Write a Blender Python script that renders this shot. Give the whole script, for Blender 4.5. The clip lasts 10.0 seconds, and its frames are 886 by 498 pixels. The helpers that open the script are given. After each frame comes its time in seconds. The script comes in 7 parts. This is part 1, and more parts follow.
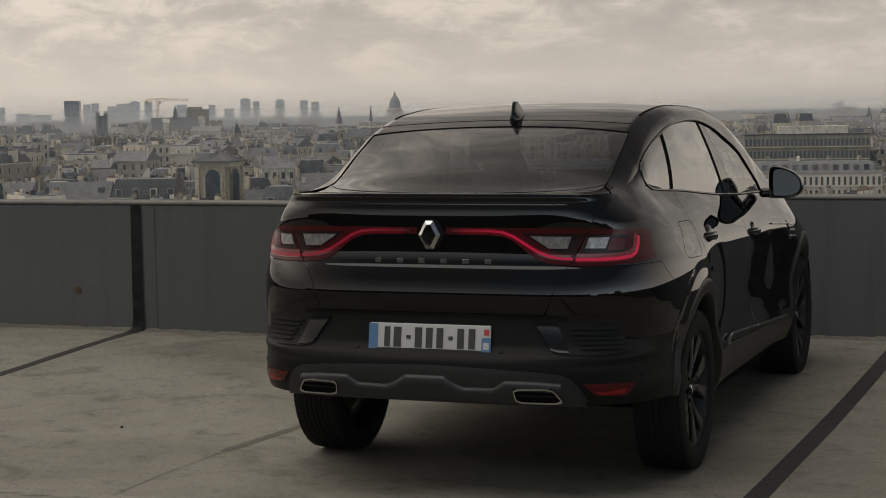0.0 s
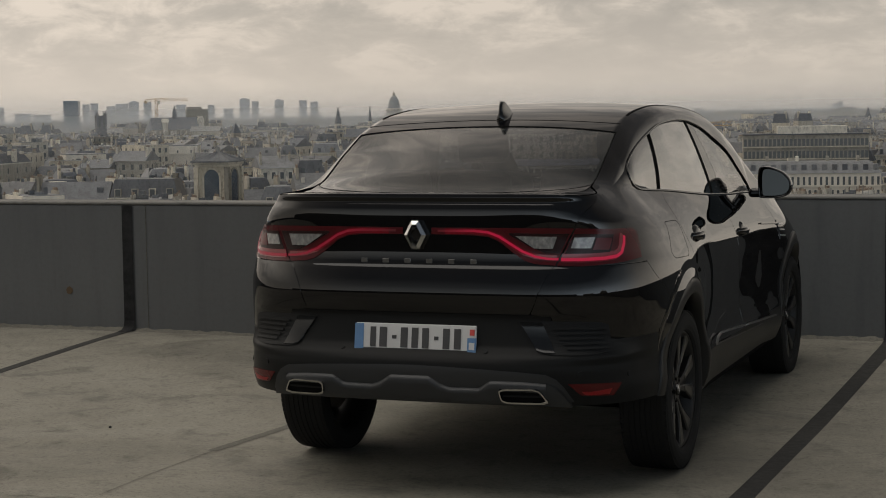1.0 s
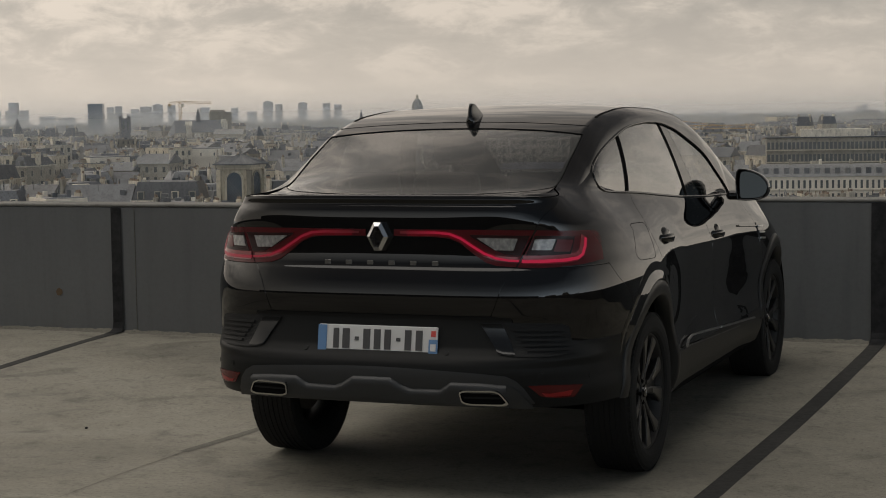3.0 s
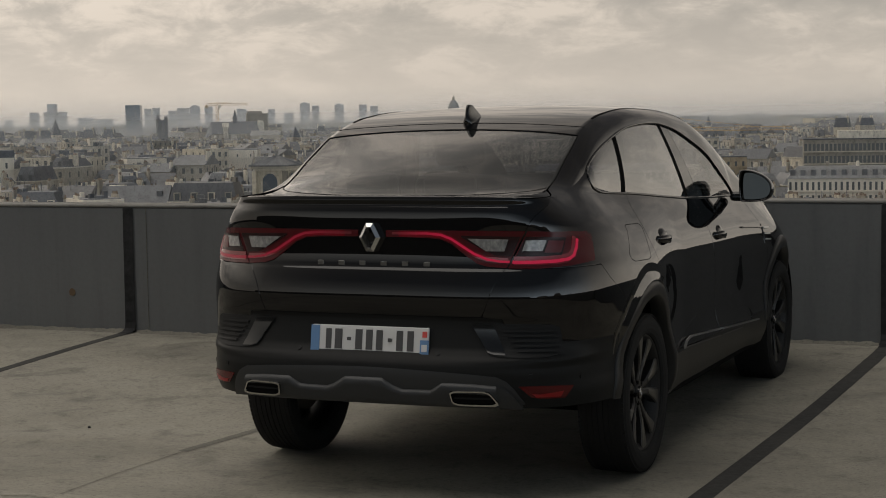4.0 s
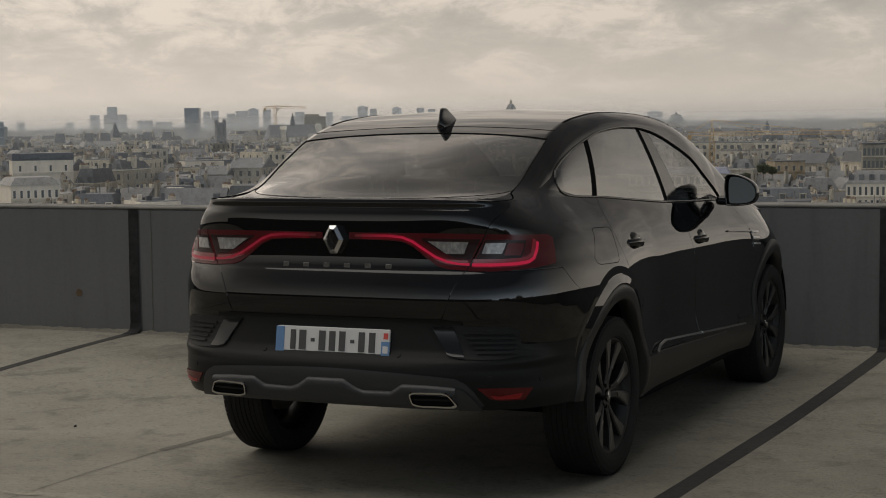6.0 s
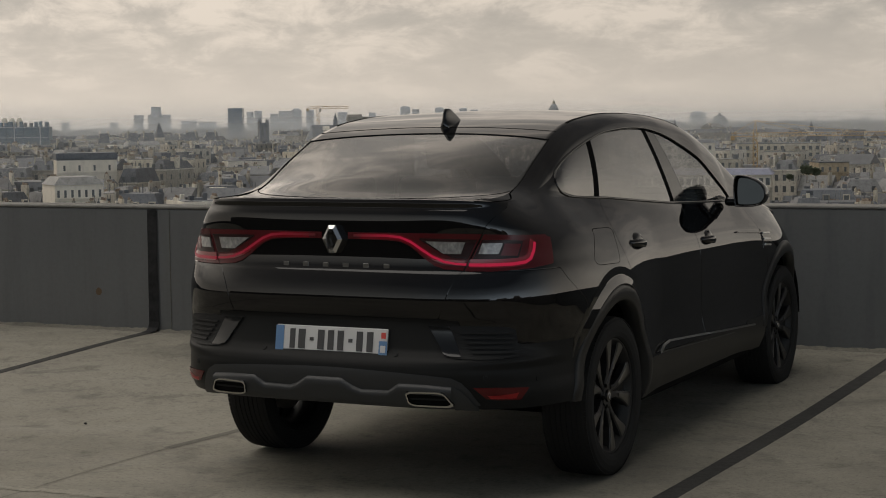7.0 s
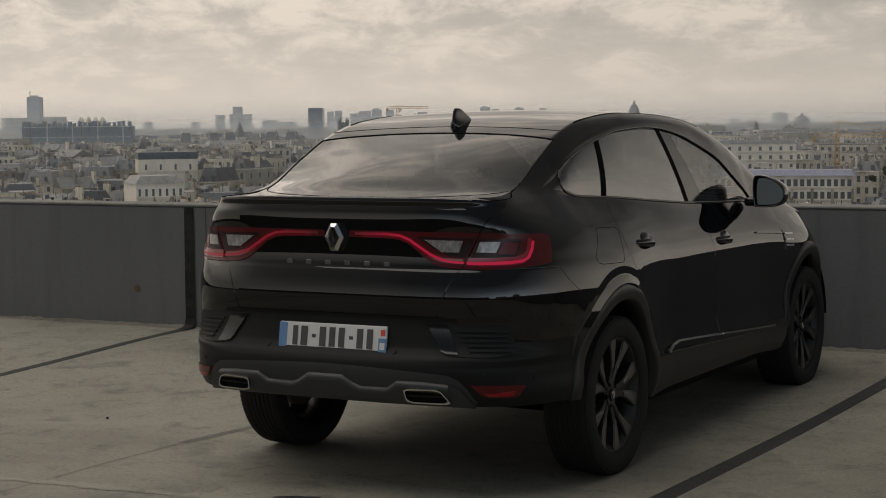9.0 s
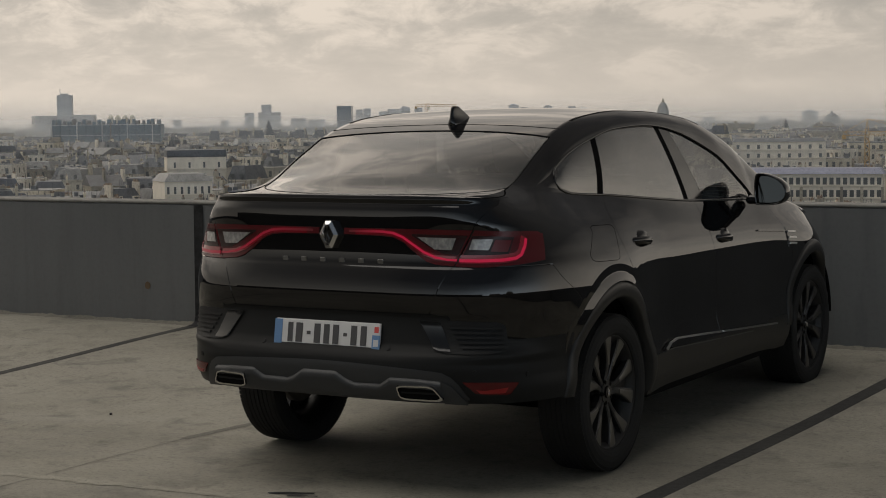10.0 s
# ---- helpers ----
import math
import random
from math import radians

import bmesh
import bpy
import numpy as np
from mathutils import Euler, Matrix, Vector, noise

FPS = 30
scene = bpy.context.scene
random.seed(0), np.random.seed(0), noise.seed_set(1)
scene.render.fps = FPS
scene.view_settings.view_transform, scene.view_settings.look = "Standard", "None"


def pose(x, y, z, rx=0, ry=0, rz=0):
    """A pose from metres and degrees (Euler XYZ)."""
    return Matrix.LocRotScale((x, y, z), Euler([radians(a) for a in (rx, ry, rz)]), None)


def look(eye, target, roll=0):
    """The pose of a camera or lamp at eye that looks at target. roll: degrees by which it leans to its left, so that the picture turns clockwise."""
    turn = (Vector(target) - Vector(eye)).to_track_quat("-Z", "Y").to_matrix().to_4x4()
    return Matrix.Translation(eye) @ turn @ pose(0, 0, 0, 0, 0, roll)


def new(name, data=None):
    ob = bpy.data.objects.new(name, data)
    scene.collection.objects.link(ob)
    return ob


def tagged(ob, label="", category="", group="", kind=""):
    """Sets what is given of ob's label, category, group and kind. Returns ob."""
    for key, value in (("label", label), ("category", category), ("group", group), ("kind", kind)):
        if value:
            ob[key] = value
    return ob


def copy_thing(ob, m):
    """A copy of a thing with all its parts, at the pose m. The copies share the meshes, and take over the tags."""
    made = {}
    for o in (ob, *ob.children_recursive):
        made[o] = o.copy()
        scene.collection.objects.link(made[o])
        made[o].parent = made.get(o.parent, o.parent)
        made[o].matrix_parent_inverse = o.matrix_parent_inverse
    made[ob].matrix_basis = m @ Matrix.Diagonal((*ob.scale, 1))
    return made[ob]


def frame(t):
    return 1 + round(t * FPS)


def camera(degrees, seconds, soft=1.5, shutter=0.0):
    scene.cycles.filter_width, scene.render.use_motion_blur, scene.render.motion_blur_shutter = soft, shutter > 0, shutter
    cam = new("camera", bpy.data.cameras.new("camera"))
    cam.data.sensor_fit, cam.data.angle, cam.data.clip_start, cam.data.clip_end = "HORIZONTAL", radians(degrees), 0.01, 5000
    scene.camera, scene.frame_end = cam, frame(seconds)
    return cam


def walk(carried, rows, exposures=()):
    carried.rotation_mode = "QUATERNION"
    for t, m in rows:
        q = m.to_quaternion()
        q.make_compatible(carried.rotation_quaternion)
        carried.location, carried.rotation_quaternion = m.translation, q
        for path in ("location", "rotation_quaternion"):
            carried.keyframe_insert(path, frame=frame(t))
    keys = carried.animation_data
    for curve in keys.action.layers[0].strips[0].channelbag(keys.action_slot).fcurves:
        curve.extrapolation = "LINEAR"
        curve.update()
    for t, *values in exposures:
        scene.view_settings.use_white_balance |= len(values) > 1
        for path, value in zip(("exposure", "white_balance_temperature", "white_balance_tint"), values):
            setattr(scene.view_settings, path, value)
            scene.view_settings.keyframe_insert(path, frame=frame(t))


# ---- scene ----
cam = camera(28.9, 10.0, 1.0)
PATH = [
    (0, (2.493, -7.211, 1.56), (1.777, -5.35, 1.398), -0.9),
    (0.5, (2.511, -7.203, 1.56), (1.795, -5.342, 1.398), -0.9),
    (1, (2.542, -7.19, 1.559), (1.827, -5.329, 1.397), -0.9),
    (1.5, (2.584, -7.175, 1.558), (1.868, -5.315, 1.397), -0.9),
    (2, (2.641, -7.158, 1.557), (1.921, -5.299, 1.396), -0.9),
    (2.5, (2.702, -7.141, 1.555), (1.976, -5.284, 1.395), -0.9),
    (4, (2.941, -7.062, 1.548), (2.162, -5.227, 1.392), -0.9),
    (4.5, (3.032, -7.038, 1.549), (2.237, -5.209, 1.393), -0.9),
    (5, (3.129, -7.003, 1.547), (2.318, -5.181, 1.393), -0.8),
    (5.5, (3.217, -6.977, 1.544), (2.394, -5.161, 1.392), -0.8),
    (7, (3.479, -6.903, 1.541), (2.595, -5.116, 1.391), -0.7),
    (7.5, (3.556, -6.878, 1.539), (2.649, -5.102, 1.39), -0.7),
    (8, (3.636, -6.849, 1.54), (2.706, -5.084, 1.39), -0.6),
    (8.5, (3.709, -6.828, 1.537), (2.761, -5.073, 1.388), -0.6),
    (9, (3.786, -6.801, 1.535), (2.82, -5.056, 1.386), -0.6),
    (9.5, (3.855, -6.778, 1.534), (2.874, -5.041, 1.384), -0.6),
    (10, (3.922, -6.755, 1.533), (2.927, -5.026, 1.382), -0.6),
]
walk(cam, [(t, look(eye, target, roll)) for t, eye, target, roll in PATH])

# ---- world, sun, exposure ----
scene.view_settings.exposure = 0.50
SUN_AZ, SUN_EL = radians(-145), radians(73)      # azimuth clockwise from +y
GLOW_AZ = radians(-42)                          # where the cloud deck is thinnest near the horizon
HIGH_AZ = radians(-75)                          # and higher up
world = bpy.data.worlds.new("overcast_sky")
scene.world = world
world.use_nodes = True
wn, wl = world.node_tree.nodes, world.node_tree.links
wn.clear()


def wnode(kind, **kw):
    n = wn.new(kind)
    for k, v in kw.items():
        n.inputs[k].default_value = v
    return n


def wmath(op, a, b=None):
    n = wn.new("ShaderNodeMath")
    n.operation = op
    for i, v in enumerate((a, b)):
        if v is None:
            continue
        if isinstance(v, (int, float)):
            n.inputs[i].default_value = v
        else:
            wl.new(v, n.inputs[i])
    return n.outputs[0]


def wramp(fac, stops):
    n = wn.new("ShaderNodeValToRGB")
    wl.new(fac, n.inputs[0])
    el = n.color_ramp.elements
    while len(el) < len(stops):
        el.new(0.5)
    for e, (p, c) in zip(el, stops):
        e.position, e.color = p, (*c, 1)
    return n.outputs[0]


sky = wn.new("ShaderNodeTexSky")
sky.sky_type = "NISHITA"
sky.sun_disc = False
sky.sun_elevation, sky.sun_rotation = SUN_EL, SUN_AZ
sky.air_density, sky.dust_density = 1.0, 3.0
tex = wn.new("ShaderNodeTexCoord")
sep = wn.new("ShaderNodeSeparateXYZ")
wl.new(tex.outputs["Generated"], sep.inputs[0])
dx, dy, dz = sep.outputs
up = wmath("MAXIMUM", dz, 0.0)
comb = wn.new("ShaderNodeCombineXYZ")
wl.new(dx, comb.inputs[0])
wl.new(dy, comb.inputs[1])
wl.new(wmath("MULTIPLY", wmath("POWER", wmath("ADD", up, 0.02), 0.62), 1.5), comb.inputs[2])


def wnoise(scale, detail, rough, dist=0.0):
    n = wnode("ShaderNodeTexNoise", Scale=scale, Detail=detail, Roughness=rough, Distortion=dist)
    wl.new(comb.outputs[0], n.inputs["Vector"])
    return n.outputs["Fac"]


big = wnoise(7.0, 6, 0.55, 0.15)
fine = wnoise(24.0, 12, 0.62, 0.3)
calm = wmath("MULTIPLY", wmath("MINIMUM", wmath("MAXIMUM", wmath("SUBTRACT", up, 0.10), 0.0), 0.35), 0.55)
wfine = wmath("SUBTRACT", 0.52, calm)
cloud = wmath("ADD", wmath("MULTIPLY", big, wmath("SUBTRACT", 1.0, wfine)), wmath("MULTIPLY", fine, wfine))
tone = wramp(cloud, [(0.40, (0.305, 0.277, 0.243)), (0.465, (0.350, 0.315, 0.273)),
                     (0.505, (0.400, 0.355, 0.306)), (0.530, (0.465, 0.410, 0.349)), (0.58, (0.560, 0.488, 0.412))])
# away from the glow the clouds melt into an even grey
even = wramp(wmath("ADD", wmath("MULTIPLY", wmath("ADD", wmath("MULTIPLY", dy, math.cos(GLOW_AZ)), wmath("MULTIPLY", dx, math.sin(GLOW_AZ))), 0.5), 0.5),
             [(0.0, (0.80, 0.80, 0.80)), (0.72, (0.78, 0.78, 0.78)), (0.90, (0, 0, 0))])
mixe = wn.new("ShaderNodeMix")
mixe.data_type = "RGBA"
wl.new(even, mixe.inputs[0])
wl.new(tone, mixe.inputs[6])
mixe.inputs[7].default_value = (0.46, 0.418, 0.36, 1)
tone = mixe.outputs[2]
# hazier and more even towards the horizon
low = wramp(up, [(0.0, (1, 1, 1)), (0.03, (0.62, 0.62, 0.62)), (0.075, (0, 0, 0))])
mixh = wn.new("ShaderNodeMix")
mixh.data_type = "RGBA"
wl.new(low, mixh.inputs[0])
wl.new(tone, mixh.inputs[6])
mixh.inputs[7].default_value = (0.490, 0.434, 0.373, 1)
# the side away from the sun is a darker, bluer cloud deck
side = wmath("ADD", wmath("MULTIPLY", dy, math.cos(GLOW_AZ)), wmath("MULTIPLY", dx, math.sin(GLOW_AZ)))
gain = wramp(wmath("ADD", wmath("MULTIPLY", side, 0.5), 0.5),
             [(0.0, (0.72, 0.92, 1.20)), (0.22, (0.74, 0.87, 1.04)), (0.40, (0.93, 0.95, 0.97)), (0.64, (0.98, 0.98, 0.97)), (0.86, (0.90, 0.91, 0.915)), (0.94, (0.95, 0.955, 0.96)), (0.977, (1.0, 1.0, 1.0)), (1.0, (1.12, 1.12, 1.12))])
mul = wn.new("ShaderNodeMix")
mul.data_type, mul.blend_type = "RGBA", "MULTIPLY"
mul.inputs[0].default_value = 1.0
wl.new(mixh.outputs[2], mul.inputs[6])
wl.new(gain, mul.inputs[7])
# brighter where the cloud deck thins, higher up on the sun's side
high = wmath("ADD", wmath("MULTIPLY", dy, math.cos(HIGH_AZ)), wmath("MULTIPLY", dx, math.sin(HIGH_AZ)))
thin = wmath("MULTIPLY", wmath("MULTIPLY", wmath("MINIMUM", wmath("MAXIMUM", wmath("SUBTRACT", up, 0.13), 0.0), 0.20), 7.0), wmath("MULTIPLY", wmath("MAXIMUM", wmath("SUBTRACT", high, 0.49), 0.0), 3.5))
# the thick cloud overhead is darker than the rim of the sky
far = wmath("MINIMUM", wmath("MAXIMUM", wmath("MULTIPLY", wmath("SUBTRACT", 0.74, high), 1.9), 0.08), 1.0)
heavy = wmath("MULTIPLY", wmath("MULTIPLY", wmath("MINIMUM", wmath("MAXIMUM", wmath("SUBTRACT", up, 0.09), 0.0), 0.27), 2.95), far)
# clear bands low over the horizon behind the deck and to its right
back_low = wmath("MULTIPLY", wmath("MULTIPLY", wmath("MAXIMUM", wmath("SUBTRACT", 0.22, up), 0.0), wmath("MAXIMUM", wmath("MULTIPLY", side, -1.0), 0.0)), 10.5)
right_low = wmath("MULTIPLY", wmath("MULTIPLY", wmath("MAXIMUM", wmath("SUBTRACT", 0.36, up), 0.0), wmath("MAXIMUM", wmath("ADD", dx, 0.10), 0.0)), 3.3)
lift = wmath("SUBTRACT", wmath("ADD", wmath("ADD", 1.012, thin), wmath("ADD", back_low, right_low)), heavy)
bg_cloud = wnode("ShaderNodeBackground", Strength=1.0)
wl.new(mul.outputs[2], bg_cloud.inputs[0])
wl.new(lift, bg_cloud.inputs[1])
bg_sky = wnode("ShaderNodeBackground", Strength=0.05)
wl.new(sky.outputs[0], bg_sky.inputs[0])
wadd = wn.new("ShaderNodeMixShader")
wadd.inputs[0].default_value = 0.88
wl.new(bg_sky.outputs[0], wadd.inputs[1])
wl.new(bg_cloud.outputs[0], wadd.inputs[2])
wout = wn.new("ShaderNodeOutputWorld")
wl.new(wadd.outputs[0], wout.inputs[0])

sun_data = bpy.data.lights.new("sun", "SUN")
sun_data.energy, sun_data.angle, sun_data.color = 0.94, radians(60), (1.0, 0.95, 0.875)
sun = new("sun", sun_data)
sun.matrix_world = look((60 * math.sin(SUN_AZ) * math.cos(SUN_EL), 60 * math.cos(SUN_AZ) * math.cos(SUN_EL), 60 * math.sin(SUN_EL)), (0, 0, 0))

# ---- materials ----
class Mat:
    """A node material with a few shorthands."""

    def __init__(self, name, color=(0.5, 0.5, 0.5), rough=0.5, metal=0.0, **kw):
        self.m = bpy.data.materials.new(name)
        self.m.use_nodes = True
        self.n, self.l = self.m.node_tree.nodes, self.m.node_tree.links
        self.b = self.n["Principled BSDF"]
        self.b.inputs["Base Color"].default_value = (*color, 1)
        self.b.inputs["Roughness"].default_value = rough
        self.b.inputs["Metallic"].default_value = metal
        for k, v in kw.items():
            self.b.inputs[k.replace("_", " ")].default_value = v
        self._co = None

    def co(self):
        if self._co is None:
            self._co = self.n.new("ShaderNodeTexCoord").outputs["Object"]
        return self._co

    def noise(self, scale, detail=4, rough=0.55, stretch=None, dist=0.0):
        t = self.n.new("ShaderNodeTexNoise")
        t.inputs["Scale"].default_value, t.inputs["Detail"].default_value = scale, detail
        t.inputs["Roughness"].default_value, t.inputs["Distortion"].default_value = rough, dist
        src = self.co()
        if stretch:
            mp = self.n.new("ShaderNodeMapping")
            mp.inputs["Scale"].default_value = stretch
            self.l.new(src, mp.inputs[0])
            src = mp.outputs[0]
        self.l.new(src, t.inputs["Vector"])
        return t.outputs["Fac"]

    def ramp(self, fac, stops):
        r = self.n.new("ShaderNodeValToRGB")
        self.l.new(fac, r.inputs[0])
        el = r.color_ramp.elements
        while len(el) < len(stops):
            el.new(0.5)
        for e, (p, c) in zip(el, stops):
            c = c if isinstance(c, tuple) else (c, c, c)
            e.position, e.color = p, (*c, 1)
        return r.outputs[0]

    def mix(self, fac, a, b, mode="MIX"):
        x = self.n.new("ShaderNodeMix")
        x.data_type, x.blend_type = "RGBA", mode
        for i, v in ((0, fac), (6, a), (7, b)):
            if isinstance(v, (int, float)):
                x.inputs[i].default_value = v
            elif isinstance(v, tuple):
                x.inputs[i].default_value = (*v, 1)
            else:
                self.l.new(v, x.inputs[i])
        return x.outputs[2]

    def set(self, name, out):
        self.l.new(out, self.b.inputs[name])
        return self

    def bump(self, height, strength=0.3, dist=0.01):
        bp = self.n.new("ShaderNodeBump")
        bp.inputs["Strength"].default_value, bp.inputs["Distance"].default_value = strength, dist
        self.l.new(height, bp.inputs["Height"])
        self.l.new(bp.outputs[0], self.b.inputs["Normal"])
        return self


def concrete(name, base, dark, scale=1.0, rough=0.85):
    m = Mat(name, base, rough)
    a = m.noise(0.55 * scale, 6, 0.6)
    b = m.noise(5.0 * scale, 8, 0.68)
    c = m.noise(60 * scale, 3, 0.6)
    col = m.ramp(a, [(0.3, dark), (0.5, base), (0.72, tuple(min(1, v * 1.22) for v in base))])
    grime = m.ramp(b, [(0.36, 0.62), (0.5, 1.0), (0.7, 1.06)])
    col = m.mix(0.8, col, grime, "MULTIPLY")
    spk = m.ramp(c, [(0.28, 0.7), (0.42, 1.0)])
    col = m.mix(0.6, col, spk, "MULTIPLY")
    m.set("Base Color", col)
    m.bump(m.mix(0.5, b, c), 0.35, 0.006)
    return m.m


M_paint = Mat("black_car_paint", (0.0022, 0.0022, 0.0026), 0.4, 0.0, Coat_Weight=1.0, Coat_Roughness=0.012, Specular_IOR_Level=0.0).m
M_glossblack = Mat("gloss_black_plastic", (0.006, 0.006, 0.006), 0.08).m
_m = Mat("satin_black_plastic", (0.0125, 0.0126, 0.0124), 0.38, Specular_IOR_Level=0.32)
M_plastic = _m.bump(_m.noise(900, 2), 0.06, 0.001).m
_m = Mat("smooth_black_bumper_plastic", (0.0142, 0.0146, 0.0146), 0.36, Specular_IOR_Level=0.09)
M_bumper = _m.bump(_m.noise(700, 2), 0.03, 0.001).m
M_blade = Mat("polished_black_blade", (0.006, 0.0066, 0.0074), 0.12, Specular_IOR_Level=0.5).m
_m = Mat("grey_skid_plate", (0.029, 0.0308, 0.033), 0.40, Specular_IOR_Level=0.35)
M_skid = _m.bump(_m.noise(700, 2), 0.05, 0.001).m
_m = Mat("tyre_rubber", (0.0175, 0.0173, 0.0168), 0.8, Specular_IOR_Level=0.18)
M_rubber = _m.bump(_m.noise(220, 3), 0.2, 0.002).m
M_vent = Mat("matt_vent_plastic", (0.009, 0.0095, 0.010), 0.6, Specular_IOR_Level=0.2).m
M_dark = Mat("dark_underbody", (0.006, 0.006, 0.006), 0.9, Specular_IOR_Level=0.05).m
M_seam = Mat("seam_shadow_rubber", (0.004, 0.004, 0.004), 0.9, Specular_IOR_Level=0.05).m
M_chrome = Mat("satin_chrome", (0.62, 0.62, 0.62), 0.16, 1.0).m
M_silver = Mat("brushed_silver_trim", (0.42, 0.42, 0.42), 0.28, 1.0).m
M_namebar = Mat("dull_silver_letter_metal", (0.15, 0.15, 0.147), 0.38, 1.0).m
M_exhaust = Mat("dull_exhaust_chrome", (0.50, 0.50, 0.49), 0.20, 1.0).m
M_alloy = Mat("dark_alloy", (0.055, 0.055, 0.056), 0.34, 0.8).m
M_alloycut = Mat("machined_alloy", (0.19, 0.186, 0.178), 0.36, 1.0).m
M_barrel = Mat("dark_rim_barrel", (0.022, 0.022, 0.022), 0.45, 0.6).m
M_disc = Mat("brake_steel", (0.16, 0.15, 0.14), 0.4, 1.0).m
M_glass = Mat("privacy_glass", (0.010, 0.012, 0.012), 0.01, 0.0, IOR=1.52, Transmission_Weight=0.0, Alpha=0.90, Coat_Weight=1.0, Coat_Roughness=0.005).m
M_rearglass = Mat("rear_privacy_glass", (0.010, 0.012, 0.012), 0.01, 0.0, IOR=1.52, Alpha=0.74, Coat_Weight=1.0, Coat_Roughness=0.005).m
M_clearglass = Mat("tinted_glass", (0.02, 0.024, 0.024), 0.01, 0.0, IOR=1.52, Alpha=0.62, Coat_Weight=1.0, Coat_Roughness=0.005).m
M_mirror = Mat("mirror_glass", (0.048, 0.050, 0.049), 0.02, 1.0).m
M_interior = Mat("dark_interior", (0.012, 0.012, 0.013), 0.8).m
M_lampred = Mat("red_lamp_lens", (0.075, 0.004, 0.006), 0.15, 0.0, Specular_IOR_Level=0.4).m
M_lampdark = Mat("smoked_red_lamp_lens", (0.060, 0.004, 0.006), 0.20, 0.0, Specular_IOR_Level=0.30).m
M_lampwell = Mat("dark_red_lamp_well", (0.016, 0.004, 0.0045), 0.22, 0.0, Specular_IOR_Level=0.3).m
_m = Mat("clear_reversing_lens", (0.17, 0.17, 0.17), 0.2, 0.2, Coat_Weight=0.6)
_b = _m.noise(70, 3, 0.6, (1.0, 0.4, 0.7))
_m.set("Base Color", _m.ramp(_b, [(0.30, (0.14, 0.14, 0.14)), (0.5, (0.21, 0.208, 0.204)), (0.70, (0.32, 0.315, 0.305))]))
M_lampclear = _m.bump(_b, 0.12, 0.002).m
M_led = Mat("red_light_strip", (0.09, 0.001, 0.004), 0.3, 0.0, Emission_Color=(1.0, 0.006, 0.085, 1), Emission_Strength=0.19).m
_m = M_led.node_tree
_xy = _m.nodes.new("ShaderNodeSeparateXYZ")
_m.links.new(_m.nodes.new("ShaderNodeTexCoord").outputs["Object"], _xy.inputs[0])
_ab = _m.nodes.new("ShaderNodeMath")
_ab.operation = "ABSOLUTE"
_m.links.new(_xy.outputs[0], _ab.inputs[0])
_mr = _m.nodes.new("ShaderNodeMapRange")          # the light guide fades towards the badge
for _k, _v in (("From Min", 0.10), ("From Max", 0.34), ("To Min", 0.014), ("To Max", 0.21)):
    _mr.inputs[_k].default_value = _v
_m.links.new(_ab.outputs[0], _mr.inputs["Value"])
_sd = _m.nodes.new("ShaderNodeMapRange")         # the left unit glows less than the right one
for _k, _v in (("From Min", -0.05), ("From Max", 0.05), ("To Min", 0.42), ("To Max", 1.0)):
    _sd.inputs[_k].default_value = _v
_m.links.new(_xy.outputs[0], _sd.inputs["Value"])
_mu = _m.nodes.new("ShaderNodeMath")
_mu.operation = "MULTIPLY"
_m.links.new(_mr.outputs[0], _mu.inputs[0])
_m.links.new(_sd.outputs[0], _mu.inputs[1])
_m.links.new(_mu.outputs[0], _m.nodes["Principled BSDF"].inputs["Emission Strength"])
M_ledsoft = Mat("dim_red_strip_glow", (0.07, 0.001, 0.003), 0.15, 0.0, Coat_Weight=0.6, Emission_Color=(1.0, 0.003, 0.050, 1), Emission_Strength=0.030).m
M_reflector = Mat("red_reflector", (0.075, 0.003, 0.004), 0.22, 0.0, Specular_IOR_Level=0.4).m
# Lit copy of the reflector red, for the glint painted along its lower part.
M_reflectorlit = Mat("lit_red_reflector_glint", (0.25, 0.004, 0.006), 0.30, 0.0).m
M_platewhite = Mat("plate_white", (0.53, 0.53, 0.525), 0.4).m
M_plateblue = Mat("plate_blue", (0.10, 0.20, 0.37), 0.4).m
M_plateblack = Mat("plate_print", (0.05, 0.05, 0.052), 0.5).m
M_platered = Mat("plate_badge_red", (0.5, 0.06, 0.05), 0.5).m

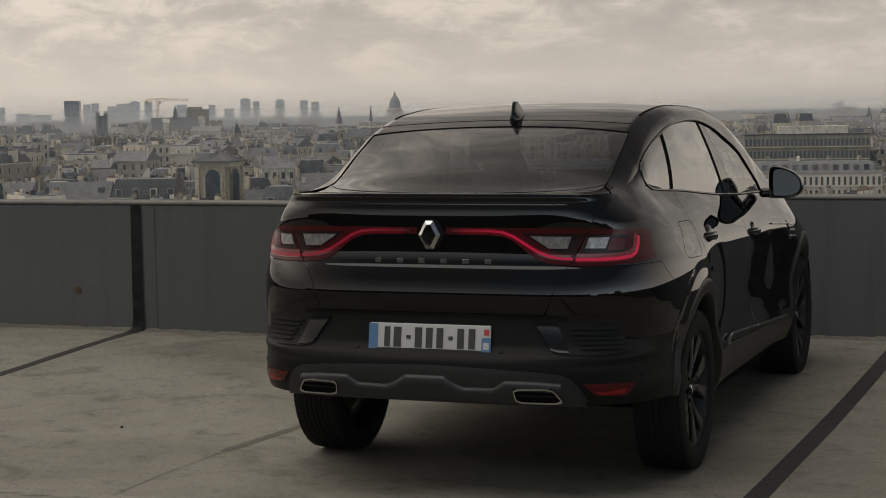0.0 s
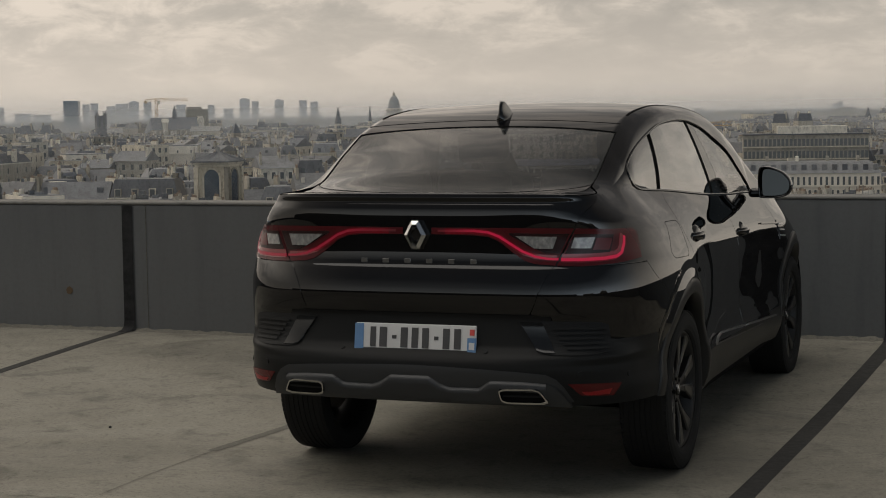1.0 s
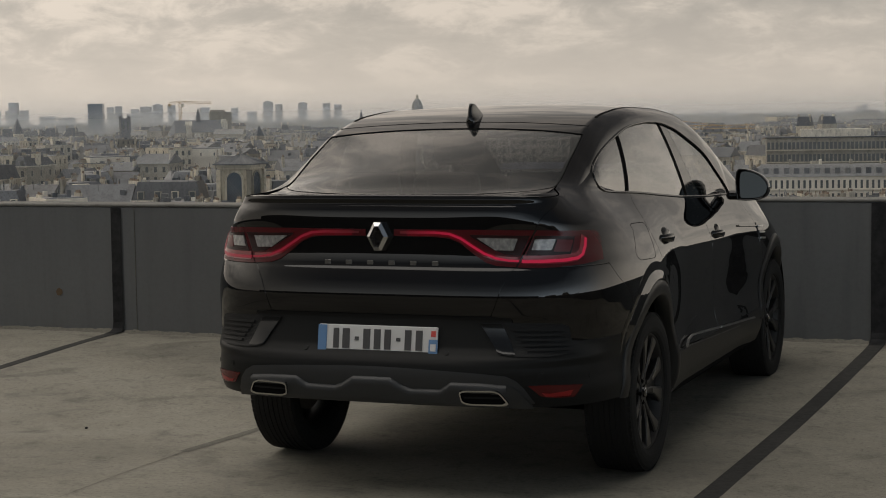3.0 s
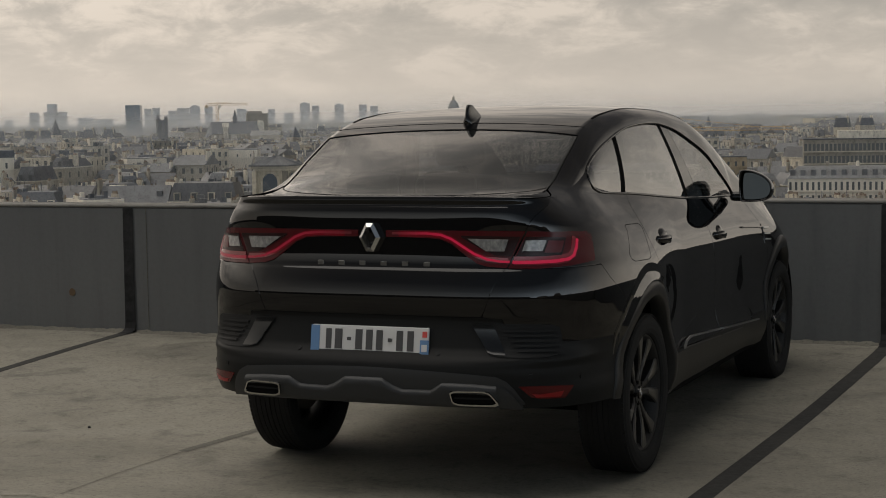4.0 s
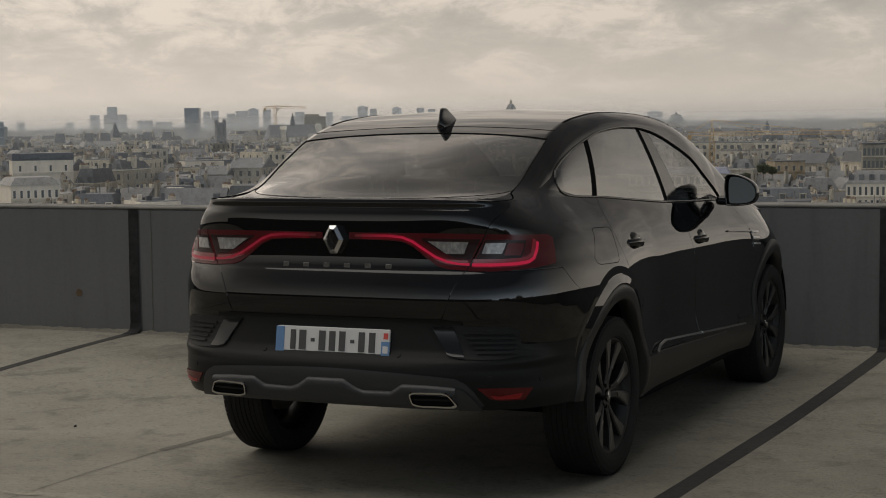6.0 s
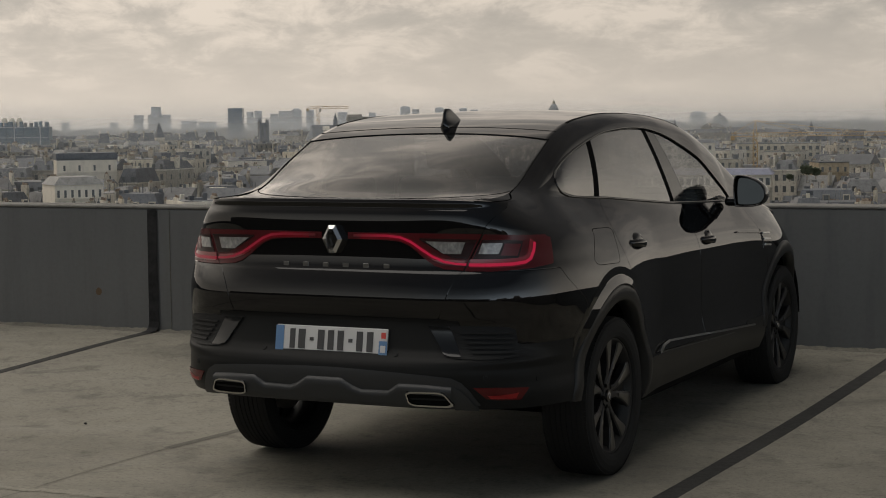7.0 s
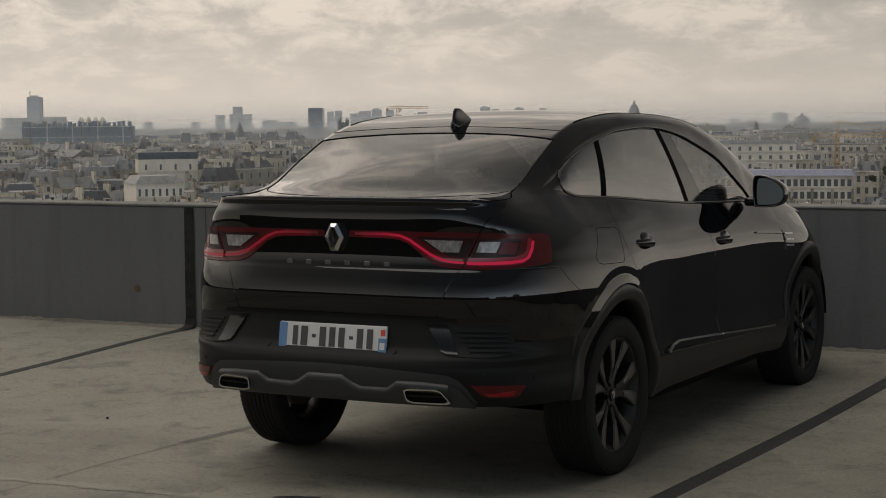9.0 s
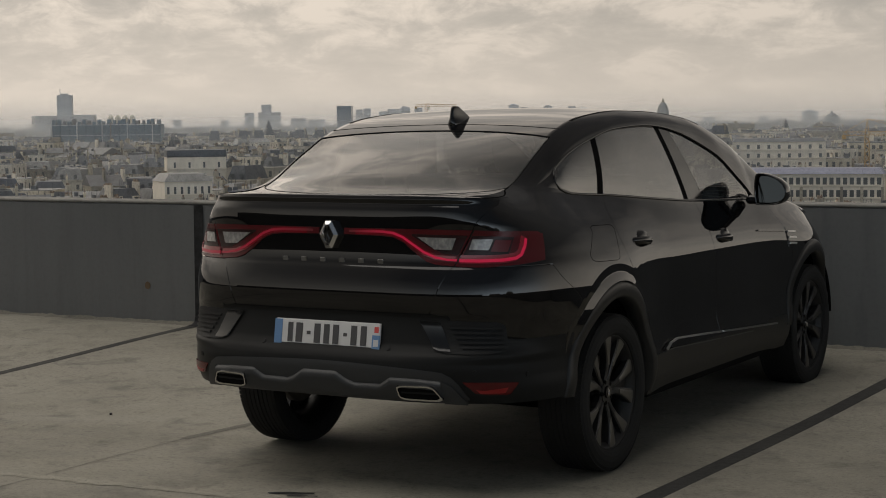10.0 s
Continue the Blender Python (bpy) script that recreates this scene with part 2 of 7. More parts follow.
def deck_concrete(name, gain=1.0):
    """Worn roof-deck concrete: broad stains, streaks, grain and grit."""
    _m = Mat(name, (0.22, 0.205, 0.18), 0.85)
    _a = _m.noise(0.45, 6, 0.62, (1.0, 1.5, 1), 0.5)
    _b = _m.noise(2.2, 12, 0.76, (1.0, 1.15, 1), 0.5)
    _c = _m.noise(46, 7, 0.78)
    _d = _m.noise(1.3, 7, 0.6, None, 1.6)
    _e = _m.noise(11, 9, 0.78, (1.0, 1.0, 1), 0.4)
    _col = _m.ramp(_a, [(0.32, (0.150, 0.140, 0.120)), (0.48, (0.215, 0.200, 0.172)), (0.68, (0.275, 0.258, 0.226))])
    _col = _m.mix(1.0, _col, _m.ramp(_b, [(0.34, 0.52), (0.46, 0.92), (0.60, 1.0), (0.72, 1.25)]), "MULTIPLY")
    _col = _m.mix(1.0, _col, _m.ramp(_e, [(0.30, 0.55), (0.43, 0.96), (0.60, 1.0), (0.75, 1.22)]), "MULTIPLY")
    _col = _m.mix(0.9, _col, _m.ramp(_c, [(0.34, 0.45), (0.46, 0.98), (0.58, 1.04), (0.70, 1.35)]), "MULTIPLY")
    _col = _m.mix(0.75, _col, _m.ramp(_d, [(0.33, 0.58), (0.43, 1.0)]), "MULTIPLY")
    _f = _m.noise(4.2, 8, 0.66, None, 0.4)
    _g = _m.noise(95, 2, 0.5)
    _col = _m.mix(1.0, _col, _m.ramp(_f, [(0.30, 1.12), (0.40, 1.0), (0.57, 1.0), (0.66, 0.74)]), "MULTIPLY")
    _col = _m.mix(1.0, _col, _m.ramp(_g, [(0.27, 1.30), (0.33, 1.0), (0.66, 1.0), (0.72, 0.50)]), "MULTIPLY")
    _col = _m.mix(1.0, _col, (gain * 0.99, gain, gain * 0.955), "MULTIPLY")
    _m.set("Base Color", _col).set("Roughness", _m.ramp(_b, [(0.3, 0.62), (0.6, 0.9)]))
    return _m.bump(_m.mix(0.5, _e, _c), 0.55, 0.010).m


M_deck = deck_concrete("deck_concrete", 1.03)
_m = Mat("parapet_grey_paint", (0.125, 0.125, 0.123), 0.8)
_a = _m.noise(0.5, 5, 0.55)
_b = _m.noise(2.2, 6, 0.6, (3.0, 3.0, 0.25))
_c = _m.noise(30, 5, 0.65)
_col = _m.ramp(_a, [(0.3, (0.096, 0.099, 0.101)), (0.7, (0.119, 0.121, 0.121))])
_col = _m.mix(0.7, _col, _m.ramp(_b, [(0.30, 0.80), (0.5, 1.0), (0.72, 1.07)]), "MULTIPLY")
_col = _m.mix(0.6, _col, _m.ramp(_c, [(0.3, 0.88), (0.5, 1.0), (0.7, 1.06)]), "MULTIPLY")
_m.set("Base Color", _col)
M_wall = _m.bump(_c, 0.25, 0.004).m
M_cap = concrete("parapet_cap_concrete", (0.172, 0.167, 0.155), (0.12, 0.116, 0.107), 1.4)
_m = Mat("bitumen_joint", (0.012, 0.012, 0.013), 0.75, Specular_IOR_Level=0.15)
_b = _m.noise(14, 5, 0.6)
_m.set("Base Color", _m.ramp(_b, [(0.35, (0.013, 0.013, 0.014)), (0.65, (0.030, 0.030, 0.031))]))
M_bitumen = _m.bump(_b, 0.3, 0.006).m
_m = Mat("worn_joint_seal", (0.04, 0.039, 0.037), 0.8, Specular_IOR_Level=0.2)
_a, _b = _m.noise(1.7, 5, 0.6), _m.noise(26, 6, 0.7)
_col = _m.ramp(_a, [(0.3, (0.030, 0.030, 0.029)), (0.7, (0.046, 0.045, 0.042))])
_m.set("Base Color", _m.mix(1.0, _col, _m.ramp(_b, [(0.32, 0.72), (0.5, 1.0), (0.70, 1.35)]), "MULTIPLY"))
M_jointfloor = _m.bump(_b, 0.3, 0.005).m
M_stain = deck_concrete("grimy_deck_concrete", 0.68)
M_crack = deck_concrete("cracked_deck_concrete", 0.74)
M_grime = deck_concrete("dark_joint_concrete", 0.52)
M_rust = Mat("rust_stain", (0.10, 0.065, 0.035), 0.9).m
M_paleline = deck_concrete("worn_pale_paint", 1.17)


# ---- mesh helpers ----
def mesh_of(name, verts, faces, material, smooth=False, normals=None):
    me = bpy.data.meshes.new(name)
    me.from_pydata([tuple(map(float, v)) for v in verts], [], [tuple(f) for f in faces])
    me.materials.append(material)
    if smooth:
        me.polygons.foreach_set("use_smooth", [True] * len(me.polygons))
    me.update()
    if normals is not None:
        me.normals_split_custom_set_from_vertices([tuple(map(float, n)) for n in normals])
    return me


def put(name, me, parent=None, label="", m=None, **tags):
    ob = new(name, me)
    if m is not None:
        ob.matrix_basis = m
    if parent is not None:
        ob.parent = parent
    return tagged(ob, label, **tags)


def part(name, bm, material, parent=None, label="", smooth=False, m=None, **tags):
    me = bpy.data.meshes.new(name)
    bm.to_mesh(me)
    bm.free()
    me.materials.append(material)
    if smooth:
        me.polygons.foreach_set("use_smooth", [True] * len(me.polygons))
    return put(name, me, parent, label, m, **tags)


def empty(name, m=None, **tags):
    ob = new(name)
    ob.empty_display_size = 0.2
    if m is not None:
        ob.matrix_basis = m
    return tagged(ob, **tags)


def box(bm, x0, x1, y0, y1, z0, z1, bevel=0.0, seg=1):
    r = bmesh.ops.create_cube(bm, size=1.0)["verts"]
    bmesh.ops.scale(bm, vec=(x1 - x0, y1 - y0, z1 - z0), verts=r)
    bmesh.ops.translate(bm, vec=((x0 + x1) / 2, (y0 + y1) / 2, (z0 + z1) / 2), verts=r)
    if bevel:
        es = list({e for v in r for e in v.link_edges})
        bmesh.ops.bevel(bm, geom=es, offset=bevel, segments=seg, affect="EDGES", profile=0.5)
    return bm


def slab(x0, x1, y0, y1, z0, z1, bevel=0.0, seg=1):
    return box(bmesh.new(), x0, x1, y0, y1, z0, z1, bevel, seg)


def tube(bm, a, b, r0, r1=None, seg=10):
    a, b = Vector(a), Vector(b)
    r1 = r0 if r1 is None else r1
    q = (b - a).to_track_quat("Z", "Y").to_matrix().to_4x4()
    m = Matrix.Translation((a + b) / 2) @ q
    bmesh.ops.create_cone(bm, cap_ends=True, segments=seg, radius1=r0, radius2=r1, depth=(b - a).length, matrix=m)
    return bm


def extrude_poly(pts, depth, axis="y", at=0.0):
    """A closed outline (two coordinates a point) pulled to a solid along an axis."""
    bm = bmesh.new()
    def p3(p, d):
        return {"y": (p[0], d, p[1]), "x": (d, p[0], p[1]), "z": (p[0], p[1], d)}[axis]
    lo = [bm.verts.new(p3(p, at)) for p in pts]
    hi = [bm.verts.new(p3(p, at + depth)) for p in pts]
    bm.faces.new(lo)
    bm.faces.new(hi[::-1])
    n = len(pts)
    for i in range(n):
        bm.faces.new((lo[i], hi[i], hi[(i + 1) % n], lo[(i + 1) % n]))
    bmesh.ops.recalc_face_normals(bm, faces=bm.faces)
    return bm


def sstep(a, b, x):
    t = min(1.0, max(0.0, (x - a) / (b - a)))
    return t * t * (3 - 2 * t)


# ---- the roof deck ----
WALL_L, WALL_R, JOG, JOINT_L, JOINT_R = 2.90, 3.93, -1.6, -3.621, 1.318
EAST, WEST, SOUTH = 9.5, -17.0, -15.0


def deck_z(x, y):
    left = 1.0 - sstep(-2.6, -0.9, x)
    rise = 0.088 * sstep(0.15, 2.95, y) ** 1.1 * left + 0.052 * max(0.0, (y - 1.1) / 2.83) ** 1.5 * (1 - left)
    return rise + 0.004 * noise.noise((x * 0.9, y * 0.9, 0)) * min(1, max(0, abs(x) - 1.0))


bm = bmesh.new()
nx, ny = 150, 130
xs = np.concatenate([np.linspace(WEST, -6, 30), np.linspace(-5.9, 3, 90), np.linspace(3.2, EAST, 30)])
ys = np.concatenate([np.linspace(SOUTH, -3, 24), np.linspace(-2.9, WALL_R, 90)])
grid = [[bm.verts.new((x, y, deck_z(x, y))) for x in xs] for y in ys]
for j in range(len(ys) - 1):
    for i in range(len(xs) - 1):
        if xs[i] < JOG - 0.001 and ys[j] > WALL_L + 0.05:
            continue
        bm.faces.new((grid[j][i], grid[j][i + 1], grid[j + 1][i + 1], grid[j + 1][i]))
bmesh.ops.delete(bm, geom=[v for v in bm.verts if not v.link_faces], context="VERTS")
edge = [e for e in bm.edges if e.is_boundary]
ex = bmesh.ops.extrude_edge_only(bm, edges=edge)
bmesh.ops.translate(bm, vec=(0, 0, -0.35), verts=[v for v in ex["geom"] if isinstance(v, bmesh.types.BMVert)])
deck = part("floor_deck", bm, M_deck, None, "worn pale concrete roof deck with stains", True, kind="structure", category="floor")


def parapet(name, x0, x1, y0, y1, ztop, label):
    """A painted concrete wall with a pale cap that overhangs a little."""
    wall = part(name, slab(x0, x1, y0, y1, -0.5, ztop - 0.022, 0.006), M_wall, None, label, kind="structure", category="wall")
    part("coping", slab(x0 - 0.0, x1 + 0.0, y0 - 0.006, y1 + 0.006, ztop - 0.020, ztop, 0.006), M_cap, wall, "pale weathered concrete coping")
    return wall


TOP = 0.968
parapet("wall_south_1", WEST, JOG, WALL_L, WALL_L + 0.25, TOP, "dark grey painted concrete parapet beside the parking deck")
parapet("wall_south_2", JOG + 0.002, EAST, WALL_R, WALL_R + 0.25, TOP, "dark grey painted concrete parapet behind the car")
parapet("wall_south_return", JOG - 0.25, JOG - 0.002, WALL_L + 0.252, WALL_R + 0.25, TOP, "short dark grey concrete return of the parapet")
parapet("wall_east", EAST, EAST + 0.25, SOUTH, WALL_R + 0.25, TOP, "dark grey painted concrete parapet along the deck edge")
parapet("wall_west", WEST - 0.25, WEST, SOUTH, WALL_L + 0.25, TOP, "dark grey painted concrete parapet at the far deck edge")
# Unseen wall behind the camera, added to block low light and darken reflections.
parapet("wall_north", WEST, EAST, SOUTH - 0.25, SOUTH, 2.3, "unseen dark grey concrete wall added to hold back low sky light")


def joint_wall(name, x, y, w, lean=0.0):
    """A bitumen seal that comes down the wall and bends out onto the floor."""
    z0 = deck_z(x, y - 0.05)
    prof = [(y - 0.006, TOP - 0.024), (y - 0.010, 0.5), (y - 0.010, z0 + 0.07), (y - 0.022, z0 + 0.03), (y - 0.055, z0 + 0.012), (y - 0.12, z0 + 0.006)]
    yy = y - 0.3
    while yy > SOUTH + 0.05:
        prof.append((yy, deck_z(x, yy) + 0.0028))
        yy -= 0.35
    seal = None
    for stretch_, mat in ((prof[:6], M_bitumen), (prof[5:], M_jointfloor)):
        bm = bmesh.new()
        rows = []
        for py, pz in stretch_:
            wob = 0.006 * noise.noise((x, py * 2.3, pz * 2))
            rows.append([bm.verts.new((x + lean * (py - y) + s * (w + wob) / 2, py, pz - (0.0026 if abs(s) == 1 else 0))) for s in (-1, -0.8, 0.8, 1)])
        for a, b in zip(rows, rows[1:]):
            for i in range(3):
                bm.faces.new((a[i], a[i + 1], b[i + 1], b[i]))
        bmesh.ops.recalc_face_normals(bm, faces=bm.faces)
        if seal is None:
            seal = part(name, bm, mat, None, "black bitumen expansion joint running down wall and floor", kind="structure", category="joint seal")
        else:
            part("floor_seal", bm, mat, seal, "worn dark grey joint seal on the deck")
    return seal


joint_wall("trim_joint_1", JOINT_L, WALL_L, 0.082)
joint_wall("trim_joint_2", JOINT_R, WALL_R, 0.098, 0.022)


def floor_strip(name, pts, w, material, label, lift=0.003, rag=0.9):
    """A thin worn strip lying on the deck, with ragged edges."""
    bm = bmesh.new()
    rows = []
    n = 90
    for i in range(n + 1):
        t = i / n * (len(pts) - 1)
        k = min(len(pts) - 2, int(t))
        u = t - k
        x = pts[k][0] * (1 - u) + pts[k + 1][0] * u
        y = pts[k][1] * (1 - u) + pts[k + 1][1] * u
        d = Vector((pts[k + 1][0] - pts[k][0], pts[k + 1][1] - pts[k][1])).normalized()
        h0 = w / 2 * (0.75 + rag * noise.noise((x * 16, y * 16, 1)))
        h1 = w / 2 * (0.75 + rag * noise.noise((x * 16, y * 16, 7)))
        rows.append([bm.verts.new((x - d.y * h0, y + d.x * h0, deck_z(x, y) + lift)), bm.verts.new((x + d.y * h1, y - d.x * h1, deck_z(x, y) + lift))])
    for a, b in zip(rows, rows[1:]):
        bm.faces.new((a[0], a[1], b[1], b[0]))
    bmesh.ops.recalc_face_normals(bm, faces=bm.faces)
    return part(name, bm, material, None, label, kind="structure", category="floor marking")


floor_strip("trim_floor_joint", [(-1.20, 0.55), (-1.245, 0.10), (-1.285, -0.25)], 0.078, M_grime, "dark worn construction joint in the deck", 0.0014, 0.12)
floor_strip("trim_floor_crack", [(-1.285, -0.25), (-1.30, -0.75), (-1.29, -1.2), (-1.31, -2.4)], 0.012, M_crack, "thin dark crack in the deck", 0.0012)
floor_strip("trim_floor_line", [(-7.0, -1.60), (-3.0, -1.36), (-1.5, -1.262), (-0.29, -1.154)], 0.085, M_paleline, "worn pale paint line on the deck", 0.0022)
floor_strip("trim_floor_mark_1", [(-0.20, -1.06), (-0.10, -1.01), (-0.02, -0.985)], 0.035, M_bitumen, "black paint mark on the deck", 0.004)
floor_strip("trim_floor_mark_2", [(-0.10, -1.07), (0.02, -1.02)], 0.022, M_bitumen, "black paint mark on the deck", 0.004)


def wall_foot(name, x0, x1, y, seed):
    """The ragged fillet of concrete and grit where the deck runs up to a wall."""
    bm = bmesh.new()
    rows = []
    n = int((x1 - x0) / 0.025)
    for i in range(n + 1):
        x = x0 + (x1 - x0) * i / n
        k = 0.5 + 0.9 * noise.noise((x * 3.1, seed, 0)) + 0.7 * noise.noise((x * 13, seed, 4)) + 0.4 * noise.noise((x * 37, seed, 8))
        h, d_ = 0.010 + 0.016 * max(0.0, k), 0.030 + 0.050 * max(0.0, k)
        z = deck_z(x, y - d_)
        rows.append([bm.verts.new(p) for p in ((x, y + 0.004, z + h), (x, y - 0.006, z + h), (x, y - 0.3 * d_, z + 0.35 * h + 0.003), (x, y - d_, z - 0.003))])
    for a, b in zip(rows, rows[1:]):
        for i in range(3):
            bm.faces.new((a[i], b[i], b[i + 1], a[i + 1]))
    bmesh.ops.recalc_face_normals(bm, faces=bm.faces)
    return part(name, bm, M_stain, None, "ragged concrete edge where deck meets parapet", True, kind="structure", category="floor edge")


wall_foot("trim_wall_foot_1", -12.0, JOINT_L - 0.05, WALL_L, 1)
wall_foot("trim_wall_foot_2", JOINT_L + 0.05, JOG, WALL_L, 2)
wall_foot("trim_wall_foot_3", JOG + 0.01, JOINT_R - 0.06, WALL_R, 3)
wall_foot("trim_wall_foot_4", JOINT_R + 0.06, 6.0, WALL_R, 4)
# fine joint and rust spot of the parapet
part("trim_wall_joint", slab(-3.4815, -3.4785, WALL_L - 0.003, WALL_L + 0.01, 0.09, TOP - 0.024), M_stain, None, "fine vertical joint in the parapet", kind="structure", category="joint")
bm = bmesh.new()
bmesh.ops.create_circle(bm, cap_ends=True, radius=0.026, segments=18, matrix=Matrix.Translation((-4.096, WALL_L - 0.004, 0.355)) @ Matrix.Rotation(radians(90), 4, "X"))
for v in bm.verts:
    v.co.x += 0.006 * noise.noise((v.co.x * 60, 0, v.co.z * 60))
    v.co.z += 0.010 * noise.noise((v.co.z * 60, 3, v.co.x * 60))
part("trim_rust_spot", bm, M_rust, None, "brown rust spot on the parapet", kind="structure", category="stain")
# a pebble on the deck
bm = bmesh.new()
bmesh.ops.create_icosphere(bm, subdivisions=2, radius=0.009)
for v in bm.verts:
    v.co *= 1 + 0.35 * noise.noise(v.co * 60)
    v.co.z *= 0.6
part("pebble", bm, M_bitumen, None, "small dark pebble lying on the deck", True, m=pose(-2.06, 0.12, 0.006), category="pebble")


# ---- the car: shape ----
# car axes: x to its right, y forward from the rear axle, z up from the ground
def spl(pts):
    """A smooth curve through points (x, y), monotone between them."""
    xs_, ys_ = np.array([p[0] for p in pts], float), np.array([p[1] for p in pts], float)
    h = np.diff(xs_)
    d = np.diff(ys_) / h
    m = np.zeros(len(xs_))
    m[0], m[-1] = d[0], d[-1]
    for i in range(1, len(xs_) - 1):
        if d[i - 1] * d[i] > 0:
            w1, w2 = 2 * h[i] + h[i - 1], h[i] + 2 * h[i - 1]
            m[i] = (w1 + w2) / (w1 / d[i - 1] + w2 / d[i])

    def f(x):
        x = np.clip(np.asarray(x, float), xs_[0], xs_[-1])
        i = np.clip(np.searchsorted(xs_, x) - 1, 0, len(xs_) - 2)
        t = (x - xs_[i]) / h[i]
        return ((2 * t**3 - 3 * t**2 + 1) * ys_[i] + (t**3 - 2 * t**2 + t) * h[i] * m[i]
                + (-2 * t**3 + 3 * t**2) * ys_[i + 1] + (t**3 - t**2) * h[i] * m[i + 1])
    return f


YF = 3.60                                           # the nose
rear_y = spl([(0.20, 0.78), (0.34, 0.855), (0.40, 0.905), (0.45, 0.936), (0.50, 0.953), (0.54, 0.959), (0.565, 0.956), (0.585, 0.946), (0.61, 0.927), (0.64, 0.910),
              (0.74, 0.8905), (0.757, 0.8975), (0.83, 0.9015), (0.845, 0.900), (0.932, 0.877), (0.946, 0.869), (0.962, 0.8638), (1.00, 0.8590),
              (1.05, 0.8560), (1.10, 0.8535), (1.142, 0.8510), (1.165, 0.8485), (1.182, 0.8430), (1.192, 0.8385), (1.197, 0.8388), (1.203, 0.8420), (1.210, 0.8435), (1.227, 0.838)])
rear_soft = spl([(0.20, 0.78), (0.34, 0.855), (0.40, 0.905), (0.45, 0.936), (0.50, 0.953), (0.54, 0.959), (0.565, 0.956), (0.585, 0.946), (0.61, 0.922), (0.64, 0.902), (0.67, 0.894), (0.74, 0.892), (0.83, 0.892), (0.94, 0.871), (1.00, 0.860), (1.09, 0.854), (1.12, 0.851), (1.16, 0.8455), (1.19, 0.837), (1.227, 0.838)])
nose_y = spl([(0.20, 0.80), (0.45, 0.94), (0.65, 0.95), (0.85, 0.86), (1.0, 0.74), (1.2, 0.70)])
belt_z = spl([(-0.84, 1.224), (-0.75, 1.214), (-0.60, 1.2145), (-0.46, 1.2275), (-0.40, 1.2365), (-0.34, 1.2415), (-0.28, 1.2425), (-0.22, 1.239), (-0.17, 1.232), (-0.14, 1.225), (-0.07, 1.207),
              (0.06, 1.197), (0.26, 1.186), (0.70, 1.152), (1.10, 1.124), (1.55, 1.105), (2.05, 1.090), (2.40, 1.062), (2.92, 0.986), (3.3, 0.92), (3.6, 0.84)])
# the shoulder line runs on smoothly under the window's rear corner
belt_s = spl([(-0.84, 1.224), (-0.75, 1.214), (-0.60, 1.210), (-0.46, 1.214), (-0.30, 1.216), (-0.14, 1.210),
              (0.06, 1.197), (0.26, 1.186), (0.70, 1.152), (1.10, 1.124), (1.55, 1.105), (2.05, 1.090), (2.40, 1.062), (2.92, 0.986), (3.3, 0.92), (3.6, 0.84)])
belt_w = spl([(-0.84, 0.745), (-0.60, 0.718), (-0.46, 0.706), (-0.18, 0.704), (0.0, 0.710), (0.20, 0.722), (0.6, 0.750), (1.1, 0.770), (1.94, 0.770), (2.4, 0.780), (2.92, 0.775), (3.3, 0.74), (3.6, 0.70)])
wide = spl([(0.20, 0.82), (0.28, 0.855), (0.36, 0.885), (0.45, 0.893), (0.52, 0.880), (0.60, 0.870), (0.75, 0.876), (0.86, 0.880), (0.93, 0.877), (1.00, 0.868), (1.3, 0.85)])
haunch = spl([(-1, 0.014), (0.1, 0.014), (0.7, -0.004), (1.8, -0.004), (2.6, 0.012), (3.6, 0.0)])
shoulder = spl([(-0.42, 1.0), (-0.31, 0.975), (-0.23, 0.905), (-0.165, 0.77), (-0.11, 0.57), (-0.07, 0.37), (-0.035, 0.18), (0.0, 0.0)])
power = spl([(0.2, 3.8), (0.56, 4.0), (0.60, 4.4), (0.90, 4.4), (1.05, 4.7), (1.13, 5.6), (1.23, 6.4)])
flare = spl([(0.20, 0.0), (0.50, 0.2), (0.72, 1.0), (0.80, 0.90), (0.90, 0.52), (1.00, 0.17), (1.10, 0.0)])


def half_w(y, z):
    y = np.asarray(y, float)
    top, b = belt_w(y), belt_s(y)
    f = shoulder(np.minimum(z - b, 0.0))
    out = wide(z) + haunch(y) + flare(z) * (0.034 * np.exp(-((y + 0.10) / np.where(y < -0.1, 0.52, 0.36)) ** 2) + 0.022 * np.exp(-((y - 2.72) / 0.36) ** 2))
    k = np.clip((z - b) / np.maximum(head_z(y) - b, 0.006), 0.0, 1.2)
    return top + (out - top) * f + np.where(z > b, (head_w(y) - top) * k, 0.0)


_tab = {}


def plan(z):
    """The plan outline at height z: running length, x, y, from the middle of the tail to the middle of the nose."""
    k = round(float(z), 3)
    if k not in _tab:
        L, n, F = float(rear_y(z)), float(power(z)), float(nose_y(z))
        a = np.linspace(0, math.pi / 2, 900)
        xr = np.sin(a) ** (2 / n)
        soft = np.clip((xr - 0.70) / 0.24, 0, 1)
        soft = soft * soft * (3 - 2 * soft)
        yr = -(L + (float(rear_soft(z)) - L) * soft) * np.cos(a) ** (2 / n)
        ym = np.linspace(0.01, 2.64, 160)
        yf = 2.65 + F * np.sin(a) ** (2 / 2.7)
        xf = np.cos(a) ** (2 / 2.7)
        y = np.concatenate([yr, ym, yf])
        s = np.concatenate([xr, np.ones(160), xf])
        x = half_w(y, z) * s
        p = np.concatenate([[0], np.cumsum(np.abs(np.diff(x)) + np.abs(np.diff(y)))])
        _tab[k] = (p, x, y)
    return _tab[k]


